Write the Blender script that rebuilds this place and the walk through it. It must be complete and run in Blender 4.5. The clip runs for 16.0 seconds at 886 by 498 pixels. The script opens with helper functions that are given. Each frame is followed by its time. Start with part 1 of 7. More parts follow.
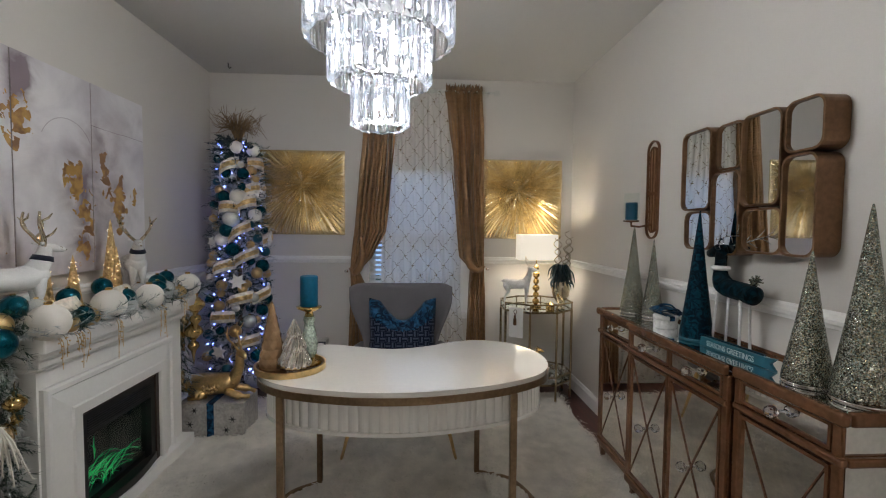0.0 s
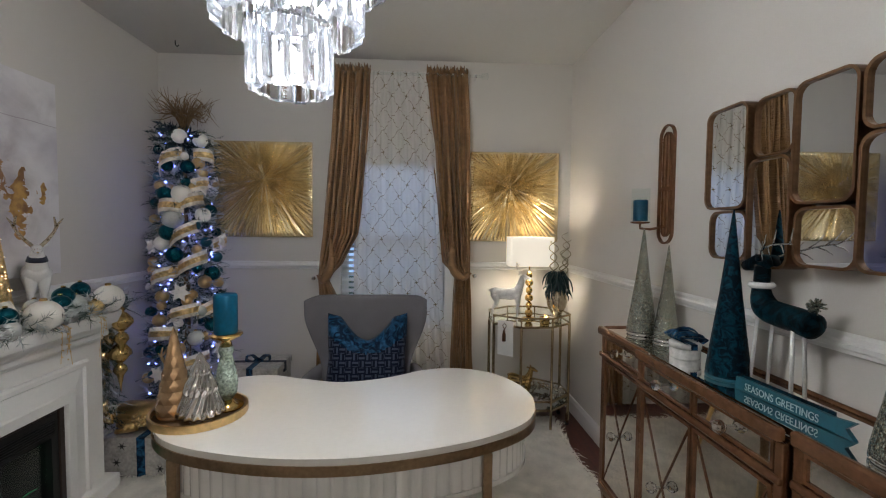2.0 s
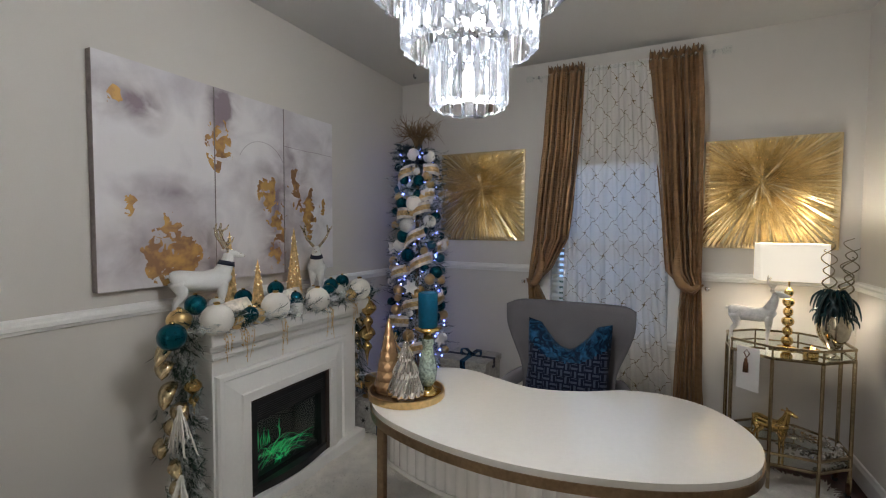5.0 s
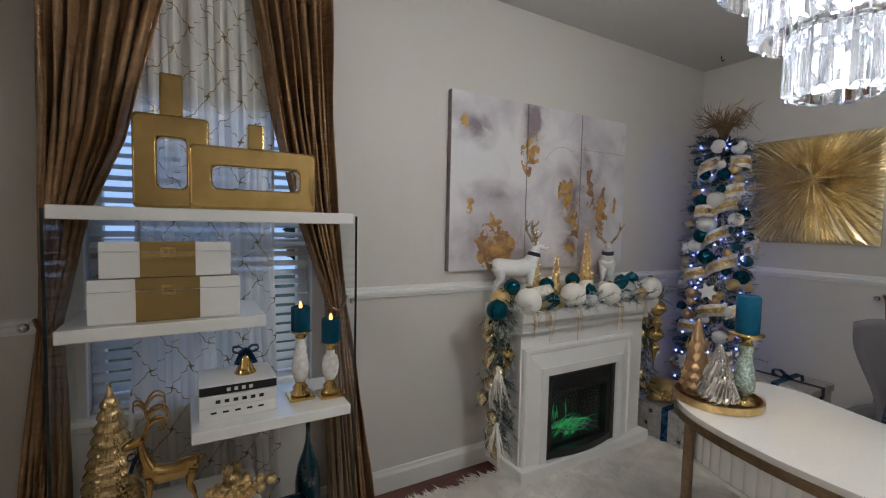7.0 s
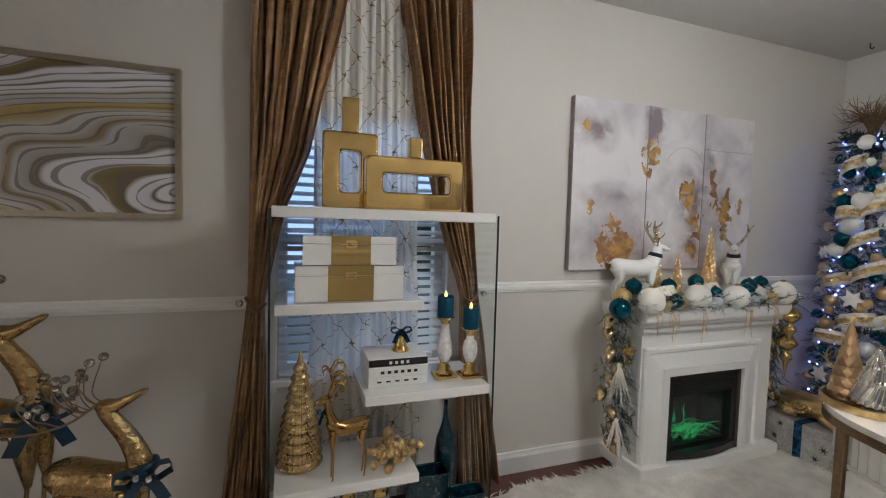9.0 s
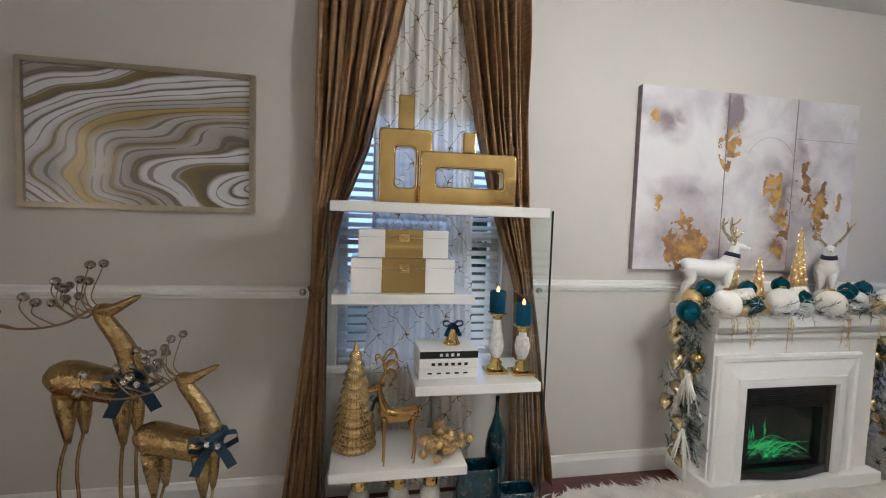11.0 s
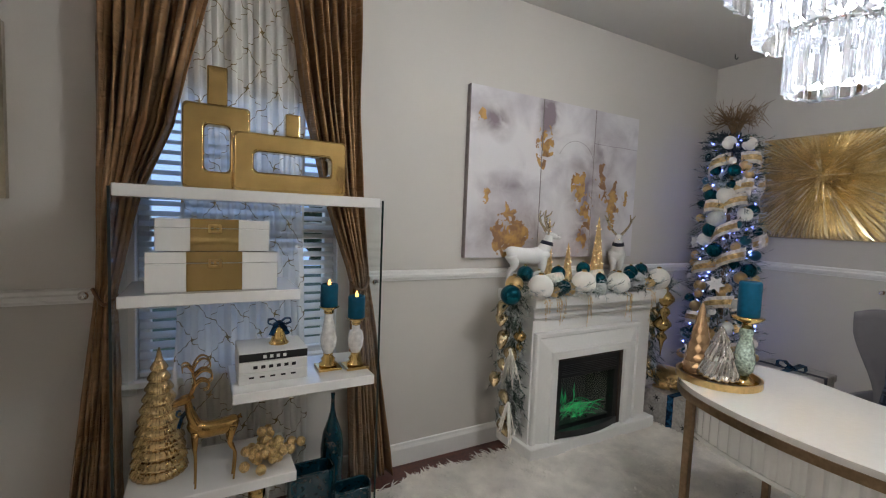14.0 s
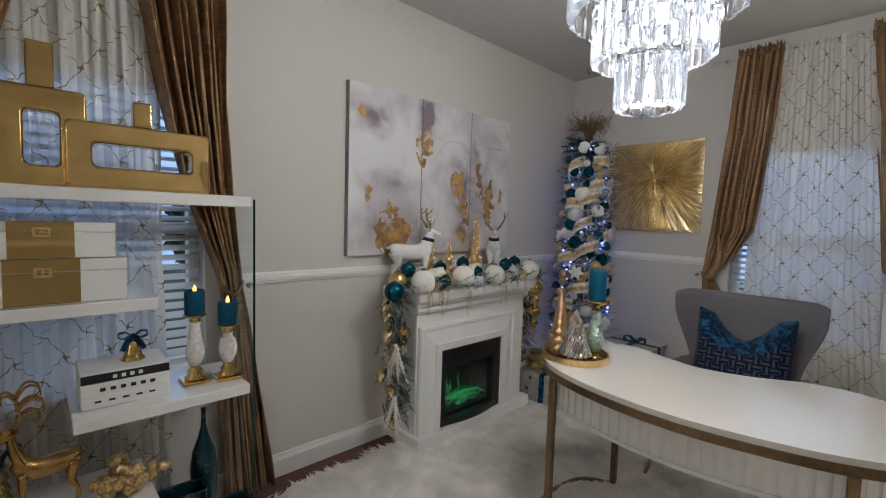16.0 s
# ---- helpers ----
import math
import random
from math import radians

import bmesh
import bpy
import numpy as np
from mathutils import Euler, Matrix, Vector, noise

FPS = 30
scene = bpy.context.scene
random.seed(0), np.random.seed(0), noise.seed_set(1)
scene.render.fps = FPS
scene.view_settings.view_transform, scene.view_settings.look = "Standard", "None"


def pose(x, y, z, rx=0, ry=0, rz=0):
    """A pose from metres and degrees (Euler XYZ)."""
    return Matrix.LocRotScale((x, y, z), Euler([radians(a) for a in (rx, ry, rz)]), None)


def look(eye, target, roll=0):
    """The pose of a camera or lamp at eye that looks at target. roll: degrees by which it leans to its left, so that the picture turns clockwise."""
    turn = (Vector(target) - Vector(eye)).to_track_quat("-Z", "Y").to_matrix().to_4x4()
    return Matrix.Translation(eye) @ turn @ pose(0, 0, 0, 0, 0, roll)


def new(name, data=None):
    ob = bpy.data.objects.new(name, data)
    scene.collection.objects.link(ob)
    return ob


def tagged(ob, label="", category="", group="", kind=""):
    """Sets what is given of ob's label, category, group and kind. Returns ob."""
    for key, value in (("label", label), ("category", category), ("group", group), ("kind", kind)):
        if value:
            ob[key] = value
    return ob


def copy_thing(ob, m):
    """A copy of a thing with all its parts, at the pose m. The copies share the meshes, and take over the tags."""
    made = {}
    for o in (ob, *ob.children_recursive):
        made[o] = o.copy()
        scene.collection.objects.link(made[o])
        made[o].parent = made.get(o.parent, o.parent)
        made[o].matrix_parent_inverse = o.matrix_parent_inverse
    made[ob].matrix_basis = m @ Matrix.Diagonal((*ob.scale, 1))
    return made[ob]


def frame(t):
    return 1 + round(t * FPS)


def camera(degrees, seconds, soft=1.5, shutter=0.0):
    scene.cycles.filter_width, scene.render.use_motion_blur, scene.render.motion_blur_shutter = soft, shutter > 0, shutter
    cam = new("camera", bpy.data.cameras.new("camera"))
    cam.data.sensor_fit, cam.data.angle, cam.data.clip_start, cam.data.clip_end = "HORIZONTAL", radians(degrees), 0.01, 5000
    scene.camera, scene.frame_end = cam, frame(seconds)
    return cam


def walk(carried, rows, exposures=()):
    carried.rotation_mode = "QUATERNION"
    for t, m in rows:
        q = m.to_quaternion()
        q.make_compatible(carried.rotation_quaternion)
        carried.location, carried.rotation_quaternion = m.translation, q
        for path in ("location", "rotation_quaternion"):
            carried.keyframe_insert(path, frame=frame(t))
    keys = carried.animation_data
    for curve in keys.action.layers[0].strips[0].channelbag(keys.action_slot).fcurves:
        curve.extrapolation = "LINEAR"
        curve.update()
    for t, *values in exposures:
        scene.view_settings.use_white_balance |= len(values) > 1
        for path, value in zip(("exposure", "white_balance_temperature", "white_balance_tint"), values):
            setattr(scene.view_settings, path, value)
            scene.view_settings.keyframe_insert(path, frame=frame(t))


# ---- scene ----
cam = camera(90.9, 16.0, soft=1.1)
PATH = [
    (0, (1.744, -3.829, 1.389), (1.864, -1.835, 1.298), 0.5),
    (0.5, (1.796, -3.708, 1.392), (1.918, -1.714, 1.301), 0.5),
    (1, (1.877, -3.598, 1.401), (1.998, -1.604, 1.305), 0.4),
    (1.5, (1.914, -3.521, 1.398), (2.031, -1.527, 1.305), 0.4),
    (2, (1.928, -3.394, 1.409), (2.041, -1.4, 1.314), 0.5),
    (2.5, (1.93, -3.283, 1.432), (2.042, -1.289, 1.331), 0.4),
    (3, (1.962, -3.211, 1.431), (2.062, -1.216, 1.331), 0.4),
    (3.5, (2.035, -3.178, 1.43), (1.881, -1.186, 1.333), 0.2),
    (6, (2.079, -3.493, 1.42), (0.741, -2.01, 1.315), 0.8),
    (6.5, (2.087, -3.531, 1.418), (0.509, -2.308, 1.303), 1.0),
    (7, (2.06, -3.62, 1.414), (0.337, -2.612, 1.299), 1.2),
    (7.5, (2.068, -3.737, 1.411), (0.274, -2.861, 1.298), 1.3),
    (8, (2.088, -3.828, 1.399), (0.264, -3.017, 1.29), 1.4),
    (8.5, (2.117, -3.889, 1.395), (0.271, -3.127, 1.284), 1.5),
    (9, (2.125, -3.905, 1.392), (0.244, -3.234, 1.282), 1.5),
    (9.5, (2.133, -3.893, 1.407), (0.208, -3.363, 1.285), 1.6),
    (12, (2.157, -3.805, 1.362), (0.194, -3.444, 1.236), 1.9),
    (12.5, (2.155, -3.782, 1.363), (0.224, -3.28, 1.235), 2.1),
    (13, (2.143, -3.763, 1.367), (0.264, -3.091, 1.234), 2.2),
    (13.5, (2.148, -3.736, 1.367), (0.335, -2.902, 1.233), 2.2),
    (14, (2.149, -3.716, 1.371), (0.404, -2.747, 1.235), 2.2),
    (14.5, (2.153, -3.702, 1.376), (0.477, -2.619, 1.238), 2.1),
    (15, (2.167, -3.702, 1.377), (0.57, -2.505, 1.238), 2.1),
    (15.5, (2.182, -3.705, 1.38), (0.664, -2.411, 1.24), 2.0),
    (16, (2.193, -3.696, 1.383), (0.743, -2.325, 1.245), 1.7),
]
EXPOSURES = [(0, 0.23), (3.7, 0.23), (7.0, 0.24), (8.0, 0.48), (9.0, 0.60), (9.5, 0.86), (12.0, 1.04), (13.0, 1.01), (14.0, 0.51), (15.5, 0.36), (16.0, 0.34)]
walk(cam, [(t, look(eye, target, roll)) for t, eye, target, roll in PATH], EXPOSURES)

# ---- world, lights, exposure ----
world = bpy.data.worlds.new("world")
scene.world = world
world.use_nodes = True
wn = world.node_tree
sky = wn.nodes.new("ShaderNodeTexSky")
sky.sky_type, sky.sun_disc = "NISHITA", False
sky.sun_elevation, sky.sun_rotation = radians(9), radians(150)
sky.dust_density, sky.ozone_density, sky.air_density = 0.0, 5.0, 1.4
wn.links.new(sky.outputs[0], wn.nodes["Background"].inputs[0])
wn.nodes["Background"].inputs[1].default_value = 0.15


def lamp(name, kind, m, energy, color, **kw):
    data = bpy.data.lights.new(name, kind)
    data.energy, data.color = energy, color
    if kind == "AREA":
        data.shape, data.size, data.size_y = "RECTANGLE", kw["size"], kw["size_y"]
    elif kind == "SUN":
        data.angle = kw["angle"]
    else:
        data.shadow_soft_size = kw.get("soft", 0.03)
    ob = new(name, data)
    ob.matrix_world = m
    return ob


CH = (1.615, -2.29)
lamp("dusk_sun", "SUN", look((0, 0, 5), (1, 2, 2)), 0.5, (0.75, 0.85, 1.0), angle=radians(20))
for i, (lx, ly, lz, e) in enumerate([(0.0, 0.0, 1.82, 2.6), (0.05, 0.08, 1.98, 3.2), (-0.09, -0.02, 1.98, 3.2), (0.05, -0.09, 1.98, 3.2),
                                     (0.15, 0.0, 2.14, 4.6), (-0.07, 0.13, 2.14, 4.6), (-0.07, -0.13, 2.14, 4.6)]):
    lamp("chandelier_lamp", "POINT", pose(CH[0] + lx, CH[1] + ly, lz), e * 0.98, (0.97, 0.985, 0.985), soft=0.03)
# extra spot added inside the chandelier to throw more light on the floor
down = lamp("chandelier_added_spot", "SPOT", pose(CH[0], CH[1], 1.80), 6, (0.97, 0.985, 0.985), soft=0.06)
down.data.spot_size, down.data.spot_blend = radians(150), 1.0
lamp("table_lamp_light", "POINT", pose(2.745, -0.24, 1.24), 7.5, (1.0, 0.93, 0.80), soft=0.05)

# ---- materials ----


def mat(name, color, rough=0.5, metal=0.0, vary=0.12, scale=6.0, bump=0.0, bscale=60.0, coat=0.0, sheen=0.0, **kw):
    """A procedural surface: base colour varied at two scales, roughness variation, fine relief."""
    m = bpy.data.materials.new(name)
    m.use_nodes = True
    nt = m.node_tree
    b = nt.nodes["Principled BSDF"]
    tc = nt.nodes.new("ShaderNodeTexCoord")
    n1 = nt.nodes.new("ShaderNodeTexNoise")
    n1.inputs["Scale"].default_value, n1.inputs["Detail"].default_value = scale, 6
    n2 = nt.nodes.new("ShaderNodeTexNoise")
    n2.inputs["Scale"].default_value, n2.inputs["Detail"].default_value = bscale, 4
    add = nt.nodes.new("ShaderNodeMath")
    add.operation = "ADD"
    ramp = nt.nodes.new("ShaderNodeValToRGB")
    c = Vector(color)
    lo, hi = c * (1 - vary), c * (1 + vary)
    ramp.color_ramp.elements[0].position, ramp.color_ramp.elements[1].position = 0.35, 0.65
    ramp.color_ramp.elements[0].color = (*[min(1, v) for v in lo], 1)
    ramp.color_ramp.elements[1].color = (*[min(1, v) for v in hi], 1)
    mul = nt.nodes.new("ShaderNodeMath")
    mul.operation, mul.inputs[1].default_value = "MULTIPLY", 0.5
    for n in (n1, n2):
        nt.links.new(tc.outputs["Object"], n.inputs["Vector"])
    nt.links.new(n1.outputs[0], add.inputs[0])
    nt.links.new(n2.outputs[0], add.inputs[1])
    nt.links.new(add.outputs[0], mul.inputs[0])
    nt.links.new(mul.outputs[0], ramp.inputs[0])
    nt.links.new(ramp.outputs[0], b.inputs["Base Color"])
    b.inputs["Roughness"].default_value, b.inputs["Metallic"].default_value = rough, metal
    b.inputs["Coat Weight"].default_value = coat
    b.inputs["Coat Roughness"].default_value = 0.08
    b.inputs["Sheen Weight"].default_value = sheen * 0.12
    if "trans" in kw:
        b.inputs["Transmission Weight"].default_value, b.inputs["IOR"].default_value = kw["trans"], kw.get("ior", 1.45)
    if "emit" in kw:
        b.inputs["Emission Color"].default_value = (*kw["emit"][:3], 1)
        b.inputs["Emission Strength"].default_value = kw["emit"][3]
    if bump:
        bp = nt.nodes.new("ShaderNodeBump")
        bp.inputs["Strength"].default_value, bp.inputs["Distance"].default_value = bump, kw.get("bdist", 0.004)
        nt.links.new(n2.outputs[0], bp.inputs["Height"])
        nt.links.new(bp.outputs[0], b.inputs["Normal"])
    return m


def glow(name, color, strength):
    m = bpy.data.materials.new(name)
    m.use_nodes = True
    b = m.node_tree.nodes["Principled BSDF"]
    b.inputs["Base Color"].default_value = (*color, 1)
    b.inputs["Emission Color"].default_value, b.inputs["Emission Strength"].default_value = (*color, 1), strength
    return m


def stretch(m, vec, which=1):
    """Stretches one of a material's noises along the axes."""
    nt = m.node_tree
    mp = nt.nodes.new("ShaderNodeMapping")
    mp.inputs["Scale"].default_value = vec
    tc = [n for n in nt.nodes if n.type == "TEX_COORD"][0]
    ns = [n for n in nt.nodes if n.type == "TEX_NOISE"]
    nt.links.new(tc.outputs["Object"], mp.inputs[0])
    nt.links.new(mp.outputs[0], ns[which].inputs["Vector"])
    return m


M_WALL = mat("wall_paint", (0.60, 0.568, 0.53), 0.75, vary=0.025, scale=1.2, bump=0.12, bscale=220, bdist=0.002)
M_CEIL = mat("ceiling_paint", (0.50, 0.488, 0.465), 0.85, vary=0.03, scale=1.0, bump=0.2, bscale=160, bdist=0.002)
M_TRIM = mat("trim_paint", (0.80, 0.79, 0.77), 0.4, vary=0.02, scale=3, bump=0.05)
M_FLOOR = stretch(mat("cherry_floor", (0.10, 0.022, 0.012), 0.3, vary=0.45, scale=3, bump=0.05, coat=0.3), (14, 1, 1), 0)
M_RUG = mat("shag_wool", (0.84, 0.80, 0.74), 0.95, vary=0.16, scale=5, bscale=12)
M_WHITE = mat("white_lacquer", (0.80, 0.79, 0.77), 0.12, vary=0.015, scale=2, coat=0.5)
M_DESKTOP = mat("glossy_white_top", (0.78, 0.755, 0.715), 0.06, vary=0.02, scale=2, coat=1.0)
M_MANTEL = mat("mantel_paint", (0.80, 0.79, 0.77), 0.38, vary=0.025, scale=5, bump=0.06)
M_BRASS = mat("aged_brass", (0.30, 0.205, 0.125), 0.28, 1.0, vary=0.22, scale=9, bump=0.03)
M_BRONZE = mat("bronze_wood", (0.25, 0.12, 0.062), 0.24, 0.6, vary=0.25, scale=12, bump=0.05)
M_BRONZE2 = mat("dark_bronze_frame", (0.21, 0.115, 0.06), 0.35, 0.7, vary=0.25, scale=8, bump=0.05)
M_GOLD = mat("bright_gold", (0.66, 0.455, 0.18), 0.09, 1.0, vary=0.12, scale=10, bump=0.08, bscale=14)
M_MIRGOLD = mat("mirror_gold", (0.54, 0.375, 0.15), 0.04, 1.0, vary=0.05, scale=10, bump=0.05, bscale=9)
M_GOLD2 = mat("soft_gold", (0.74, 0.52, 0.24), 0.3, 1.0, vary=0.18, scale=14, bump=0.06)
M_GOLDGLIT = mat("glitter_gold", (0.72, 0.49, 0.24), 0.35, 0.9, vary=0.5, scale=60, bump=0.7, bscale=350, bdist=0.003)
M_GOLDART = mat("antiqued_gold_leaf", (0.82, 0.68, 0.42), 0.27, 0.88, vary=0.16, scale=9, bump=0.2, bscale=90)
M_CHAMP = mat("champagne_glass", (0.44, 0.275, 0.15), 0.2, 0.6, vary=0.12, scale=10)
M_SILVER = mat("silver_mercury_glass", (0.78, 0.76, 0.72), 0.12, 1.0, vary=0.2, scale=25, bump=0.1)
M_SILGLIT = mat("silver_glitter", (0.40, 0.41, 0.36), 0.18, 0.95, vary=0.75, scale=90, bump=1.0, bscale=260, bdist=0.006)
M_CHROME = mat("chrome", (0.85, 0.85, 0.86), 0.06, 1.0, vary=0.02)
M_MIRROR = mat("mirror", (0.86, 0.87, 0.86), 0.015, 1.0, vary=0.01, scale=2)
M_AMIRROR = mat("antiqued_mirror", (0.84, 0.83, 0.79), 0.03, 1.0, vary=0.10, scale=9)


def pane_material(name, gloss):
    """Thin clear glass: mostly see-through with a faint gloss."""
    m = bpy.data.materials.new(name)
    m.use_nodes = True
    nt = m.node_tree
    nt.nodes.remove(nt.nodes["Principled BSDF"])
    tr, gl, mx = (nt.nodes.new("ShaderNode" + q) for q in ("BsdfTransparent", "BsdfGlossy", "MixShader"))
    tr.inputs[0].default_value = (0.965, 0.985, 0.98, 1)
    gl.inputs["Roughness"].default_value = 0.01
    mx.inputs[0].default_value = gloss
    nt.links.new(tr.outputs[0], mx.inputs[1])
    nt.links.new(gl.outputs[0], mx.inputs[2])
    nt.links.new(mx.outputs[0], nt.nodes["Material Output"].inputs[0])
    return m


M_GLASS = pane_material("clear_glass", 0.05)
M_THINGLASS = pane_material("thin_clear_glass", 0.012)
M_HAMMER = mat("hammered_gold", (0.42, 0.29, 0.135), 0.22, 1.0, vary=0.25, scale=9, bump=0.8, bscale=38, bdist=0.008)
M_CRYSTAL = mat("crystal", (0.97, 0.98, 1.0), 0.02, vary=0.0, trans=1.0, ior=1.5)


def rod_material():
    """Cut crystal that catches the bulbs: clear glass with a share of light scattered inside."""
    m = mat("crystal_rod", (0.97, 0.98, 1.0), 0.03, vary=0.0, trans=1.0, ior=1.42)
    nt = m.node_tree
    tl, mx = nt.nodes.new("ShaderNodeBsdfTranslucent"), nt.nodes.new("ShaderNodeMixShader")
    tl.inputs[0].default_value = (0.80, 0.86, 1.0, 1)
    mx.inputs[0].default_value = 0.014
    nt.links.new(nt.nodes["Principled BSDF"].outputs[0], mx.inputs[1])
    nt.links.new(tl.outputs[0], mx.inputs[2])
    nt.links.new(mx.outputs[0], nt.nodes["Material Output"].inputs[0])
    return m


M_ROD = rod_material()
M_FIREFRAME = mat("dark_brown_metal", (0.045, 0.03, 0.024), 0.35, 0.3, vary=0.2, scale=10)
M_DARKEDGE = mat("dark_glass_edge", (0.012, 0.02, 0.018), 0.15, vary=0.1)
M_BLACK = mat("black_metal", (0.012, 0.012, 0.013), 0.35, vary=0.2, scale=20)
M_GREY = mat("grey_velvet", (0.125, 0.116, 0.125), 0.8, vary=0.12, scale=7, bump=0.12, bscale=300, sheen=0.5)
M_NAVY = mat("navy_cut_velvet", (0.008, 0.014, 0.035), 0.7, vary=0.3, scale=30, sheen=0.5)
M_TEALB = mat("teal_bauble", (0.0, 0.085, 0.125), 0.16, 0.75, vary=0.1, scale=10)
M_TEALM = mat("matte_teal", (0.005, 0.085, 0.12), 0.45, vary=0.15, scale=12)
M_WAX = mat("teal_wax", (0.002, 0.07, 0.13), 0.5, vary=0.2, scale=14, bump=0.15, bscale=50)
M_WAX.node_tree.nodes["Principled BSDF"].inputs["Specular IOR Level"].default_value = 0.2
M_CREAMB = mat("white_glitter_ball", (0.80, 0.77, 0.71), 0.7, vary=0.08, scale=40, bump=0.5, bscale=240)
M_CLEARB = mat("iridescent_bauble", (0.75, 0.77, 0.74), 0.1, 0.5, vary=0.15, scale=8)
M_NEEDLE = mat("flocked_needles", (0.48, 0.51, 0.51), 0.9, vary=0.4, scale=20)
M_GREEN = mat("fir_needles", (0.03, 0.06, 0.045), 0.8, vary=0.4, scale=25)
M_TWIG = mat("brown_twigs", (0.20, 0.125, 0.058), 0.42, 0.35, vary=0.4, scale=30)
M_BLACKTEAL = mat("dark_teal_foliage", (0.004, 0.02, 0.03), 0.4, vary=0.5, scale=30)
M_RIBBON = mat("cream_ribbon", (0.76, 0.70, 0.60), 0.55, 0.1, vary=0.25, scale=40, bump=0.2)
M_WHITEGL = mat("white_sparkle_ceramic", (0.80, 0.80, 0.79), 0.25, vary=0.08, scale=80, bump=0.35, bscale=260)
M_MARBLEW = mat("white_marble", (0.74, 0.72, 0.70), 0.15, vary=0.22, scale=14)
M_TEALGLASS = mat("deep_teal_glass", (0.003, 0.03, 0.045), 0.08, vary=0.3, scale=6, coat=0.6)
M_PAPER = mat("white_paper", (0.80, 0.79, 0.77), 0.6, vary=0.03)
M_INK = mat("black_ink", (0.01, 0.01, 0.011), 0.4, vary=0.05)
M_BLUELED = glow("blue_white_led", (0.17, 0.24, 1.0), 9)
M_WARMLED = glow("warm_led", (1.0, 0.66, 0.34), 3)
M_FLAME = glow("flame_led", (1.0, 0.52, 0.14), 2.2)
M_BULB = glow("bulb", (0.88, 0.93, 1.0), 14)
M_GREENFIRE = glow("green_ember", (0.02, 0.85, 0.26), 0.07)
M_SHADE = mat("linen_shade", (0.85, 0.80, 0.70), 0.8, vary=0.04, scale=60, bump=0.1, bscale=300, emit=(1.0, 0.90, 0.74, 0.5))



def sparkle(m, cell, tilt, flecks=()):
    """Turns each tiny cell of a surface its own way, as sequins and glitter do."""
    nt = m.node_tree
    b = nt.nodes["Principled BSDF"]
    tc = [n for n in nt.nodes if n.type == "TEX_COORD"][0]
    vo = nt.nodes.new("ShaderNodeTexVoronoi")
    vo.inputs["Scale"].default_value = cell
    geo = nt.nodes.new("ShaderNodeNewGeometry")
    sub, sc, add, nm = (nt.nodes.new("ShaderNodeVectorMath") for _ in range(4))
    sub.operation, sub.inputs[1].default_value = "SUBTRACT", (0.5, 0.5, 0.5)
    sc.operation, sc.inputs["Scale"].default_value = "SCALE", tilt
    add.operation, nm.operation = "ADD", "NORMALIZE"
    nt.links.new(tc.outputs["Object"], vo.inputs["Vector"])
    nt.links.new(vo.outputs["Color"], sub.inputs[0])
    nt.links.new(sub.outputs[0], sc.inputs[0])
    nt.links.new(sc.outputs[0], add.inputs[0])
    nt.links.new(geo.outputs["Normal"], add.inputs[1])
    nt.links.new(add.outputs[0], nm.inputs[0])
    nt.links.new(nm.outputs[0], b.inputs["Normal"])
    if flecks:
        sp, ramp = nt.nodes.new("ShaderNodeSeparateColor"), nt.nodes.new("ShaderNodeValToRGB")
        ramp.color_ramp.interpolation = "CONSTANT"
        e = ramp.color_ramp.elements
        e[0].color, e[1].color, e[1].position = (*flecks[0], 1), (*flecks[1], 1), 1 / len(flecks)
        for k, c in enumerate(flecks[2:], 2):
            e.new(k / len(flecks)).color = (*c, 1)
        nt.links.new(vo.outputs["Color"], sp.inputs[0])
        nt.links.new(sp.outputs[1], ramp.inputs[0])
        nt.links.new(ramp.outputs[0], b.inputs["Base Color"])
    return m


for q, cell, tilt in ((M_SILGLIT, 380, 1.35), (M_GOLDGLIT, 150, 0.9)):
    sparkle(q, cell, tilt, ((.13, .14, .12), (.40, .42, .36), (.70, .70, .63), (.34, .44, .40), (.48, .42, .28), (.24, .25, .21)) if q is M_SILGLIT else ())



def crushed(name, dark, light, scale, rough=0.5):
    """Crushed velvet: the dark and bright sheen of its nap is painted as patches of base colour."""
    m = mat(name, dark, rough, vary=0.4, scale=scale * 2, bump=0.5, bscale=scale * 1.6, bdist=0.006)
    nt = m.node_tree
    b = nt.nodes["Principled BSDF"]
    tc = [n for n in nt.nodes if n.type == "TEX_COORD"][0]
    n1 = nt.nodes.new("ShaderNodeTexNoise")
    n1.inputs["Scale"].default_value, n1.inputs["Detail"].default_value, n1.inputs["Distortion"].default_value = scale, 5, 1.6
    ramp = nt.nodes.new("ShaderNodeValToRGB")
    e = ramp.color_ramp.elements
    e[0].position, e[0].color = 0.44, (*dark, 1)
    e[1].position, e[1].color = 0.66, (*light, 1)
    nt.links.new(tc.outputs["Object"], n1.inputs["Vector"])
    nt.links.new(n1.outputs[0], ramp.inputs[0])
    nt.links.new(ramp.outputs[0], b.inputs["Base Color"])
    b.inputs["Specular IOR Level"].default_value = 0.10
    return m


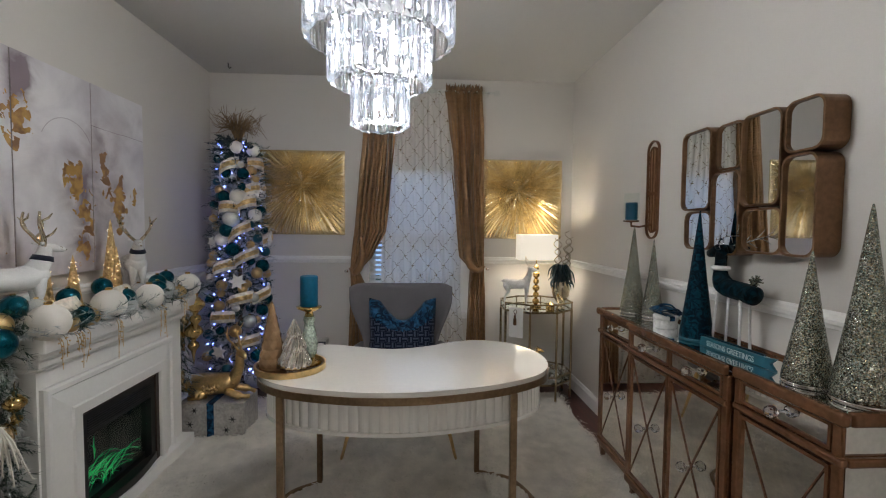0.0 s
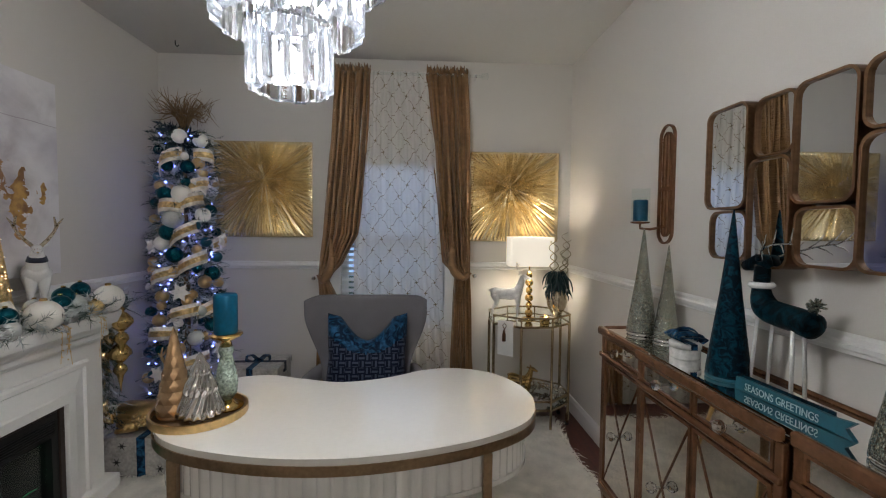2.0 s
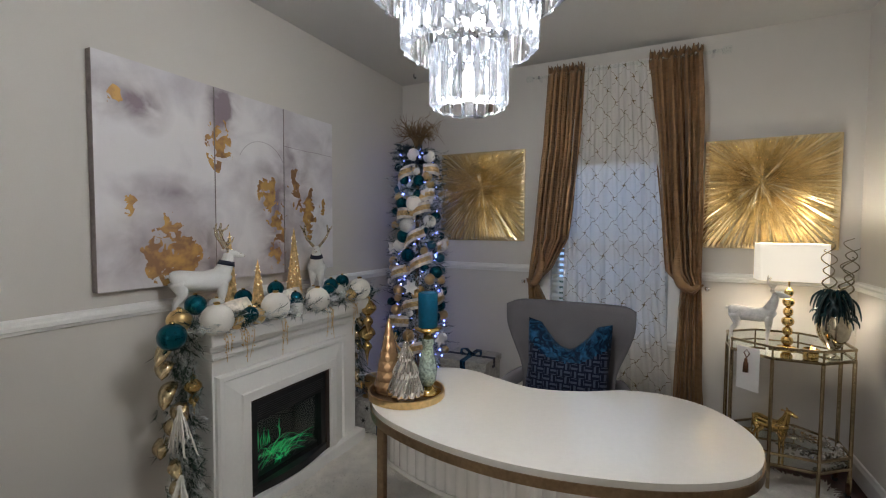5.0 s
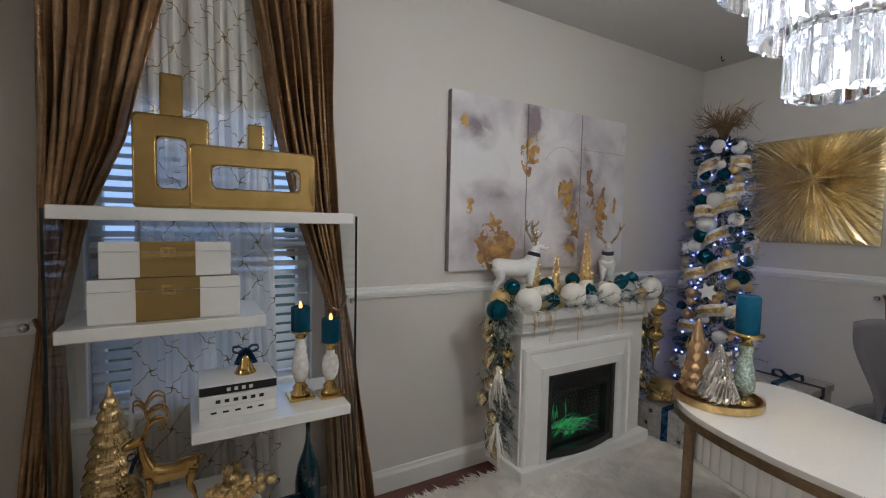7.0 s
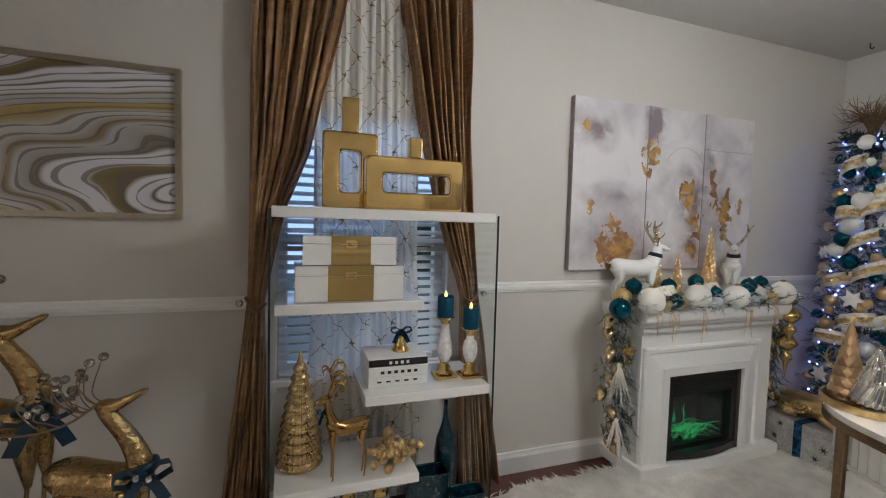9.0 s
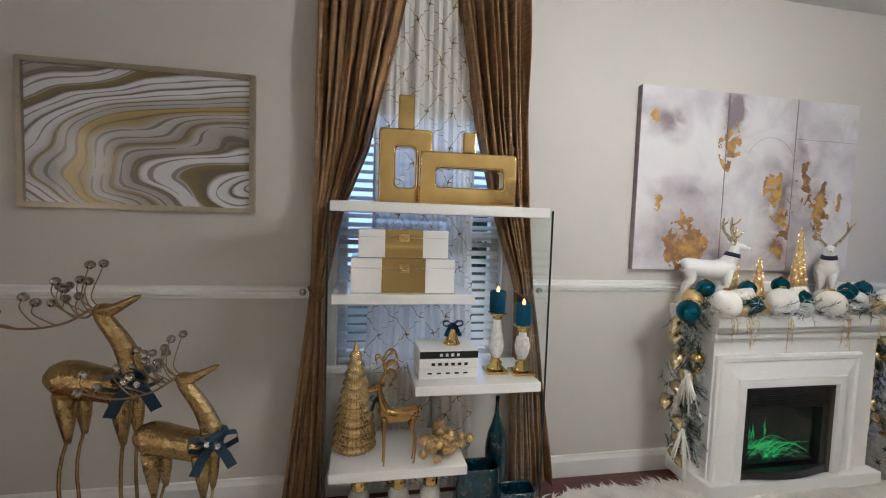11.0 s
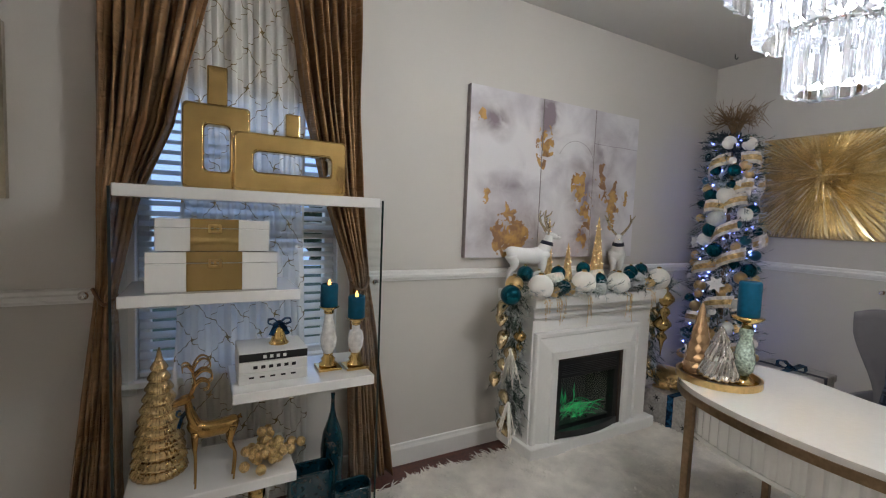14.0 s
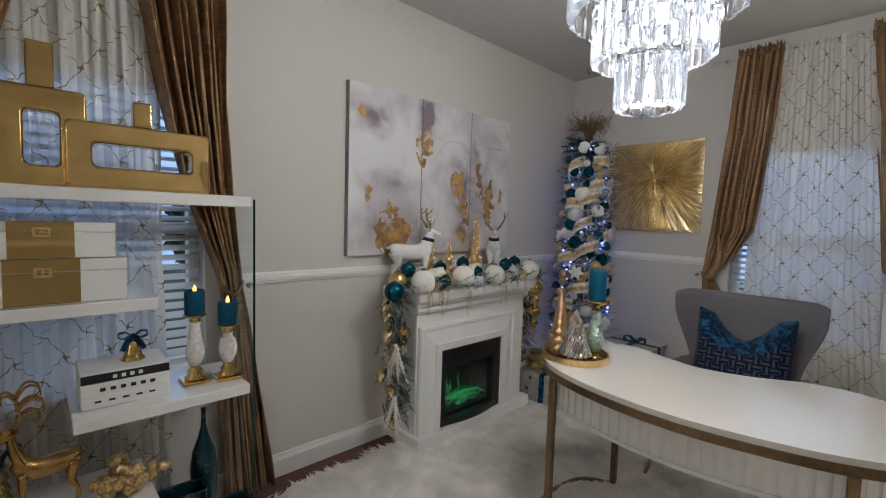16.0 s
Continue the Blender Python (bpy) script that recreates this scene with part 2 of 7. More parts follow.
M_BLUEV = crushed("blue_velvet", (0.003, 0.013, 0.034), (0.02, 0.10, 0.21), 20)
M_TEALV = crushed("crushed_teal_velvet", (0.0005, 0.008, 0.016), (0.001, 0.042, 0.07), 36)
M_DARKTEAL = crushed("dark_teal_velvet", (0.0005, 0.004, 0.007), (0.001, 0.028, 0.042), 24)
M_LEAFTEAL = mat("dark_teal_leaf", (0.003, 0.028, 0.034), 0.35, vary=0.5, scale=30)
M_AGOLD = mat("aged_gold", (0.46, 0.28, 0.10), 0.14, 1.0, vary=0.2, scale=12, bump=0.05)
M_PALEGOLD = mat("pale_gold", (0.74, 0.60, 0.37), 0.24, 1.0, vary=0.2, scale=14, bump=0.05)
M_MERCGOLD = mat("pale_mercury_glass", (0.74, 0.66, 0.50), 0.12, 1.0, vary=0.25, scale=25, bump=0.15)

# ---- mesh helpers ----


def part(name, bm, material, parent=None, label="", smooth=False):
    """Links a bmesh as one mesh object under a thing or a part."""
    me = bpy.data.meshes.new(name)
    bmesh.ops.recalc_face_normals(bm, faces=bm.faces[:])
    bm.to_mesh(me)
    bm.free()
    if smooth:
        me.shade_smooth()
    me.materials.append(material)
    ob = new(name, me)
    ob.parent = parent
    if label:
        tagged(ob, label)
    return ob


def thing(name, m, label, category, group="", kind=""):
    ob = new(name)
    ob.empty_display_size = 0.05
    ob.matrix_world = m
    return tagged(ob, label, category, group, kind)


def solo(name, bm, material, label, category, m=None, group="", kind="", smooth=False):
    ob = part(name, bm, material, None, "", smooth)
    if m is not None:
        ob.matrix_world = m
    return tagged(ob, label, category, group, kind)


def B():
    return bmesh.new()


def box(bm, x0, x1, y0, y1, z0, z1, bevel=0.0, seg=2, m=None):
    v = bmesh.ops.create_cube(bm, size=1.0)["verts"]
    bmesh.ops.transform(bm, matrix=Matrix.LocRotScale(((x0 + x1) / 2, (y0 + y1) / 2, (z0 + z1) / 2), None, (abs(x1 - x0), abs(y1 - y0), abs(z1 - z0))), verts=v)
    if m is not None:
        bmesh.ops.transform(bm, matrix=m, verts=v)
    if bevel:
        es = list({e for q in v for e in q.link_edges})
        bmesh.ops.bevel(bm, geom=es, offset=bevel, segments=seg, affect="EDGES", profile=0.5)
    return bm


def boxb(*a, **k):
    return box(B(), *a, **k)


def lathe(bm, prof, seg=24, m=None, sx=1.0, sy=1.0, flute=0.0, n=0):
    """Turns a profile of (radius, height) round the z axis; flute: depth and n: number of ribs."""
    rings = []
    for r, z in prof:
        ring = []
        for i in range(seg):
            a = 2 * math.pi * i / seg
            q = r * (1 + flute * math.cos(n * a)) if n else r
            p = Vector((q * math.cos(a) * sx, q * math.sin(a) * sy, z))
            ring.append(bm.verts.new(m @ p if m is not None else p))
        rings.append(ring)
    for a, b in zip(rings, rings[1:]):
        for i in range(seg):
            j = (i + 1) % seg
            bm.faces.new((a[i], a[j], b[j], b[i]))
    for ring in (rings[0], rings[-1]):
        bm.faces.new(ring)
    return bm


def ball(bm, c, r, u=12, v=8, rz=None, m=None):
    rz = rz or r
    mm = Matrix.LocRotScale(c, None, (r, r, rz))
    if m is not None:
        mm = m @ mm
    bmesh.ops.create_uvsphere(bm, u_segments=u, v_segments=v, radius=1.0, matrix=mm)
    return bm


def tube(bm, pts, r, seg=6, closed=False):
    """A round tube along points; r may be one radius or one for each point."""
    pts = [Vector(p) for p in pts]
    n = len(pts)
    rr = r if isinstance(r, (list, tuple)) else [r] * n
    rings = []
    last = None
    for i, p in enumerate(pts):
        d = (pts[(i + 1) % n] - pts[i - 1]) if closed else (pts[min(i + 1, n - 1)] - pts[max(i - 1, 0)])
        d.normalize()
        if last is None:
            last = d.orthogonal().normalized()
        last = (last - d * last.dot(d)).normalized()
        s = d.cross(last)
        rings.append([bm.verts.new(p + (last * math.cos(2 * math.pi * k / seg) + s * math.sin(2 * math.pi * k / seg)) * rr[i]) for k in range(seg)])
    pairs = list(zip(rings, rings[1:])) + ([(rings[-1], rings[0])] if closed else [])
    for a, b in pairs:
        for k in range(seg):
            j = (k + 1) % seg
            bm.faces.new((a[k], a[j], b[j], b[k]))
    if not closed:
        bm.faces.new(rings[0])
        bm.faces.new(rings[-1])
    return bm


def prism(bm, outline, z0, z1, m=None, bevel=0.0):
    """Extrudes a flat outline (x, y) from z0 to z1."""
    lo = [bm.verts.new((x, y, z0)) for x, y in outline]
    hi = [bm.verts.new((x, y, z1)) for x, y in outline]
    bm.faces.new(lo)
    top = bm.faces.new(hi)
    n = len(lo)
    for i in range(n):
        bm.faces.new((lo[i], lo[(i + 1) % n], hi[(i + 1) % n], hi[i]))
    if bevel:
        bmesh.ops.bevel(bm, geom=list(top.edges), offset=bevel, segments=2, affect="EDGES", profile=0.5)
    if m is not None:
        bmesh.ops.transform(bm, matrix=m, verts=bm.verts[:])
    return bm


def band(bm, outer, inner, z0, z1, m=None):
    """A ring between two outlines with the same number of points."""
    n = len(outer)
    a, b, c, d = ([bm.verts.new((x, y, z)) for x, y in o] for o, z in ((outer, z0), (outer, z1), (inner, z1), (inner, z0)))
    for p, q in ((a, b), (b, c), (c, d), (d, a)):
        for i in range(n):
            j = (i + 1) % n
            bm.faces.new((p[i], p[j], q[j], q[i]))
    if m is not None:
        bmesh.ops.transform(bm, matrix=m, verts=[*a, *b, *c, *d])
    return bm


def roundrect(w, h, r, seg=5, cx=0.0, cy=0.0):
    out = []
    for sx, sy, a0 in ((1, 1, 0), (-1, 1, 90), (-1, -1, 180), (1, -1, 270)):
        for i in range(seg + 1):
            a = radians(a0 + 90 * i / seg)
            out.append((cx + sx * (w / 2 - r) + r * math.cos(a), cy + sy * (h / 2 - r) + r * math.sin(a)))
    return out


def spline(pts, n=8, closed=False):
    """A smooth line through points."""
    P = [Vector(p) for p in pts]
    out = []
    k = len(P)
    for i in range(k if closed else k - 1):
        p0, p1 = (P[i - 1] if (closed or i) else P[0]), P[i]
        p2, p3 = P[(i + 1) % k], (P[(i + 2) % k] if (closed or i + 2 < k) else P[-1])
        for j in range(n):
            t = j / n
            out.append(0.5 * ((2 * p1) + (p2 - p0) * t + (2 * p0 - 5 * p1 + 4 * p2 - p3) * t * t + (3 * p1 - p0 - 3 * p2 + p3) * t ** 3))
    if not closed:
        out.append(P[-1])
    return out


ON_LEFT = Matrix(((0, 0, 1, 0), (1, 0, 0, 0), (0, 1, 0, 0), (0, 0, 0, 1)))     # local x -> +y, y -> z, z -> +x
ON_RIGHT = Matrix(((0, 0, -1, 0), (-1, 0, 0, 0), (0, 1, 0, 0), (0, 0, 0, 1)))  # local x -> -y, y -> z, z -> -x
ON_BACK = Matrix(((1, 0, 0, 0), (0, 0, -1, 0), (0, 1, 0, 0), (0, 0, 0, 1)))    # local x -> x, y -> z, z -> -y

# ---- structure ----
RX, RY, RZ = 3.12, -6.2, 2.684
W1 = (1.33, 2.13, 0.66, 1.95)     # back window: x0, x1, z0, z1
W2 = (-3.95, -3.13, 0.66, 1.95)   # side window: y0, y1, z0, z1
T = 0.16
solo("floor", boxb(-T, RX + T, RY - T, T, -0.1, 0), M_FLOOR, "dark cherry wood floor showing along the walls", "floor", kind="structure")
solo("ceiling", boxb(-T, RX + T, RY - T, T, RZ, RZ + 0.12), M_CEIL, "matte off-white painted ceiling", "ceiling", kind="structure")
bm = B()
for a in ((-T, W1[0], 0, T, 0, RZ), (W1[1], RX + T, 0, T, 0, RZ), (W1[0], W1[1], 0, T, 0, W1[2]), (W1[0], W1[1], 0, T, W1[3], RZ)):
    box(bm, *a)
solo("wall_north", bm, M_WALL, "cream painted wall with a window", "wall", kind="structure")
bm = B()
for a in ((-T, 0, RY, W2[0], 0, RZ), (-T, 0, W2[1], 0, 0, RZ), (-T, 0, W2[0], W2[1], 0, W2[2]), (-T, 0, W2[0], W2[1], W2[3], RZ)):
    box(bm, *a)
solo("wall_west", bm, M_WALL, "cream painted wall with a window and fireplace", "wall", kind="structure")
solo("wall_east", boxb(RX, RX + T, RY, 0, 0, RZ), M_WALL, "cream painted wall behind the mirrored console", "wall", kind="structure")
DO = (1.85, 2.95, 2.1)            # made-up doorway that lets the fill lamp shine in: x0, x1, height
bm = B()
for a in ((-T, DO[0], RY - T, RY, 0, RZ), (DO[1], RX + T, RY - T, RY, 0, RZ), (DO[0], DO[1], RY - T, RY, DO[2], RZ)):
    box(bm, *a)
solo("wall_south", bm, M_WALL, "plain cream painted wall, unseen, with an added doorway", "wall", kind="structure")
# an unseen closed room, added only to hold the fill lamp
bm = B()
for a in ((1.3, RX + T, RY - 2.0, RY - 1.9, 0, RZ), (1.2, 1.3, RY - 2.0, RY - T, 0, RZ), (RX + T, RX + T + .1, RY - 2.0, RY - T, 0, RZ)):
    box(bm, *a)
solo("wall_unseen_annex", bm, M_WALL, "plain cream walls of an unseen room added round a fill lamp", "wall", kind="structure")
solo("floor", boxb(1.2, RX + T + .1, RY - 2.0, RY - T, -0.1, 0), M_FLOOR, "dark cherry wood floor of the unseen added room", "floor", kind="structure")
solo("ceiling", boxb(1.2, RX + T + .1, RY - 2.0, RY - T, RZ, RZ + 0.12), M_CEIL, "matte off-white ceiling of the unseen added room", "ceiling", kind="structure")
# unseen fill lamp, added to brighten the west wall
lamp("unseen_fill_lamp", "POINT", pose(2.5, RY - 1.1, 2.3), 55, (1.0, 0.95, 0.88), soft=0.12)
tagged(solo("ceiling_hook", tube(B(), [(.25, -.23, RZ), (.25, -.23, RZ - .03), (.262, -.23, RZ - .042), (.272, -.23, RZ - .03)], .004, 6), M_BLACK, "small dark metal hook screwed into the ceiling", "hook"))

RAIL = [(0, 0), (0.012, 0.004), (0.014, 0.014), (0.026, 0.02), (0.028, 0.034), (0.018, 0.04), (0.016, 0.052), (0.006, 0.058), (0, 0.06)]
SKIRT = [(0, 0), (0.016, 0), (0.016, 0.09), (0.010, 0.105), (0.008, 0.118), (0, 0.122)]


def moulding(name, prof, m, length, z, label):
    """A profile (out from the wall, height) run along local x."""
    bm = B()
    ends = [[bm.verts.new((x, -d, z + h)) for d, h in prof] for x in (0, length)]
    n = len(prof)
    for i in range(n):
        bm.faces.new((ends[0][i], ends[0][(i + 1) % n], ends[1][(i + 1) % n], ends[1][i]))
    for e in ends:
        bm.faces.new(e)
    return solo(name, bm, M_TRIM, label, "trim", m, kind="structure")


def wallrun(a, b, side):
    """Pose and length of a run along a wall."""
    if side == "N":
        return pose(a, 0, 0), b - a
    if side == "W":
        return pose(0, a, 0, 0, 0, 90), b - a
    return pose(RX, b, 0, 0, 0, -90), b - a


for side, a, b, z in (("N", 0.03, W1[0] - 0.09, 1.09), ("N", W1[1] + 0.09, RX - 0.03, 1.088), ("W", RY, W2[0] - 0.09, .99), ("W", W2[1] + 0.09, 0, 1.03), ("E", RY, 0, 1.07)):
    m, L = wallrun(a, b, side)
    moulding("chair_rail_trim", RAIL, m, L, z, "white moulded chair rail on the cream wall")
for side, a, b in (("N", 0.017, RX - 0.017), ("W", RY, 0), ("E", RY, 0)):
    m, L = wallrun(a, b, side)
    moulding("baseboard", SKIRT, m, L, 0, "white painted baseboard along the floor")


def window(name, m, w, z0, z1, label):
    """A sash window with trim, panes and an open-slat blind; local x along the wall, y outward through it, origin at the opening's centre."""
    win = thing(name, m, label, "window", kind="structure")
    fr = B()
    for a in ((-w / 2, -w / 2 + 0.045, 0.06, 0.12, z0, z1), (w / 2 - 0.045, w / 2, 0.06, 0.12, z0, z1), (-w / 2 + 0.045, w / 2 - 0.045, 0.06, 0.12, z1 - 0.045, z1),
              (-w / 2 + 0.045, w / 2 - 0.045, 0.06, 0.12, z0, z0 + 0.05), (-w / 2 + 0.045, w / 2 - 0.045, 0.05, 0.11, (z0 + z1) / 2 - 0.025, (z0 + z1) / 2 + 0.025)):
        box(fr, *a, bevel=0.004, seg=1)
    part("window_frame", fr, M_TRIM, win)
    tr = B()
    for a in ((-w / 2 - 0.075, -w / 2, -0.02, 0.0, z0 - 0.06, z1 + 0.075), (w / 2, w / 2 + 0.075, -0.02, 0.0, z0 - 0.06, z1 + 0.075), (-w / 2, w / 2, -0.02, 0.0, z1, z1 + 0.075)):
        box(tr, *a, bevel=0.004, seg=1)
    part("window_casing", tr, M_TRIM, win)
    part("window_sill", boxb(-w / 2 - 0.09, w / 2 + 0.09, -0.045, 0.04, z0 - 0.03, z0, bevel=0.006), M_TRIM, win)
    for lo, hi in ((z0 + 0.05, (z0 + z1) / 2 - 0.025), ((z0 + z1) / 2 + 0.025, z1 - 0.045)):
        p = part("pane", boxb(-w / 2 + 0.045, w / 2 - 0.045, 0.085, 0.089, lo, hi), M_GLASS, win)
        p.visible_shadow = False
    part("headrail", boxb(-w / 2 + 0.005, w / 2 - 0.005, 0.005, 0.05, z1 - 0.06, z1 - 0.004, bevel=0.004), M_TRIM, win, "white blind headrail")
    sl = part("slat", boxb(-w / 2 + 0.008, w / 2 - 0.008, -0.024, 0.024, -0.0015, 0.0015), M_TRIM, win)
    n = int((z1 - z0 - 0.11) / 0.043)
    for i in range(n):
        s = sl if i == 0 else sl.copy()
        if i:
            scene.collection.objects.link(s)
        s.parent = win
        s.matrix_basis = pose(0, 0.028, z1 - 0.085 - i * 0.043, 24)
    part("bottom_rail", boxb(-w / 2 + 0.008, w / 2 - 0.008, 0.005, 0.05, z0 + 0.004, z0 + 0.024, bevel=0.004), M_TRIM, win)
    for x in (-w * 0.3, w * 0.3):
        part("ladder_cord", boxb(x - 0.006, x + 0.006, 0.001, 0.003, z0 + 0.02, z1 - 0.05), M_TRIM, win)
    return win


window("window_1", pose((W1[0] + W1[1]) / 2, 0, 0), W1[1] - W1[0], W1[2], W1[3], "white sash window with open slatted blind at dusk")
window("window_2", pose(0, (W2[0] + W2[1]) / 2, 0, 0, 0, 90), W2[1] - W2[0], W2[2], W2[3], "white sash window with open slatted blind at dusk")

# ---- rug ----


def raw(name, verts, faces, material, parent=None, smooth=False):
    """A mesh object straight from vertex and face lists."""
    me = bpy.data.meshes.new(name)
    me.from_pydata(verts, [], faces)
    me.materials.append(material)
    if smooth:
        me.shade_smooth()
    ob = new(name, me)
    ob.parent = parent
    return ob


def shag(x0, x1, y0, y1, n, seed):
    """Wool tufts: thin bent blades leaning in drifting directions."""
    r = np.random.RandomState(seed)
    x, y = r.uniform(x0, x1, n), r.uniform(y0, y1, n)
    lean = 2.2 * np.sin(x * 3.1 + 1.3 * np.sin(y * 2.3)) + 2.0 * np.cos(y * 2.7 + x) + r.normal(0, 0.7, n)
    h, l, w = r.uniform(0.012, 0.03, n), r.uniform(0.045, 0.095, n), r.uniform(0.003, 0.0065, n)
    h *= 1 + 0.55 * np.sin(9 * x + 2 * np.sin(7 * y)) * np.sin(8 * y + 1.5 * np.sin(6 * x))
    c, s = np.cos(lean), np.sin(lean)
    z = 0.012
    P = np.empty((n, 5, 3))
    P[:, 0] = np.stack([x - s * w, y + c * w, np.full(n, z)], 1)
    P[:, 1] = np.stack([x + s * w, y - c * w, np.full(n, z)], 1)
    P[:, 2] = np.stack([x + c * l * .45 + s * w, y + s * l * .45 - c * w, z + h * .75], 1)
    P[:, 3] = np.stack([x + c * l * .45 - s * w, y + s * l * .45 + c * w, z + h * .75], 1)
    P[:, 4] = np.stack([x + c * l, y + s * l, z + h * .8], 1)
    k = np.arange(n)[:, None] * 5
    faces = (k + [0, 1, 2, 3]).tolist() + (k + [3, 2, 4]).tolist()
    return P.reshape(-1, 3).tolist(), faces


rug = thing("rug", pose(0, 0, 0), "thick cream shag rug over the wood floor", "rug")
part("backing", boxb(0.20, 2.90, -5.2, -0.33, 0.0, 0.016, bevel=0.005, seg=1), M_RUG, rug)
v, f = shag(0.19, 2.92, -2.9, -0.31, 90000, 3)
tagged(raw("fleece", v, f, M_RUG, rug), kind="stuff")
v, f = shag(0.19, 2.92, -5.21, -2.9, 25000, 4)
tagged(raw("fleece", v, f, M_RUG, rug), kind="stuff")

# ---- outside ----
M_LEAF = mat("dusk_leaves", (0.05, 0.09, 0.05), 0.8, vary=0.5, scale=3)
M_GRASS = mat("lawn", (0.05, 0.08, 0.04), 0.95, vary=0.4, scale=2)
solo("ground", boxb(-300, 300, -300, 300, -0.62, -0.5), M_GRASS, "dusky lawn outside the windows", "ground", kind="structure")
M_SKYCARD = glow("dusk_sky", (0.46, 0.63, 1.0), 0.68)
solo("backdrop", boxb(-14.1, -14, -40, 14, -0.5, 14), M_SKYCARD, "pale blue dusk sky beyond the garden", "sky", kind="structure")
solo("backdrop", boxb(-14, 30, 14, 14.1, -0.5, 14), M_SKYCARD, "pale blue dusk sky beyond the garden", "sky", kind="structure")
rnd = random.Random(5)


def outside_tree(x, y, h):
    t = thing("tree", pose(x, y, -0.5), "leafy garden tree standing on the lawn outside", "tree", "garden trees")
    part("trunk", tube(B(), [(0, 0, 0), (0.05, 0.02, h * .35), (-0.04, 0, h * .6)], [0.14, 0.1, 0.05], 8), M_TWIG, t)
    v, f = [], []
    for i in range(900):
        a, b, r = rnd.uniform(0, 6.28), rnd.uniform(-1, 1), rnd.uniform(.5, 1) ** .5 * h * .3
        c = Vector((math.cos(a) * math.sqrt(1 - b * b) * r, math.sin(a) * math.sqrt(1 - b * b) * r, h * .62 + b * r * 1.2))
        d, e = Vector((rnd.gauss(0, 1), rnd.gauss(0, 1), rnd.gauss(0, 1))).normalized() * .16, Vector((rnd.gauss(0, 1), rnd.gauss(0, 1), rnd.gauss(0, 1))).normalized() * .09
        k = len(v)
        v += [c - d, c + e, c + d, c - e]
        f.append((k, k + 1, k + 2, k + 3))
    raw("crown", [tuple(p) for p in v], f, M_LEAF, t)


for x, y, h in ((-6.5, -5.6, 2.6), (-9.5, -7.5, 3.4), (-8.0, -1.0, 2.4)):
    outside_tree(x, y, h)

# ---- curtains ----


def velvet(name, c):
    m = mat(name, c, 0.26, 0.28, vary=0.2, scale=4, bump=1.0, bscale=20, bdist=0.012, sheen=1.5)
    return stretch(m, (0.5, 0.5, 2.2), 1)


M_DRAPE = velvet("gold_brown_satin", (0.30, 0.168, 0.075))


def sheer_material():
    """Thin voile with a printed metallic gold trellis."""
    m = bpy.data.materials.new("gold_trellis_voile")
    m.use_nodes = True
    nt = m.node_tree
    nodes, links = nt.nodes, nt.links
    nodes.remove(nodes["Principled BSDF"])
    out = nodes["Material Output"]

    def math_node(op, a, b=None):
        n = nodes.new("ShaderNodeMath")
        n.operation = op
        for i, q in enumerate((a, b)):
            if q is None:
                continue
            if isinstance(q, (int, float)):
                n.inputs[i].default_value = q
            else:
                links.new(q, n.inputs[i])
        return n.outputs[0]

    uv = nodes.new("ShaderNodeUVMap")
    sep = nodes.new("ShaderNodeSeparateXYZ")
    links.new(uv.outputs[0], sep.inputs[0])
    u, v = sep.outputs[0], sep.outputs[1]
    k1, k2 = 2 * math.pi / 0.125, 2 * math.pi / 0.165
    cu, cv = math_node("COSINE", math_node("MULTIPLY", u, k1)), math_node("COSINE", math_node("MULTIPLY", v, k2))
    wob = math_node("MULTIPLY", math_node("SINE", math_node("MULTIPLY", u, k1 * 3)), math_node("SINE", math_node("MULTIPLY", v, k2 * 3)))
    s = math_node("ADD", math_node("ADD", cu, cv), math_node("MULTIPLY", wob, 0.42))
    line = math_node("LESS_THAN", math_node("ABSOLUTE", s), 0.078)
    tr, tl, df, mx, mx2, gold, fin = (nodes.new("ShaderNode" + q) for q in ("BsdfTransparent", "BsdfTranslucent", "BsdfDiffuse", "MixShader", "MixShader", "BsdfPrincipled", "MixShader"))
    tl.inputs[0].default_value = (0.80, 0.80, 0.80, 1)
    df.inputs[0].default_value = (0.85, 0.83, 0.79, 1)
    mx.inputs[0].default_value = 0.68
    links.new(tl.outputs[0], mx.inputs[1])
    links.new(df.outputs[0], mx.inputs[2])
    mx2.inputs[0].default_value = 0.83
    links.new(tr.outputs[0], mx2.inputs[1])
    links.new(mx.outputs[0], mx2.inputs[2])
    gold.inputs["Base Color"].default_value, gold.inputs["Metallic"].default_value, gold.inputs["Roughness"].default_value = (0.70, 0.53, 0.28, 1), 0.70, 0.20
    links.new(line, fin.inputs[0])
    links.new(mx2.outputs[0], fin.inputs[1])
    links.new(gold.outputs[0], fin.inputs[2])
    links.new(fin.outputs[0], out.inputs[0])
    return m


M_SHEER = sheer_material()


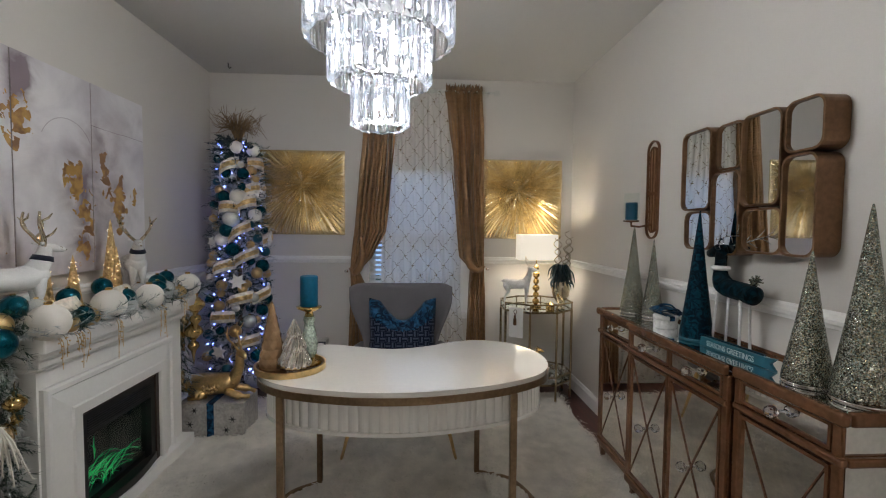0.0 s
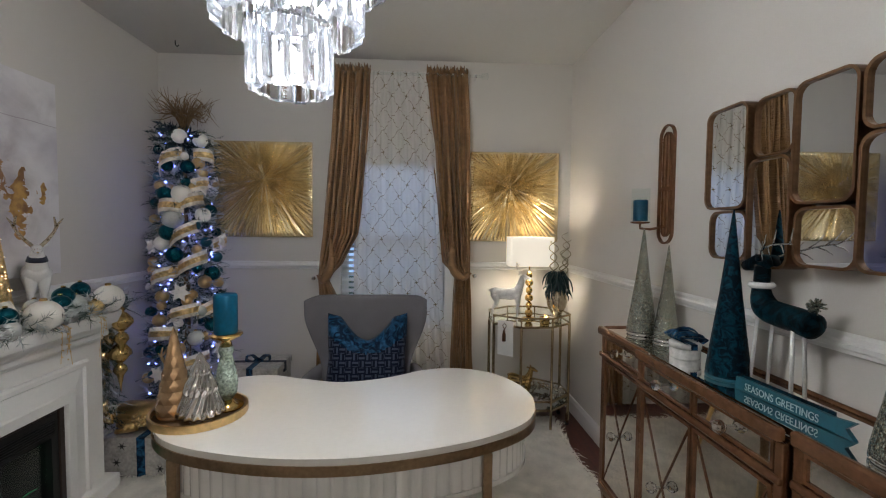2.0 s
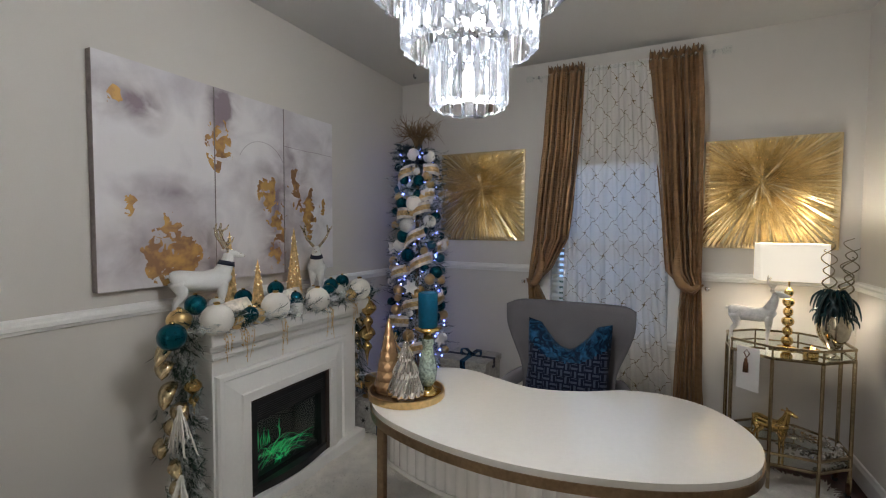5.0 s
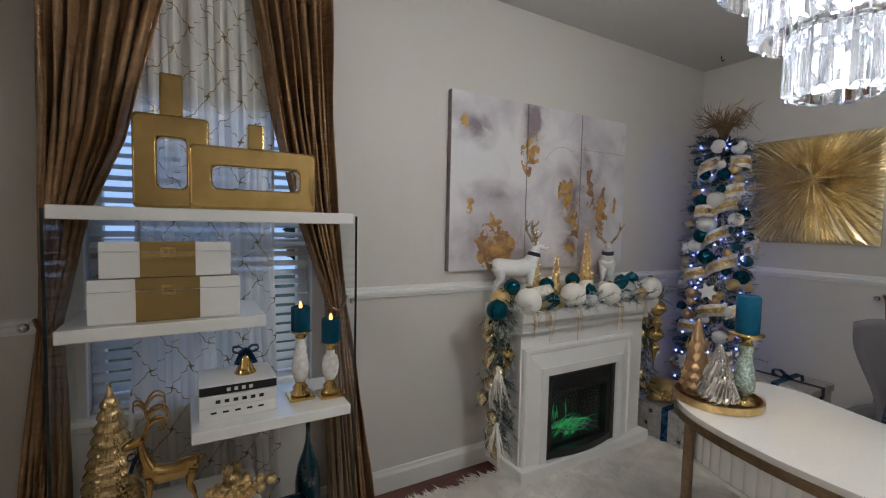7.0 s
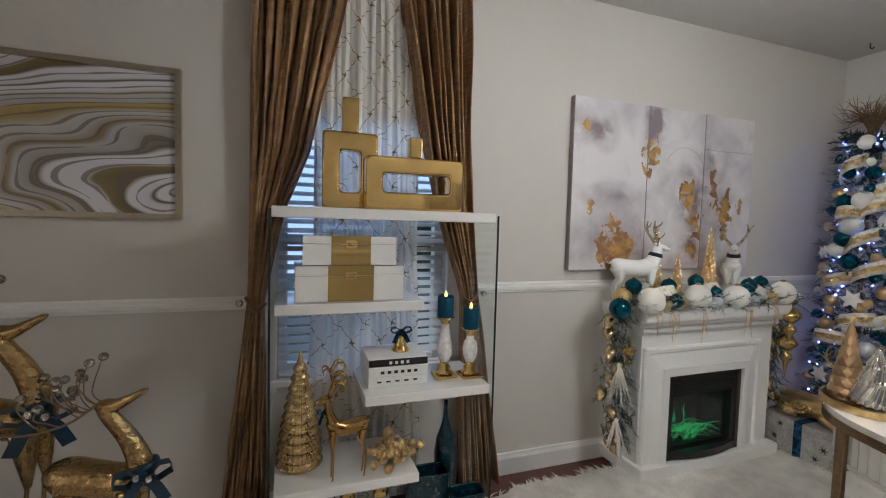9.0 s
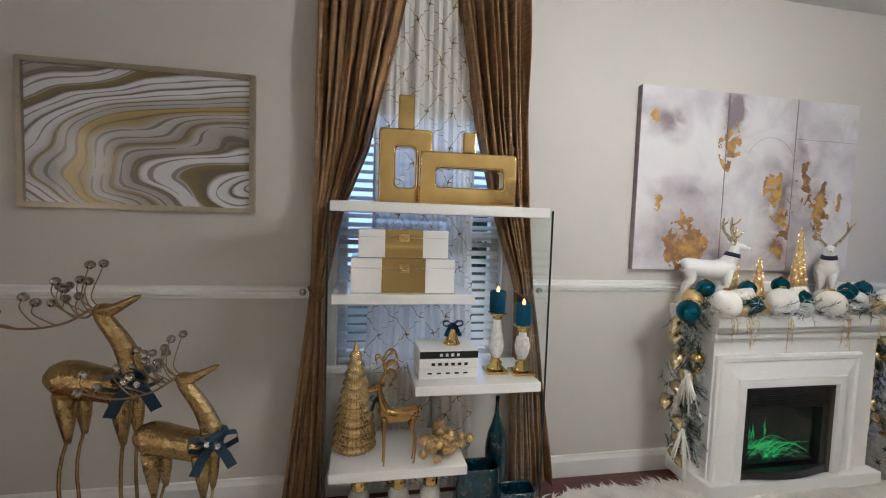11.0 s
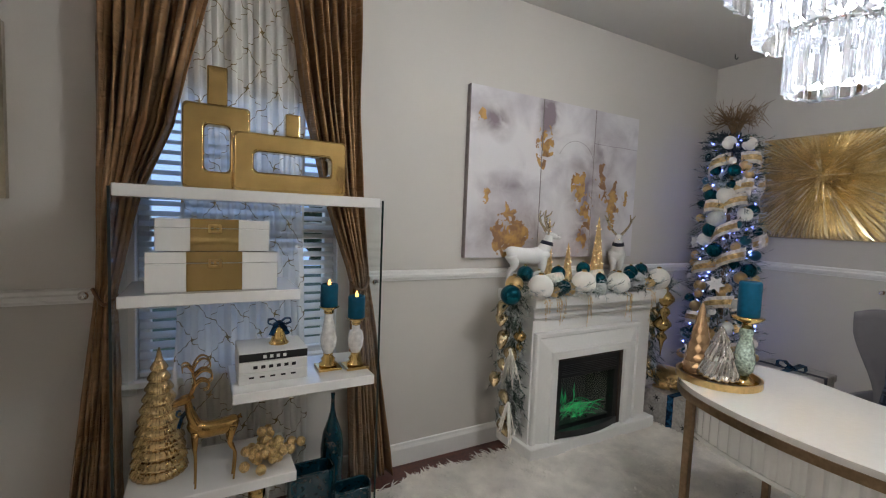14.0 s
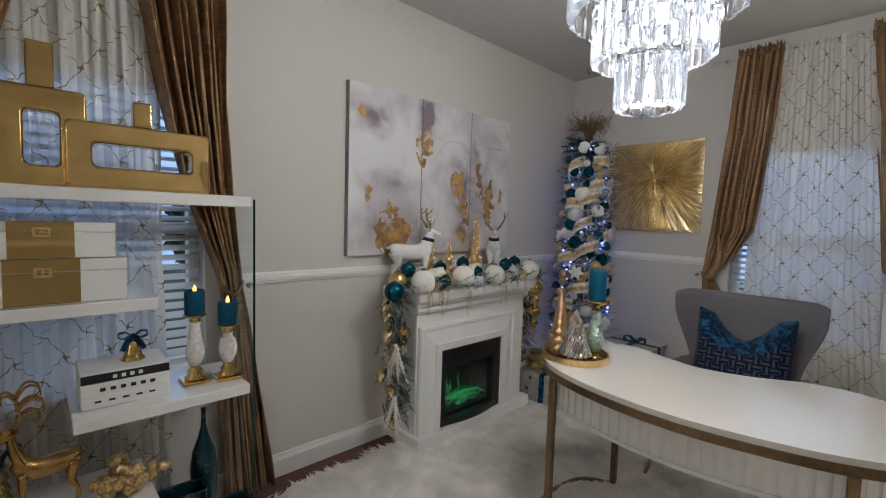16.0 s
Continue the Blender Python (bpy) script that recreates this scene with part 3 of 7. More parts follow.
def cloth(name, rows, folds, amp, width, material, parent, label="", cols=90, seed=0, thick=0.002):
    """A pleated hanging: rows of (height, one edge, other edge, fold depth factor, out from wall); local x along the wall, -y into the room."""
    rr = random.Random(seed)
    ph = [rr.uniform(-0.5, 0.5) for _ in range(folds + 2)]
    dense = []
    V = rows
    for a, b in zip(V, V[1:]):
        n = max(2, int(abs(a[0] - b[0]) / 0.035))
        for i in range(n):
            t = i / n
            t = t * t * (3 - 2 * t) * 0.5 + t * 0.5
            dense.append([p + (q - p) * t for p, q in zip(a, b)])
    dense.append(list(V[-1]))
    verts, uvs = [], []
    for z, x0, x1, k, out in dense:
        for j in range(cols + 1):
            s = j / cols
            i = int(s * folds)
            wv = math.sin(2 * math.pi * (s * folds + 0.30 * math.sin(9 * s + seed) + 0.05 * math.sin(z * 3 + s * 9)))
            wv = 0.78 * wv * (0.75 + 0.35 * math.sin(19 * s + seed)) + 0.30 * math.sin(2 * math.pi * (s * folds * 1.7 + 0.11 * z) + seed)
            sharp = math.copysign(abs(wv) ** 0.8, wv)
            y = -out - amp * k * sharp - 0.006 * math.sin(z * 5 + s * 23 + seed)
            verts.append((x0 + (x1 - x0) * s + 0.004 * math.sin(z * 9 + j), y, z))
            uvs.append((s * width, z))
    n = cols + 1
    faces = [(r * n + j, r * n + j + 1, (r + 1) * n + j + 1, (r + 1) * n + j) for r in range(len(dense) - 1) for j in range(cols)]
    ob = raw(name, verts, faces, material, parent, smooth=True)
    layer = ob.data.uv_layers.new(name="UVMap")
    flat = np.empty((len(ob.data.loops), 2))
    idx = np.empty(len(ob.data.loops), dtype=int)
    ob.data.loops.foreach_get("vertex_index", idx)
    flat[:] = np.array(uvs)[idx]
    layer.data.foreach_set("uv", flat.ravel())
    if thick:
        mod = ob.modifiers.new("thickness", "SOLIDIFY")
        mod.thickness = thick
    if label:
        tagged(ob, label)
    return ob


def ruffle(x0, x1, z, parent):
    bm = B()
    pts = []
    for i in range(61):
        s = i / 60
        pts.append((x0 + (x1 - x0) * s, -0.085 - 0.018 * math.sin(s * 52), z + 0.008 * math.sin(s * 31)))
    lo = [bm.verts.new((p[0], p[1], p[2])) for p in pts]
    mid = [bm.verts.new((p[0], p[1] * 1.12 - 0.004 * math.cos(i * 2.1), p[2] + 0.025)) for i, p in enumerate(pts)]
    hi = [bm.verts.new((p[0], -0.085 - 0.03 * math.sin(i * 1.3), p[2] + 0.052 + 0.010 * math.sin(i * 2.2))) for i, p in enumerate(pts)]
    for a, b in ((lo, mid), (mid, hi)):
        for i in range(60):
            bm.faces.new((a[i], a[i + 1], b[i + 1], b[i]))
    ob = part("ruffled_heading", bm, M_DRAPE, parent, "", True)
    mod = ob.modifiers.new("thickness", "SOLIDIFY")
    mod.thickness = 0.003


def curtain_set(m, a, b, zt, ties, edges, sheer, folds, print_width, swag):
    """A pair of tied-back drapes on a rod with a voile between; local x along the wall from a to b. edges: for each drape rows of (height, outer edge, inner edge)."""
    c = thing("curtain_rod", m, "clear acrylic curtain rod with square finials", "curtain rod")
    rod = B()
    tube(rod, [(a - 0.1, -0.085, zt), (b + 0.1, -0.085, zt)], 0.011, 10)
    for x in (a - 0.12, b + 0.12):
        box(rod, x - 0.025, x + 0.025, -0.105, -0.065, zt - 0.02, zt + 0.02, bevel=0.006)
    r = part("rod", rod, M_GLASS, c)
    r.visible_shadow = False
    for x in (a - 0.05, b + 0.05):
        part("bracket", boxb(x - 0.008, x + 0.008, -0.09, 0, zt - 0.012, zt + 0.012, bevel=0.002), M_CHROME, c)
    for sgn, tz, rows_in in ((1, ties[0], edges[0]), (-1, ties[1], edges[1])):
        d = thing("curtain", m, "gold-brown satin drape tied back beside the window", "curtain", "tied-back drapes")
        w0 = abs(rows_in[0][2] - rows_in[0][1])
        rows = []
        for z, o, i in rows_in:
            near = max(0.0, 1 - abs(z - tz) / 0.16)
            k = min(1.0, 0.35 + 0.8 * abs(i - o) / w0) if z < zt - 0.02 else 0.55
            rows.append((z, o, i, k * (1 - 0.35 * near), 0.088 + 0.02 * near))
        cloth("drape", rows, folds, 0.050, 1.0, M_DRAPE, d, seed=int(abs(a) * 100) + sgn, thick=0.004, cols=120)
        x0, x1 = sorted(rows_in[0][1:])
        ruffle(x0, x1, zt + 0.005, d)
        # the cloth that swells over the tie, and the cord under it
        o, i = [min(rows_in, key=lambda q: abs(q[0] - tz))[k] for k in (1, 2)]
        if swag:
            tube_r = [.004 + .026 * math.sin(math.pi * (k + .4) / 21.5) ** .7 for k in range(21)]
            sw = tube(B(), spline([(i + sgn * .02, -.10, tz + .30), (i + sgn * .035, -.125, tz + .14), (i + sgn * .012, -.145, tz + .035), (o + (i - o) * .55, -.135, tz - .012), (o + (i - o) * .15, -.12, tz + .02)], 5), tube_r, 12)
            part("swagged_fold", sw, M_DRAPE, d, "", True)
        tube_pts = spline([(o - sgn * .012, -0.10, tz + 0.02), ((o + i) / 2, -0.165, tz - 0.03), (i + sgn * .008, -0.12, tz - .005)], 6)
        part("tieback", tube(B(), tube_pts, 0.007, 8), M_BRONZE2, d, "dark cord tieback", True)
        kx = o - sgn * .035
        part("holdback_knob", lathe(tube(B(), [(kx, -0.0, tz), (kx, -0.12, tz)], 0.005, 8), [(0.004, 0), (0.015, 0.004), (0.017, 0.014), (0.010, 0.024), (0.002, 0.028)], 16,
                                    pose(kx, -0.115, tz, 90)), M_CHROME, d, "round chrome holdback knob", True)
    s = thing("sheer_curtain", m, "white voile curtain printed with a gold trellis", "sheer curtain")
    cloth("voile", [(z, p, q, 0.7 if z > zt else 1.0, 0.06) for z, p, q in sheer], 9, 0.017, print_width, M_SHEER, s, cols=130, seed=7, thick=0)


curtain_set(pose(0, 0, 0), 1.29, 2.30, 2.55, (1.03, 1.05),
            ([(2.56, 1.31, 1.57), (2.04, 1.276, 1.547), (1.36, 1.211, 1.481), (1.14, 1.19, 1.365), (1.03, 1.187, 1.255), (.90, 1.188, 1.315), (.45, 1.168, 1.33), (.03, 1.15, 1.345)],
             [(2.56, 2.29, 1.981), (2.03, 2.308, 2.035), (1.52, 2.314, 2.078), (1.15, 2.318, 2.118), (1.05, 2.319, 2.21), (.92, 2.322, 2.195), (.45, 2.34, 2.185), (.03, 2.36, 2.17)]),
            [(2.58, 1.52, 2.03), (1.9, 1.47, 2.08), (1.03, 1.44, 2.11), (.26, 1.42, 2.17), (.04, 1.42, 2.19)], 5, 0.62, True)
curtain_set(pose(0, 0, 0, 0, 0, 90), -4.05, -3.06, 2.55, (1.04, 1.05),
            ([(2.56, -4.05, -3.62), (2.04, -4.053, -3.735), (1.70, -4.056, -3.813), (1.44, -4.059, -3.918), (1.11, -4.06, -3.985), (1.04, -4.062, -4.0), (.55, -4.121, -3.99), (.03, -4.185, -3.99)],
             [(2.56, -3.07, -3.44), (2.27, -3.07, -3.386), (1.87, -3.06, -3.311), (1.48, -3.043, -3.226), (1.12, -3.003, -3.10), (1.05, -3.0, -3.085), (.48, -2.905, -3.077), (.03, -2.85, -3.06)]),
            [(2.58, -3.78, -3.31), (1.4, -3.79, -3.31), (.7, -3.82, -3.28), (.04, -3.83, -3.27)], 7, 0.50, False)

# ---- wall art ----


def sunburst(name, m, w, h, cx, cy, seed):
    """A square panel with rays in relief running out from a centre."""
    rr = random.Random(seed)
    t = thing(name, m, "square antique gold wall panel with carved sunburst rays", "wall art", "gold sunburst panels")
    part("panel", boxb(-w / 2, w / 2, -h / 2, h / 2, 0, 0.022), M_GOLDART, t)
    N, K = 220, 12
    V, F = [], []
    jit = [rr.uniform(-0.35, 0.35) for _ in range(N)]
    hgt = [rr.uniform(0.55, 1.0) if i % 2 else rr.uniform(0, .15) for i in range(N)]
    start = [rr.choice((0.03, 0.06, 0.12, 0.22, 0.38)) for _ in range(N)]
    for i in range(N):
        a = 2 * math.pi * (i + jit[i]) / N
        dx, dy = math.cos(a), math.sin(a)
        R = min(((w / 2 - cx) / dx if dx > 0 else (-w / 2 - cx) / dx) if abs(dx) > 1e-6 else 9, ((h / 2 - cy) / dy if dy > 0 else (-h / 2 - cy) / dy) if abs(dy) > 1e-6 else 9)
        for k in range(K + 1):
            r = R * k / K
            z = 0.024 + 0.014 * hgt[i] * (1 if k / K > start[i] else 0.2) * min(1, r / 0.06) * rr.uniform(.94, 1.06) + 0.006 * max(0, 1 - r / 0.06)
            if k == K:
                z = 0.024
            V.append((cx + dx * r, cy + dy * r, z))
    for i in range(N):
        j = (i + 1) % N
        for k in range(K):
            F.append((i * (K + 1) + k, j * (K + 1) + k, j * (K + 1) + k + 1, i * (K + 1) + k + 1))
    raw("sunburst_relief", V, F, M_GOLDART, t)
    return t


sunburst("gold_wall_art", pose(0.763, 0, 1.69) @ ON_BACK, 0.72, 0.715, 0.008, 0.075, 1)
sunburst("gold_wall_art", pose(2.673, 0, 1.655) @ ON_BACK, 0.69, 0.69, -0.04, 0.075, 2)


def painting_material():
    m = bpy.data.materials.new("abstract_lilac_gold")
    m.use_nodes = True
    nt = m.node_tree
    nodes, links = nt.nodes, nt.links
    b = nodes["Principled BSDF"]
    tc = nodes.new("ShaderNodeTexCoord")

    def noise_node(scale, detail=8, dist=0.0):
        n = nodes.new("ShaderNodeTexNoise")
        n.inputs["Scale"].default_value, n.inputs["Detail"].default_value, n.inputs["Distortion"].default_value = scale, detail, dist
        links.new(tc.outputs["Object"], n.inputs["Vector"])
        return n.outputs[0]

    def op(kind, a, c=None):
        n = nodes.new("ShaderNodeMath")
        n.operation = kind
        for i, q in enumerate((a, c)):
            if q is None:
                continue
            if isinstance(q, (int, float)):
                n.inputs[i].default_value = q
            else:
                links.new(q, n.inputs[i])
        return n.outputs[0]

    def blots(spec):
        """Soft ellipses (centre, radii) summed."""
        total = None
        for cy, cz, ry, rz, wt in spec:
            mp = nodes.new("ShaderNodeMapping")
            mp.inputs["Location"].default_value = (-cy / ry, -cz / rz, 0)
            mp.inputs["Scale"].default_value = (1 / ry, 1 / rz, 0)
            links.new(tc.outputs["Object"], mp.inputs[0])
            ln = nodes.new("ShaderNodeVectorMath")
            ln.operation = "LENGTH"
            links.new(mp.outputs[0], ln.inputs[0])
            mr = nodes.new("ShaderNodeMapRange")
            mr.inputs[1].default_value, mr.inputs[2].default_value, mr.inputs[3].default_value, mr.inputs[4].default_value = 1.0, 0.0, 0.0, wt
            links.new(ln.outputs["Value"], mr.inputs[0])
            total = mr.outputs[0] if total is None else op("ADD", total, mr.outputs[0])
        return total

    ramp = nodes.new("ShaderNodeValToRGB")
    e = ramp.color_ramp.elements
    e[0].position, e[0].color = 0.34, (0.50, 0.465, 0.50, 1)
    e[1].position, e[1].color = 0.56, (0.69, 0.665, 0.68, 1)
    links.new(noise_node(3.4, 10, 0.5), ramp.inputs[0])
    dark = blots([(-.62, .317, .16, .12, .8), (-.49, .318, .12, .15, 1.0), (-.11, .43, .12, .17, 1.3), (-.16, .32, .10, .20, 1.0), (-.40, -.06, .28, .10, .7), (-.46, -.34, .34, .24, .8),
                  (.35, .21, .17, .18, .9), (.19, -.07, .18, .38, 1.0), (.44, -.12, .20, .36, .8), (.22, -.38, .16, .20, .9), (-.24, -.30, .14, .22, .6), (.60, .34, .25, .16, .4)])
    dmask = op("MULTIPLY", dark, op("SUBTRACT", op("MULTIPLY", noise_node(7, 12, 0.5), 3.6), 1.15))
    # faint charcoal arcs and a level line drawn over the ground
    sp = nodes.new("ShaderNodeSeparateXYZ")
    links.new(tc.outputs["Object"], sp.inputs[0])
    wob = op("MULTIPLY", op("SUBTRACT", noise_node(5, 4), .5), .05)
    level = op("LESS_THAN", op("ABSOLUTE", op("ADD", op("SUBTRACT", sp.outputs[1], .268), op("MULTIPLY", wob, .3))), .0022)
    arcs = blots([(.12, .10, .175, .175, 1.0)])
    arc = op("MULTIPLY", op("LESS_THAN", op("ABSOLUTE", op("SUBTRACT", op("ADD", arcs, wob), .06)), .012), op("GREATER_THAN", sp.outputs[1], .17))
    dmask = op("ADD", dmask, op("MULTIPLY", op("MAXIMUM", arc, op("MULTIPLY", level, op("GREATER_THAN", sp.outputs[0], .28))), .45))
    mixd = nodes.new("ShaderNodeMix")
    mixd.data_type, mixd.clamp_factor = "RGBA", True
    links.new(dmask, mixd.inputs[0])
    links.new(ramp.outputs[0], mixd.inputs[6])
    mixd.inputs[7].default_value = (0.24, 0.19, 0.215, 1)
    gold = blots([(-.15, .20, .085, .15, 1.0), (-.40, -.30, .16, .16, 1.0), (-.31, -.38, .10, .14, .9), (-.44, -.41, .10, .09, .8), (-.575, -.14, .05, .065, .8), (.15, .0, .075, .14, .8),
                  (.36, .02, .075, .14, 1.0), (.465, -.09, .075, .19, 1.0), (.22, -.20, .09, .17, .75), (.22, -.38, .075, .13, 1.0), (.61, -.07, .035, .07, .8), (-.64, .325, .05, .05, .55), (.49, -.20, .07, .12, .8)])
    gm = op("GREATER_THAN", op("ADD", gold, op("MULTIPLY", op("SUBTRACT", noise_node(17, 12, 0.6), 0.5), 4.2)), 0.46)
    gm = op("MULTIPLY", gm, op("GREATER_THAN", gold, 0.05))
    mixg = nodes.new("ShaderNodeMix")
    mixg.data_type, mixg.clamp_factor = "RGBA", True
    gc = nodes.new("ShaderNodeValToRGB")
    gc.color_ramp.elements[0].color, gc.color_ramp.elements[1].color = (0.28, 0.15, 0.08, 1), (0.56, 0.33, 0.11, 1)
    gc.color_ramp.elements[0].position, gc.color_ramp.elements[1].position = 0.4, 0.6
    links.new(noise_node(14, 4), gc.inputs[0])
    links.new(gm, mixg.inputs[0])
    links.new(mixd.outputs[2], mixg.inputs[6])
    links.new(gc.outputs[0], mixg.inputs[7])
    links.new(mixg.outputs[2], b.inputs["Base Color"])
    links.new(op("MULTIPLY", gm, 0.35), b.inputs["Metallic"])
    b.inputs["Roughness"].default_value = 0.5
    bp = nodes.new("ShaderNodeBump")
    bp.inputs["Strength"].default_value, bp.inputs["Distance"].default_value = 0.25, 0.003
    links.new(noise_node(40, 6), bp.inputs["Height"])
    links.new(bp.outputs[0], b.inputs["Normal"])
    return m


M_PAINTING = painting_material()
M_CANVAS = mat("canvas_edge", (0.30, 0.26, 0.26), 0.8, vary=0.2, scale=20)
art = thing("abstract_painting", pose(0, -1.692, 1.645) @ ON_LEFT, "three-panel abstract canvas in white, lilac and gold", "painting")
PW = 1.42
for x0, x1 in ((-0.71, -0.18), (-0.175, 0.275), (0.28, 0.71)):
    c = part("canvas_panel", boxb(x0, x1, -0.49, 0.49, 0.0, 0.038, bevel=0.002, seg=1), M_CANVAS, art)
    part("painted_face", boxb(x0 + .001, x1 - .001, -0.489, 0.489, 0.0385, 0.040), M_PAINTING, c)


def marble_material():
    m = bpy.data.materials.new("poured_marble_print")
    m.use_nodes = True
    nt = m.node_tree
    nodes, links = nt.nodes, nt.links
    b = nodes["Principled BSDF"]
    tc, mp = nodes.new("ShaderNodeTexCoord"), nodes.new("ShaderNodeMapping")
    # rings of poured paint round a point near the lower corner, dragged out of round
    mp.inputs["Location"].default_value, mp.inputs["Rotation"].default_value, mp.inputs["Scale"].default_value = (-.40, .42, 0), (0, 0, radians(-8)), (.95, 2.0, 1)
    links.new(tc.outputs["Object"], mp.inputs[0])

    def op(kind, a, c=None):
        n = nodes.new("ShaderNodeMath")
        n.operation = kind
        for i, q in enumerate((a, c)):
            if q is None:
                continue
            if isinstance(q, (int, float)):
                n.inputs[i].default_value = q
            else:
                links.new(q, n.inputs[i])
        return n.outputs[0]

    n = nodes.new("ShaderNodeTexNoise")
    n.inputs["Scale"].default_value, n.inputs["Detail"].default_value, n.inputs["Distortion"].default_value = 1.7, 0.6, 0.5
    links.new(mp.outputs[0], n.inputs["Vector"])
    sub, sc, ad, ln = (nodes.new("ShaderNodeVectorMath") for _ in range(4))
    sub.operation, sub.inputs[1].default_value = "SUBTRACT", (0.5, 0.5, 0.5)
    sc.operation, sc.inputs["Scale"].default_value = "SCALE", 0.55
    ad.operation, ln.operation = "ADD", "LENGTH"
    links.new(n.outputs["Color"], sub.inputs[0])
    links.new(sub.outputs[0], sc.inputs[0])
    links.new(sc.outputs[0], ad.inputs[0])
    links.new(mp.outputs[0], ad.inputs[1])
    flat = nodes.new("ShaderNodeVectorMath")
    flat.operation, flat.inputs[1].default_value = "MULTIPLY", (1, 1, 0)
    links.new(ad.outputs[0], flat.inputs[0])
    links.new(flat.outputs[0], ln.inputs[0])
    fr = nodes.new("ShaderNodeMath")
    fr.operation = "FRACT"
    links.new(op("MULTIPLY", ln.outputs["Value"], 1.25), fr.inputs[0])
    ramp = nodes.new("ShaderNodeValToRGB")
    e = ramp.color_ramp.elements
    cols = [(0.0, (.30, .22, .09)), (.05, (.62, .62, .66)), (.13, (.70, .70, .74)), (.15, (.10, .075, .05)), (.17, (.60, .60, .64)), (.25, (.68, .68, .72)), (.27, (.14, .10, .04)), (.33, (.20, .15, .06)), (.35, (.62, .62, .66)), (.44, (.66, .66, .70)),
            (.46, (.13, .10, .06)), (.50, (.36, .33, .31)), (.57, (.42, .41, .42)), (.60, (.24, .18, .08)), (.66, (.40, .37, .35)), (.74, (.48, .47, .48)), (.80, (.34, .25, .09)), (.87, (.42, .31, .11)), (.91, (.40, .39, .40)), (1.0, (.46, .45, .45))]
    e[0].position, e[0].color = cols[0][0], (*cols[0][1], 1)
    e[1].position, e[1].color = cols[-1][0], (*cols[-1][1], 1)
    for p, c in cols[1:-1]:
        q = e.new(p)
        q.color = (*c, 1)
    links.new(fr.outputs[0], ramp.inputs[0])
    # fine dark threads that run with the rings and fade in and out
    fade = nodes.new("ShaderNodeTexNoise")
    fade.inputs["Scale"].default_value = 4.5
    links.new(mp.outputs[0], fade.inputs["Vector"])
    thread = op("GREATER_THAN", op("SINE", op("MULTIPLY", ln.outputs["Value"], 118.0)), op("SUBTRACT", 1.55, op("MULTIPLY", fade.outputs[0], 1.5)))
    mixt = nodes.new("ShaderNodeMix")
    mixt.data_type = "RGBA"
    links.new(op("MULTIPLY", thread, .75), mixt.inputs[0])
    links.new(ramp.outputs[0], mixt.inputs[6])
    mixt.inputs[7].default_value = (0.13, 0.105, 0.09, 1)
    links.new(mixt.outputs[2], b.inputs["Base Color"])
    b.inputs["Roughness"].default_value, b.inputs["Coat Weight"].default_value, b.inputs["Coat Roughness"].default_value = 0.3, 0.7, 0.03
    return m


M_MARBLEART = marble_material()
M_CHAMPFRAME = mat("champagne_frame", (0.42, 0.37, 0.29), 0.3, 0.8, vary=0.1, scale=6)
fa = thing("framed_print", pose(0, -4.79, 1.695) @ ON_LEFT, "framed poured-marble print in grey, white and gold under glass", "picture")
part("frame", band(B(), roundrect(.93, .62, .002, 1), roundrect(.885, .575, .002, 1), 0, 0.03), M_CHAMPFRAME, fa)
part("print", boxb(-.445, .445, -.29, .29, 0.004, 0.014), M_MARBLEART, fa)

# ---- desk ----
OUT = [(1.05, -1.86), (1.07, -1.68), (1.16, -1.54), (1.30, -1.505), (1.45, -1.555), (1.62, -1.60), (1.80, -1.55), (1.95, -1.46), (2.10, -1.435), (2.25, -1.50), (2.345, -1.65), (2.365, -1.82),
       (2.30, -1.99), (2.13, -2.11), (1.90, -2.185), (1.68, -2.212), (1.45, -2.19), (1.22, -2.115), (1.09, -2.00)]
CX, CY = 1.70, -1.83


def kidney(inset, n=8):
    pts = spline([(x - CX, y - CY, 0) for x, y in OUT], n, closed=True)
    k = len(pts)
    out = []
    for i in range(k):
        d = (pts[(i + 1) % k] - pts[i - 1]).normalized()
        out.append((pts[i].x - d.y * -inset, pts[i].y + d.x * -inset))
    return out


desk = thing("desk", pose(CX, CY, 0), "glossy white kidney-shaped desk with brass legs", "desk")
part("desktop", prism(B(), kidney(0.004), 0.752, 0.772, bevel=0.004), M_DESKTOP, desk)
part("brass_rim", band(B(), kidney(0.0), kidney(0.03), 0.722, 0.752), M_BRASS, desk, "aged brass rim")
part("underside", prism(B(), kidney(0.03), 0.735, 0.751), M_WHITE, desk)
ap = kidney(0.045, 28)
wav, inn = [], kidney(0.065, 28)
for i, (x, y) in enumerate(ap):
    ox, oy = x - inn[i][0], y - inn[i][1]
    g = 0.34 * abs(math.sin(i * math.pi / 5.0))
    wav.append((x + ox * g, y + oy * g))
part("fluted_apron", band(B(), wav, inn, 0.60, 0.722), M_WHITE, desk, "fluted white apron")
part("apron_rim", band(B(), kidney(0.034), kidney(0.07), 0.585, 0.60), M_WHITE, desk)
LEGS = ((1.205, -2.09), (2.145, -2.09), (1.235, -1.52), (2.085, -1.455))
for x, y in LEGS:
    part("leg", boxb(x - CX - .014, x - CX + .014, y - CY - .014, y - CY + .014, 0.014, 0.722, bevel=0.003, seg=1), M_BRASS, desk)
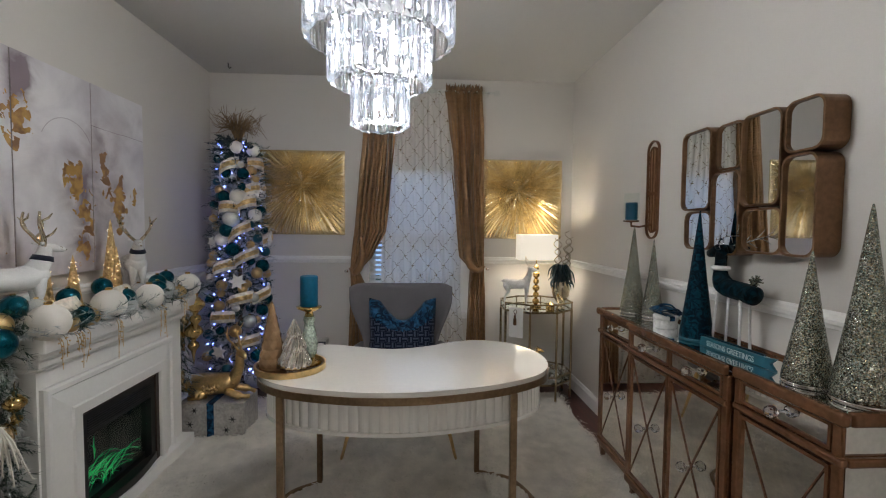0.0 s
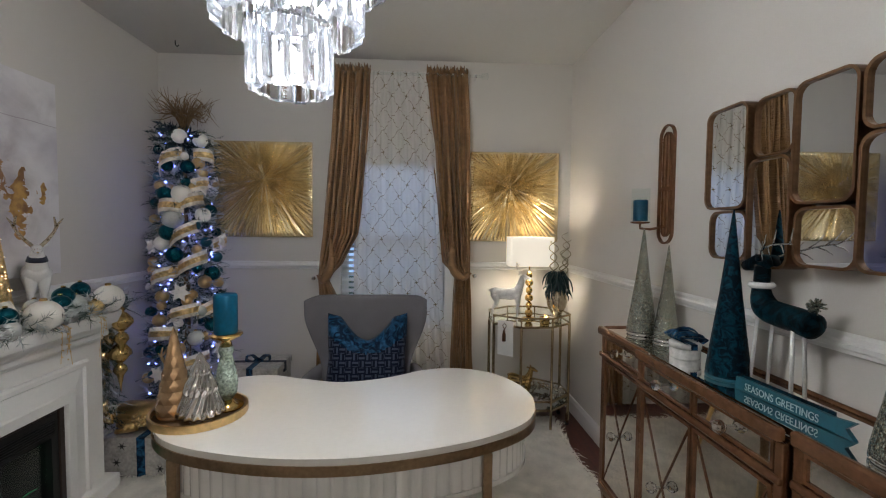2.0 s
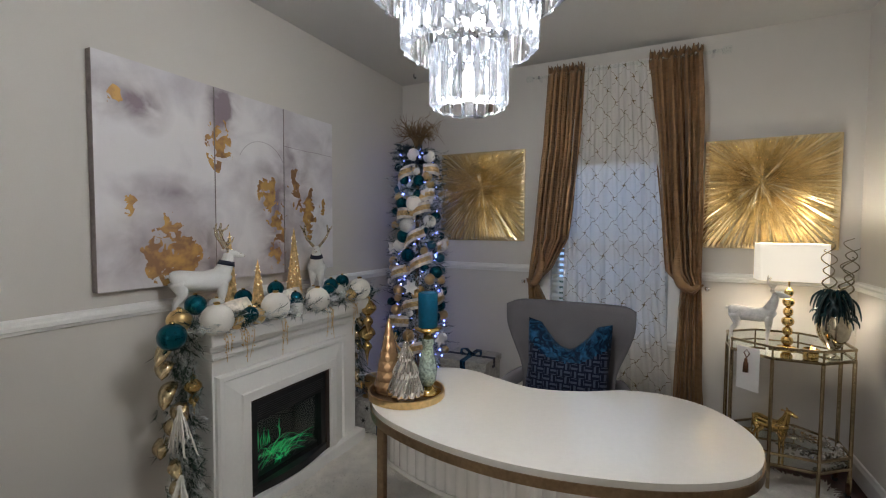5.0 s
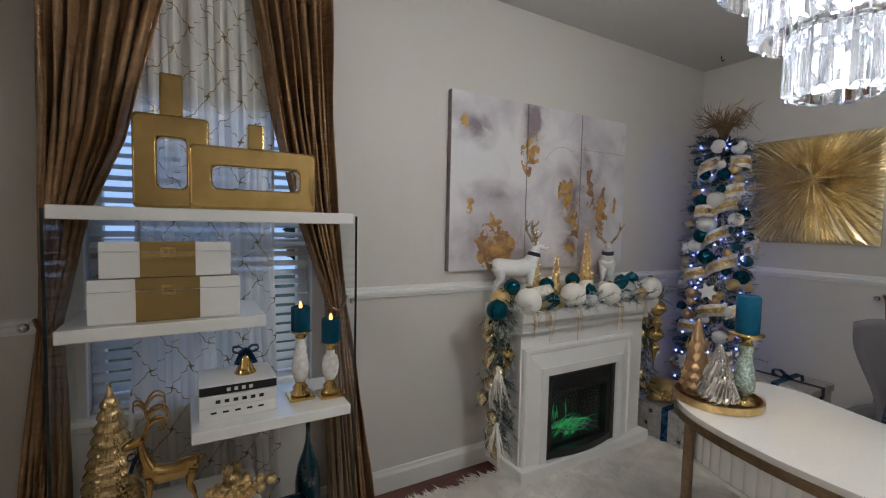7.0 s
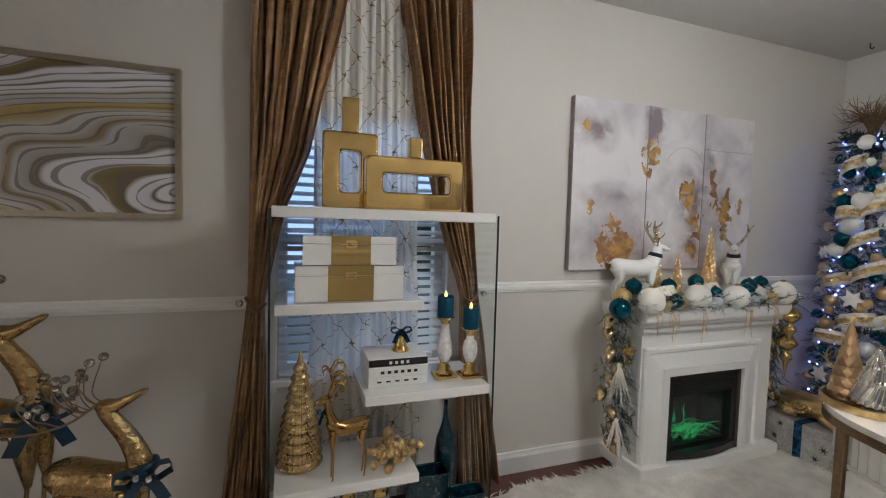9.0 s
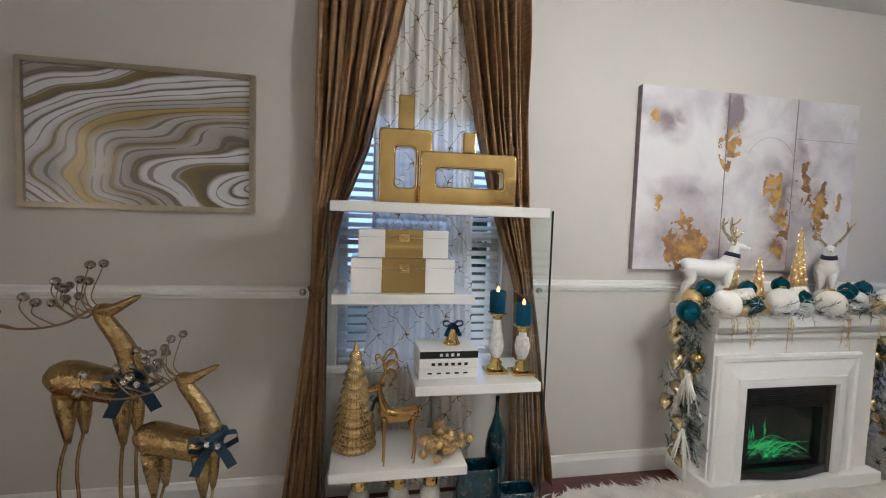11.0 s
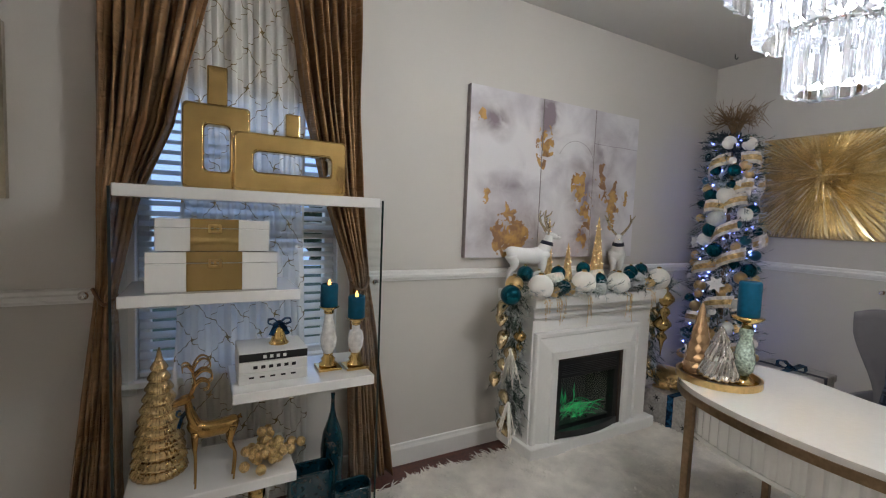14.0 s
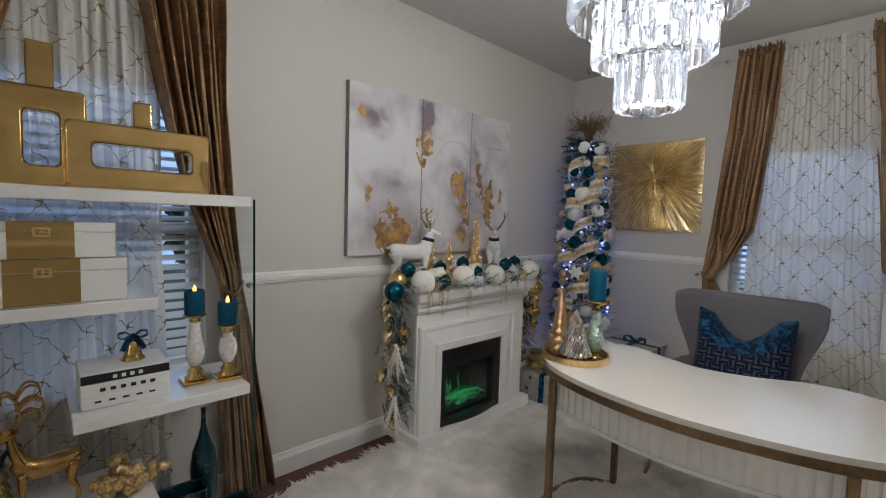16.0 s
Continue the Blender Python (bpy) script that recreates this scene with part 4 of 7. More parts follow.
for s, pts in ((-1, [(1.205, -2.09), (1.09, -1.98), (1.06, -1.82), (1.10, -1.62), (1.235, -1.52)]), (1, [(2.145, -2.09), (2.28, -1.99), (2.35, -1.80), (2.27, -1.55), (2.085, -1.455)])):
    part("floor_rail", tube(B(), [(p.x - CX, p.y - CY, 0.03) for p in spline([(x, y, 0) for x, y in pts], 8)], 0.012, 6), M_BRASS, desk)

# ---- wing chair and pillow ----
chair = thing("wing_chair", pose(1.645, -1.02, 0), "grey velvet flared-back chair with slim gold legs", "chair")
seat = boxb(-.30, .30, -.30, .24, .40, .50, bevel=.035, seg=3)
part("seat", seat, M_GREY, chair, "", True)
bm = B()
NU, NV = 24, 18
grid = {}
for side in (0, 1):
    for i in range(NU + 1):
        for j in range(NV + 1):
            u, v = i / NU * 2 - 1, j / NV
            z = .36 + .67 * v
            k = min(1.0, max(0.0, (v - .38) / .5))
            flare = .240 + .092 * k * k * (3 - 2 * k) + .03 * max(0, .3 - v)
            x = u * flare
            y = .08 + .06 * v - .14 * abs(u) ** 3 * (.35 + .65 * v) + (.055 if side else 0)
            z -= (.014 * (1 - u * u) + .02 * max(0.0, (abs(u) - .8) / .2) ** 2) * max(0.0, (v - .75) / .25)
            grid[side, i, j] = bm.verts.new((x, y, z))
for side in (0, 1):
    for i in range(NU):
        for j in range(NV):
            bm.faces.new([grid[side, a, b] for a, b in ((i, j), (i + 1, j), (i + 1, j + 1), (i, j + 1))])
for i in range(NU):
    for j in (0, NV):
        bm.faces.new((grid[0, i, j], grid[0, i + 1, j], grid[1, i + 1, j], grid[1, i, j]))
for j in range(NV):
    for i in (0, NU):
        bm.faces.new((grid[0, i, j], grid[0, i, j + 1], grid[1, i, j + 1], grid[1, i, j]))
part("backrest", bm, M_GREY, chair, "", True)
for s in (-1, 1):
    part("arm", tube(B(), spline([(s * .255, .10, .60), (s * .30, -.02, .585), (s * .315, -.18, .56), (s * .30, -.27, .50)], 6), .04, 10), M_GREY, chair, "", True)
    for y in (-.25, .19):
        part("leg", tube(B(), [(s * .24, y * .9, .41), (s * .34, y * 1.12, .016)], [.016, .008], 10), M_GOLD2, chair, "", True)


def pillow_material():
    m = mat("navy_basket_velvet", (0.004, 0.008, 0.022), 0.65, vary=0.2, scale=20, sheen=0.4)
    nt = m.node_tree
    nodes, links = nt.nodes, nt.links
    b = nodes["Principled BSDF"]
    tc = [n for n in nodes if n.type == "TEX_COORD"][0]
    sep = nodes.new("ShaderNodeSeparateXYZ")
    links.new(tc.outputs["Object"], sep.inputs[0])

    def op(kind, a, c=None):
        n = nodes.new("ShaderNodeMath")
        n.operation = kind
        for i, q in enumerate((a, c)):
            if q is None:
                continue
            if isinstance(q, (int, float)):
                n.inputs[i].default_value = q
            else:
                links.new(q, n.inputs[i])
        return n.outputs[0]
    k = math.pi / 0.034
    sx, sz = op("SINE", op("MULTIPLY", sep.outputs[0], k)), op("SINE", op("MULTIPLY", sep.outputs[2], k))
    pr = op("MULTIPLY", sx, sz)
    s2 = op("ABSOLUTE", op("SINE", op("MULTIPLY", sep.outputs[0], k * 1.5)))
    s3 = op("ABSOLUTE", op("SINE", op("MULTIPLY", sep.outputs[2], k * 1.5)))
    a = op("MULTIPLY", op("GREATER_THAN", pr, 0.12), op("GREATER_THAN", s2, 0.75))
    c = op("MULTIPLY", op("LESS_THAN", pr, -0.12), op("GREATER_THAN", s3, 0.75))
    mask = op("MAXIMUM", a, c)
    mix = nodes.new("ShaderNodeMix")
    mix.data_type = "RGBA"
    links.new(mask, mix.inputs[0])
    src = b.inputs["Base Color"].links[0].from_socket
    links.new(src, mix.inputs[6])
    mix.inputs[7].default_value = (0.05, 0.062, 0.10, 1)
    b.inputs["Specular IOR Level"].default_value = 0.12
    links.new(mix.outputs[2], b.inputs["Base Color"])
    bp = nodes.new("ShaderNodeBump")
    bp.inputs["Strength"].default_value, bp.inputs["Distance"].default_value = 0.6, 0.004
    links.new(mask, bp.inputs["Height"])
    links.new(bp.outputs[0], b.inputs["Normal"])
    return m


M_PILLOW = pillow_material()
pw = thing("pillow", pose(1.655, -1.10, 0.502, -12), "navy and teal velvet throw pillow on the grey chair", "pillow")
bm, bm2, bm3 = B(), B(), B()
N = 36
for which, tgt in ((0, bm), (1, bm2), (2, bm3)):
    g = {}
    for i in range(N + 1):
        for j in range(N + 1):
            u, v = i / N * 2 - 1, j / N * 2 - 1
            bul = max(0.0, (1 - u ** 4) * (1 - v ** 4)) ** 0.55
            dent = max(0, v) ** 1.5 * math.cos(min(abs(u) * 2.3, math.pi / 2)) ** 1.1
            ear = abs(u) ** 3 * max(0, v) * .02
            x = u * .215 * (1 - .09 * (1 - abs(v)) ** 2 * .6)
            z = .215 + v * .215 * (1 - .05 * (1 - abs(u))) - dent * .115 + ear
            y = -.085 * bul * (1 - .35 * dent)
            if which == 1:
                y = .06 * bul
            if v > .38:
                wr = min(1, (v - .38) * 6) * bul
                y -= wr * (.010 + .009 * math.sin(13 * u + 9 * v + 2 * math.sin(5 * u)) + .006 * math.sin(29 * u - 17 * v)) * (1 if which != 1 else 0)
                z += wr * .008 * math.sin(17 * u + 3)
            g[i, j] = tgt.verts.new((x, y, z))
    for i in range(N):
        for j in range(N):
            edge = 27 - 7 * math.cos((i / N * 2 - 1) * math.pi / 2)
            if (which == 0 and j >= edge) or (which == 2 and j < edge):
                continue
            tgt.faces.new([g[a, b] for a, b in ((i, j), (i + 1, j), (i + 1, j + 1), (i, j + 1))])
part("front_cover", bm, M_PILLOW, pw, "navy cut-velvet front", True)
part("back_cover", bm2, M_BLUEV, pw, "", True)
part("chopped_top", bm3, M_BLUEV, pw, "crumpled blue velvet top", True)

# ---- fireplace ----
FY0, FY1 = -2.085, -1.035
fp = thing("electric_fireplace", pose(0.005, (FY0 + FY1) / 2, 0.016), "white moulded mantelpiece with a black electric firebox", "fireplace")
HW = (FY1 - FY0) / 2
OW = (-1.90 - (FY0 + FY1) / 2, -1.325 - (FY0 + FY1) / 2)   # firebox opening along the wall
for a in ((0, .27, -HW + .01, OW[0] - .01, .075, .80), (0, .27, OW[1] + .01, HW - .01, .075, .80), (0, .27, OW[0] - .01, OW[1] + .01, .575, .80)):
    part("surround", boxb(*a), M_MANTEL, fp)
part("plinth", boxb(0, .335, -HW - .015, HW + .015, 0, .075, bevel=.006), M_MANTEL, fp)
# a mitred frame swept up one side, over and down the other: a raised outer fillet, a long slope, a raised inner fillet
tr = B()
FRAME = ((.165, .266), (.165, .288), (.156, .297), (.138, .297), (.130, .286), (.052, .306), (.046, .314), (.004, .314), (.0, .308), (.0, .262))
lines = [[tr.verts.new(p) for p in ((d, OW[0] - o, .075), (d, OW[0] - o, .565 + o), (d, OW[1] + o, .565 + o), (d, OW[1] + o, .075))] for o, d in FRAME]
for a, b in zip(lines, lines[1:]):
    for k in range(3):
        tr.faces.new((a[k], a[k + 1], b[k + 1], b[k]))
part("picture_frame_moulding", tr, M_MANTEL, fp)
co = B()
for z0, z1, d in ((.80, .818, .284), (.818, .848, .300), (.848, .858, .308), (.858, .887, .324)):
    box(co, 0, d, -HW - (d - .29), HW + (d - .29), z0, z1, bevel=.007)
part("cornice", co, M_MANTEL, fp)
part("mantel_shelf", boxb(0, .352, -HW - .045, HW + .035, .887, .948, bevel=.006), M_MANTEL, fp)
fb = B()
y0, y1 = OW
for a in ((.24, .298, y0, y0 + .014, .075, .565), (.24, .298, y1 - .03, y1, .075, .565), (.24, .298, y0 + .014, y1 - .03, .550, .565), (.24, .300, y0 + .014, y1 - .03, .075, .10)):
    box(fb, *a, bevel=.003, seg=1)
part("firebox_frame", fb, M_FIREFRAME, fp, "dark brown firebox frame")
for a in ((.255, .29, y0 + .0145, y0 + .05, .10, .5495), (.255, .29, y1 - .066, y1 - .0305, .10, .5495), (.255, .29, y0 + .05, y1 - .066, .44, .5495),
          (.03, .05, y0 + .03, y1 - .03, .10, .535), (.05, .254, y0 + .03, y0 + .045, .10, .535), (.05, .254, y1 - .045, y1 - .03, .10, .535), (.05, .254, y0 + .045, y1 - .045, .10, .13), (.05, .254, y0 + .045, y1 - .045, .50, .535)):
    part("firebox_panel", boxb(*a), M_BLACK, fp)
gr = B()
for i in range(6):
    box(gr, .288, .295, y0 + .05, y1 - .05, .455 + i * .011, .461 + i * .011)
part("vent_louvre", gr, M_BLACK, fp)
grille = B()
n = 20
for z0, z1 in ((.082, .122),):
    arc = [(.300 + .036 * math.sin(math.pi * i / n), y0 + .02 + (y1 - y0 - .055) * i / n) for i in range(n + 1)]
    for (xa, ya), (xb, yb) in zip(arc, arc[1:]):
        for q in (((xa, ya, z0), (xb, yb, z0), (xb, yb, z1), (xa, ya, z1)), ((xa, ya, z1), (xb, yb, z1), (.285, yb, z1), (.285, ya, z1)), ((xa, ya, z0), (xb, yb, z0), (.285, yb, z0), (.285, ya, z0))):
            grille.faces.new([grille.verts.new(p) for p in q])
part("bowed_grille", grille, M_BLACK, fp)
fglass = part("fire_glass", boxb(.262, .265, y0 + .0505, y1 - .0665, .123, .4395), M_GLASS, fp, "clear firebox glass")
fglass.visible_shadow = False
em = B()
rr = random.Random(11)
for i in range(64):
    a, L = rr.uniform(-1.35, 1.35), rr.uniform(.05, .17)
    yc, xc = (y0 + y1) / 2 - .02 + rr.gauss(0, .03), .17 + rr.uniform(-.05, .06)
    up = rr.uniform(.25, .75)
    tube(em, spline([(xc, yc, .135), (xc + .02, yc + L * .6 * math.sin(a), .14 + L * up * .75), (xc + .045, yc + L * 1.25 * math.sin(a), .14 + L * up * (.9 if abs(a) < .8 else .35))], 3), [.0019, .0018, .0016, .0014, .0012, .0009, .0004], 4)
for i in range(14):
    yc = (y0 + y1) / 2 + rr.uniform(-.16, .12)
    L = rr.uniform(.05, .13)
    tube(em, [(.07, yc, .16), (.07, yc + rr.uniform(-.01, .01), .16 + L * .6), (.07, yc + rr.uniform(-.03, .03), .16 + L)], [.001, .0035, .0005], 4)
part("glowing_embers", em, M_GREENFIRE, fp, "green glowing ember strands")
lg = B()
for i in range(5):
    tube(lg, [(.16 + .02 * i, y0 + .12 + .05 * i, .145), (.18, y1 - .16 + .02 * i, .15 + .01 * (i % 3))], .014, 7)
part("log_bed", lg, M_BLACK, fp)
lamp("fire_glow", "POINT", pose(.2, -1.62, .22), 0.008, (0.05, 1.0, 0.35), soft=0.04)

# ---- chandelier ----
ch = thing("chandelier", pose(CH[0], CH[1], 0), "tiered round crystal rod chandelier, brightly lit", "chandelier")
TIERS = ((0.087, 1.731, 1.89, 16), (0.163, 1.877, 2.055, 30), (0.242, 2.02, 2.275, 44))
for r, z0, z1, n in TIERS:
    part("tier_ring", band(B(), [(r * 1.02 * math.cos(a * math.pi / 24), r * 1.02 * math.sin(a * math.pi / 24)) for a in range(48)],
                           [(r * .93 * math.cos(a * math.pi / 24), r * .93 * math.sin(a * math.pi / 24)) for a in range(48)], z1 - .006, z1 + .008), M_CHROME, ch)
    bm = B()
    w = r * math.pi / n * .97
    prism(bm, [(-w * .55, -w), (w * .7, -w * .75), (w * 1.0, 0), (w * .7, w * .75), (-w * .55, w)], 0, z1 - z0)
    v = [q for q in bm.verts if q.co.z < .001]
    for q in v:
        q.co.z += .012 if q.co.x > 0 else 0
    rod = part("crystal_rod", bm, M_ROD, ch)
    for i in range(n):
        o = rod if i == 0 else rod.copy()
        if i:
            scene.collection.objects.link(o)
        a = 2 * math.pi * i / n
        o.matrix_basis = pose(r * math.cos(a), r * math.sin(a), z0 + (.004 if i % 2 else 0), 0, 0, math.degrees(a))
        o.visible_shadow = False
part("stem", tube(B(), [(0, 0, 1.90), (0, 0, RZ)], .01, 10), M_CHROME, ch)
part("canopy", lathe(B(), [(.07, RZ - .035), (.075, RZ - .02), (.075, RZ)], 24), M_CHROME, ch, "", True)
cr = B()
for r, z0, z1, n in TIERS[1:]:
    for i in range(3):
        a = i * math.pi / 3 + .3
        tube(cr, [(r * math.cos(a), r * math.sin(a), z1), (-r * math.cos(a), -r * math.sin(a), z1)], .004, 5)
part("spokes", cr, M_CHROME, ch)
for r, z, n in ((0.0, 1.80, 1), (0.085, 1.95, 3), (0.15, 2.12, 5)):
    for i in range(n):
        a = 2 * math.pi * i / n + z
        x, y = r * math.cos(a), r * math.sin(a)
        s = part("lamp_socket", lathe(B(), [(.008, .03), (.008, .07)], 10, pose(x, y, z)), M_CHROME, ch)
        bu = part("bulb", lathe(B(), [(.003, -.035), (.012, -.02), (.016, 0), (.012, .02), (.007, .032)], 12, pose(x, y, z)), M_BULB, s, "", True)
        bu.visible_shadow = False

# ---- small makers ----


class Multi:
    """One mesh with several materials."""

    def __init__(self, *materials):
        self.bm, self.materials, self.mark = bmesh.new(), materials, 0

    def paint(self, i):
        self.bm.faces.ensure_lookup_table()
        for f in self.bm.faces[self.mark:]:
            f.material_index = i
        self.mark = len(self.bm.faces)

    def done(self, name, m, label, category, group="", parent=None):
        ob = part(name, self.bm, self.materials[0], parent, "", True)
        for q in self.materials[1:]:
            ob.data.materials.append(q)
        ob.matrix_world = m
        return tagged(ob, label, category, group)


def deer_body(bm, slim=1.0, legs=True, leg_r=1.0):
    """A standing deer about one unit tall, facing local +x."""
    tube(bm, spline([(-.33, 0, .60), (-.27, 0, .61), (-.1, 0, .60), (.1, 0, .60), (.22, 0, .645), (.29, 0, .70)], 4), [q * slim for q in
         (.03, .07, .095, .11, .118, .12, .12, .118, .115, .113, .112, .115, .118, .12, .12, .115, .108, .098, .088, .078, .065)], 12)
    tube(bm, spline([(.19, 0, .64), (.265, 0, .78), (.30, 0, .90), (.31, 0, .965)], 4), [q * slim for q in (.10, .096, .09, .084, .078, .07, .064, .06, .056, .054, .052, .05, .045)], 12)
    tube(bm, [(.265, 0, .955), (.31, 0, .965), (.37, 0, .955), (.43, 0, .935), (.475, 0, .925), (.495, 0, .922)], [.03, .055, .053, .038, .03, .012], 10)
    for s in (-1, 1):
        tube(bm, [(.28, s * .03, .985), (.25, s * .085, 1.01), (.235, s * .115, 1.0)], [.014, .022, .004], 6)
        if legs:
            tube(bm, spline([(.22, s * .055, .60), (.225, s * .06, .40), (.215, s * .06, .30), (.22, s * .06, .02), (.23, s * .06, 0)], 3), [leg_r * q for q in (.06, .055, .045, .034, .027, .024, .022, .02, .018, .017, .018, .02, .02)], 8)
            tube(bm, spline([(-.25, s * .055, .60), (-.21, s * .062, .42), (-.285, s * .062, .29), (-.265, s * .062, .02), (-.255, s * .062, 0)], 3), [leg_r * q for q in (.085, .075, .06, .042, .032, .027, .024, .021, .019, .017, .018, .02, .02)], 8)
    tube(bm, [(-.31, 0, .66), (-.36, 0, .68), (-.38, 0, .65)], [.02, .025, .006], 6)
    return bm


def antler_rack(bm, x, z, size, r, seed=0, back=0.0):
    rr = random.Random(seed)
    for s in (-1, 1):
        main = spline([(x, s * .025, z), (x - back * .4, s * size * .28, z + size * .28), (x - back, s * size * .45, z + size * .62), (x - back * .9, s * size * .42, z + size)], 5)
        n = len(main)
        tube(bm, main, [r * (1 - .6 * i / n) for i in range(n)], 6)
        for k, (i, l) in enumerate(((4, .32), (8, .36), (11, .26))):
            p = main[i]
            q = p + Vector((size * (.22 if k % 2 == 0 else -.1), s * size * .16, size * l))
            tube(bm, [p, (p + q) / 2 + Vector((size * .05, 0, -.01 * size)), q], [r * .6, r * .5, r * .2], 5)
    return bm


def bow(bm, c, s, yaw=0):
    """A ribbon bow with two loops and two tails, facing local -y turned by yaw."""
    R = pose(*c, 0, 0, yaw)
    for sg in (-1, 1):
        loop = [R @ Vector((sg * s * a, 0, s * b)) for a, b in ((.05, 0), (.45, .32), (.8, .28), (.85, -.05), (.45, -.2), (.05, 0))]
        for p, q in zip(loop, loop[1:]):
            d = R.to_3x3() @ Vector((0, s * .22, 0))
            bm.faces.new([bm.verts.new(t) for t in (p - d, q - d, q + d, p + d)])
        tail = [R @ Vector((sg * s * a, -.06 * s, s * b)) for a, b in ((.05, 0), (.4, -.5), (.65, -1.05))]
        w = R.to_3x3() @ Vector((s * .17, 0, s * .06 * sg))
        for p, q in zip(tail, tail[1:]):
            bm.faces.new([bm.verts.new(t) for t in (p - w, q - w, q + w, p + w)])
    ball(bm, R @ Vector((0, -.08 * s, 0)), s * .16, 8, 6)
    return bm


def needles(sprigs, per=16, length=0.03, width=0.0016, seed=0):
    """Fir needles along short twigs given as (start, end)."""
    rr = random.Random(seed)
    V, F = [], []
    for a, b in sprigs:
        a, b = Vector(a), Vector(b)
        d = b - a
        for i in range(per):
            p = a + d * (i / per)
            q = Vector((rr.gauss(0, 1), rr.gauss(0, 1), rr.gauss(0, 1)))
            n = (d.normalized() * .9 + q.normalized()).normalized() * length * rr.uniform(.7, 1.15)
            w = n.cross(q).normalized() * width
            k = len(V)
            V += [tuple(p - w), tuple(p + w), tuple(p + n)]
            F.append((k, k + 1, k + 2))
    return V, F


def bauble(c, r, material, label, group, squash=1.0):
    t = thing("bauble", pose(*c), label, "ornament", group)
    part("ball", ball(B(), (0, 0, 0), r, 20, 14, r * squash), material, t, "", True)
    part("cap", lathe(B(), [(r * .2, r * squash * .95), (r * .2, r * squash * 1.12), (r * .1, r * squash * 1.15)], 10), M_GOLD, t, "", True)
    return t


# ---- etagere ----
et = thing("display_shelf", pose(0.31, -3.52, 0), "tall white lacquer display shelf with glass sides", "shelving unit")
for nm, y0, y1, z in (("top_shelf", -.44, .435, 1.445), ("shelf", -.43, .13, 1.09), ("shelf", -.10, .43, .72), ("shelf", -.43, .125, .385), ("base_shelf", -.43, .43, .06)):
    part(nm, boxb(-.17, .17, y0, y1, z - .04, z, bevel=.003, seg=1), M_WHITE, et)
for s in (-1, 1):
    g = part("glass_side", boxb(-.165, .165, s * .446 - .004, s * .446 + .004, .0, 1.435), M_GLASS, et, "clear glass side panel")
    g.visible_shadow = False
    part("polished_edge", boxb(.1655, .1685, s * .446 - .004, s * .446 + .004, .0, 1.435), M_DARKEDGE, g, "dark polished glass edge")


def bottle_sculpture(name, m, w, h, neck, hole, label):
    """A flat gold bottle shape with a rounded window through it; local x wide, y up."""
    t = thing(name, m, label, "sculpture", "gold sculptures")
    d = .07
    hx, hy, hw, hh = hole
    bo = part("body", band(B(), roundrect(w, h, .016, 4, 0, h / 2), roundrect(hw, hh, .02, 4, hx, hy), -d / 2, d / 2), M_GOLD, t, "", True)
    be = bo.modifiers.new("soft_edge", "BEVEL")
    be.width, be.segments, be.limit_method, be.angle_limit = .011, 4, "ANGLE", radians(60)
    bo.modifiers.new("normals", "WEIGHTED_NORMAL")
    nx, nw, nh = neck
    part("neck", boxb(nx - nw / 2, nx + nw / 2, h - .002, h + nh, -d * .35, d * .35, bevel=.006, seg=3), M_GOLD, t)
    return t


UP_L = ON_LEFT
bottle_sculpture("gold_sculpture", pose(.27, -3.665, 1.447) @ UP_L, .225, .315, (0, .068, .14), (.0, .155, .085, .17), "tall polished gold bottle-shaped sculpture")
bottle_sculpture("gold_sculpture", pose(.36, -3.41, 1.447) @ UP_L, .41, .215, (.0, .055, .085), (.005, .11, .285, .075), "wide polished gold bottle-shaped sculpture")


def storage_box(y, z, w, h, d, label):
    t = thing("storage_box", pose(.31, y, z), label, "box", "white storage boxes")
    part("box_base", boxb(-d / 2, d / 2, -w / 2, w / 2, 0, h * .72, bevel=.002, seg=1), M_WHITE, t)
    part("lid", boxb(-d / 2, d / 2, -w / 2, w / 2, h * .725, h, bevel=.002, seg=1), M_WHITE, t)
    part("gold_band", boxb(-d / 2 - .002, d / 2 + .002, -w * .21, w * .21, .001, h * .715), M_MIRGOLD, t, "mirror-gold band")
    part("gold_lid_band", boxb(-d / 2 - .002, d / 2 + .002, -w * .21, w * .21, h * .735, h + .002), M_MIRGOLD, t, "mirror-gold band")
    c = part("clasp", band(B(), roundrect(.042, .03, .004, 3), roundrect(.026, .015, .003, 3), 0, .006, pose(d / 2 + .002, 0, h * .72) @ ON_LEFT), M_GOLD2, t, "small gold clasp")
    part("clasp_pin", boxb(d / 2 + .002, d / 2 + .008, -.004, .004, h * .70, h * .76), M_GOLD2, c)


storage_box(-3.675, 1.091, .41, .135, .27, "large white lacquer box with a mirror-gold band")
storage_box(-3.675, 1.229, .355, .11, .25, "smaller white lacquer box with a mirror-gold band")


def book(z, h, spine, marks, lab):
    t = thing("book", pose(.30, -3.47, z), lab, "book", "stacked books")
    part("cover", boxb(-.10, .10, -.125, .125, 0, h, bevel=.002, seg=1), M_PAPER, t)
    if spine:
        part("black_spine_band", boxb(.1005, .102, -.124, .124, h * .1, h * .9), M_INK, t)
    for y0, y1, z0, z1, ink in marks:
        part("spine_mark", boxb(.1022, .1032, y0, y1, z0 * h, z1 * h), ink, t)


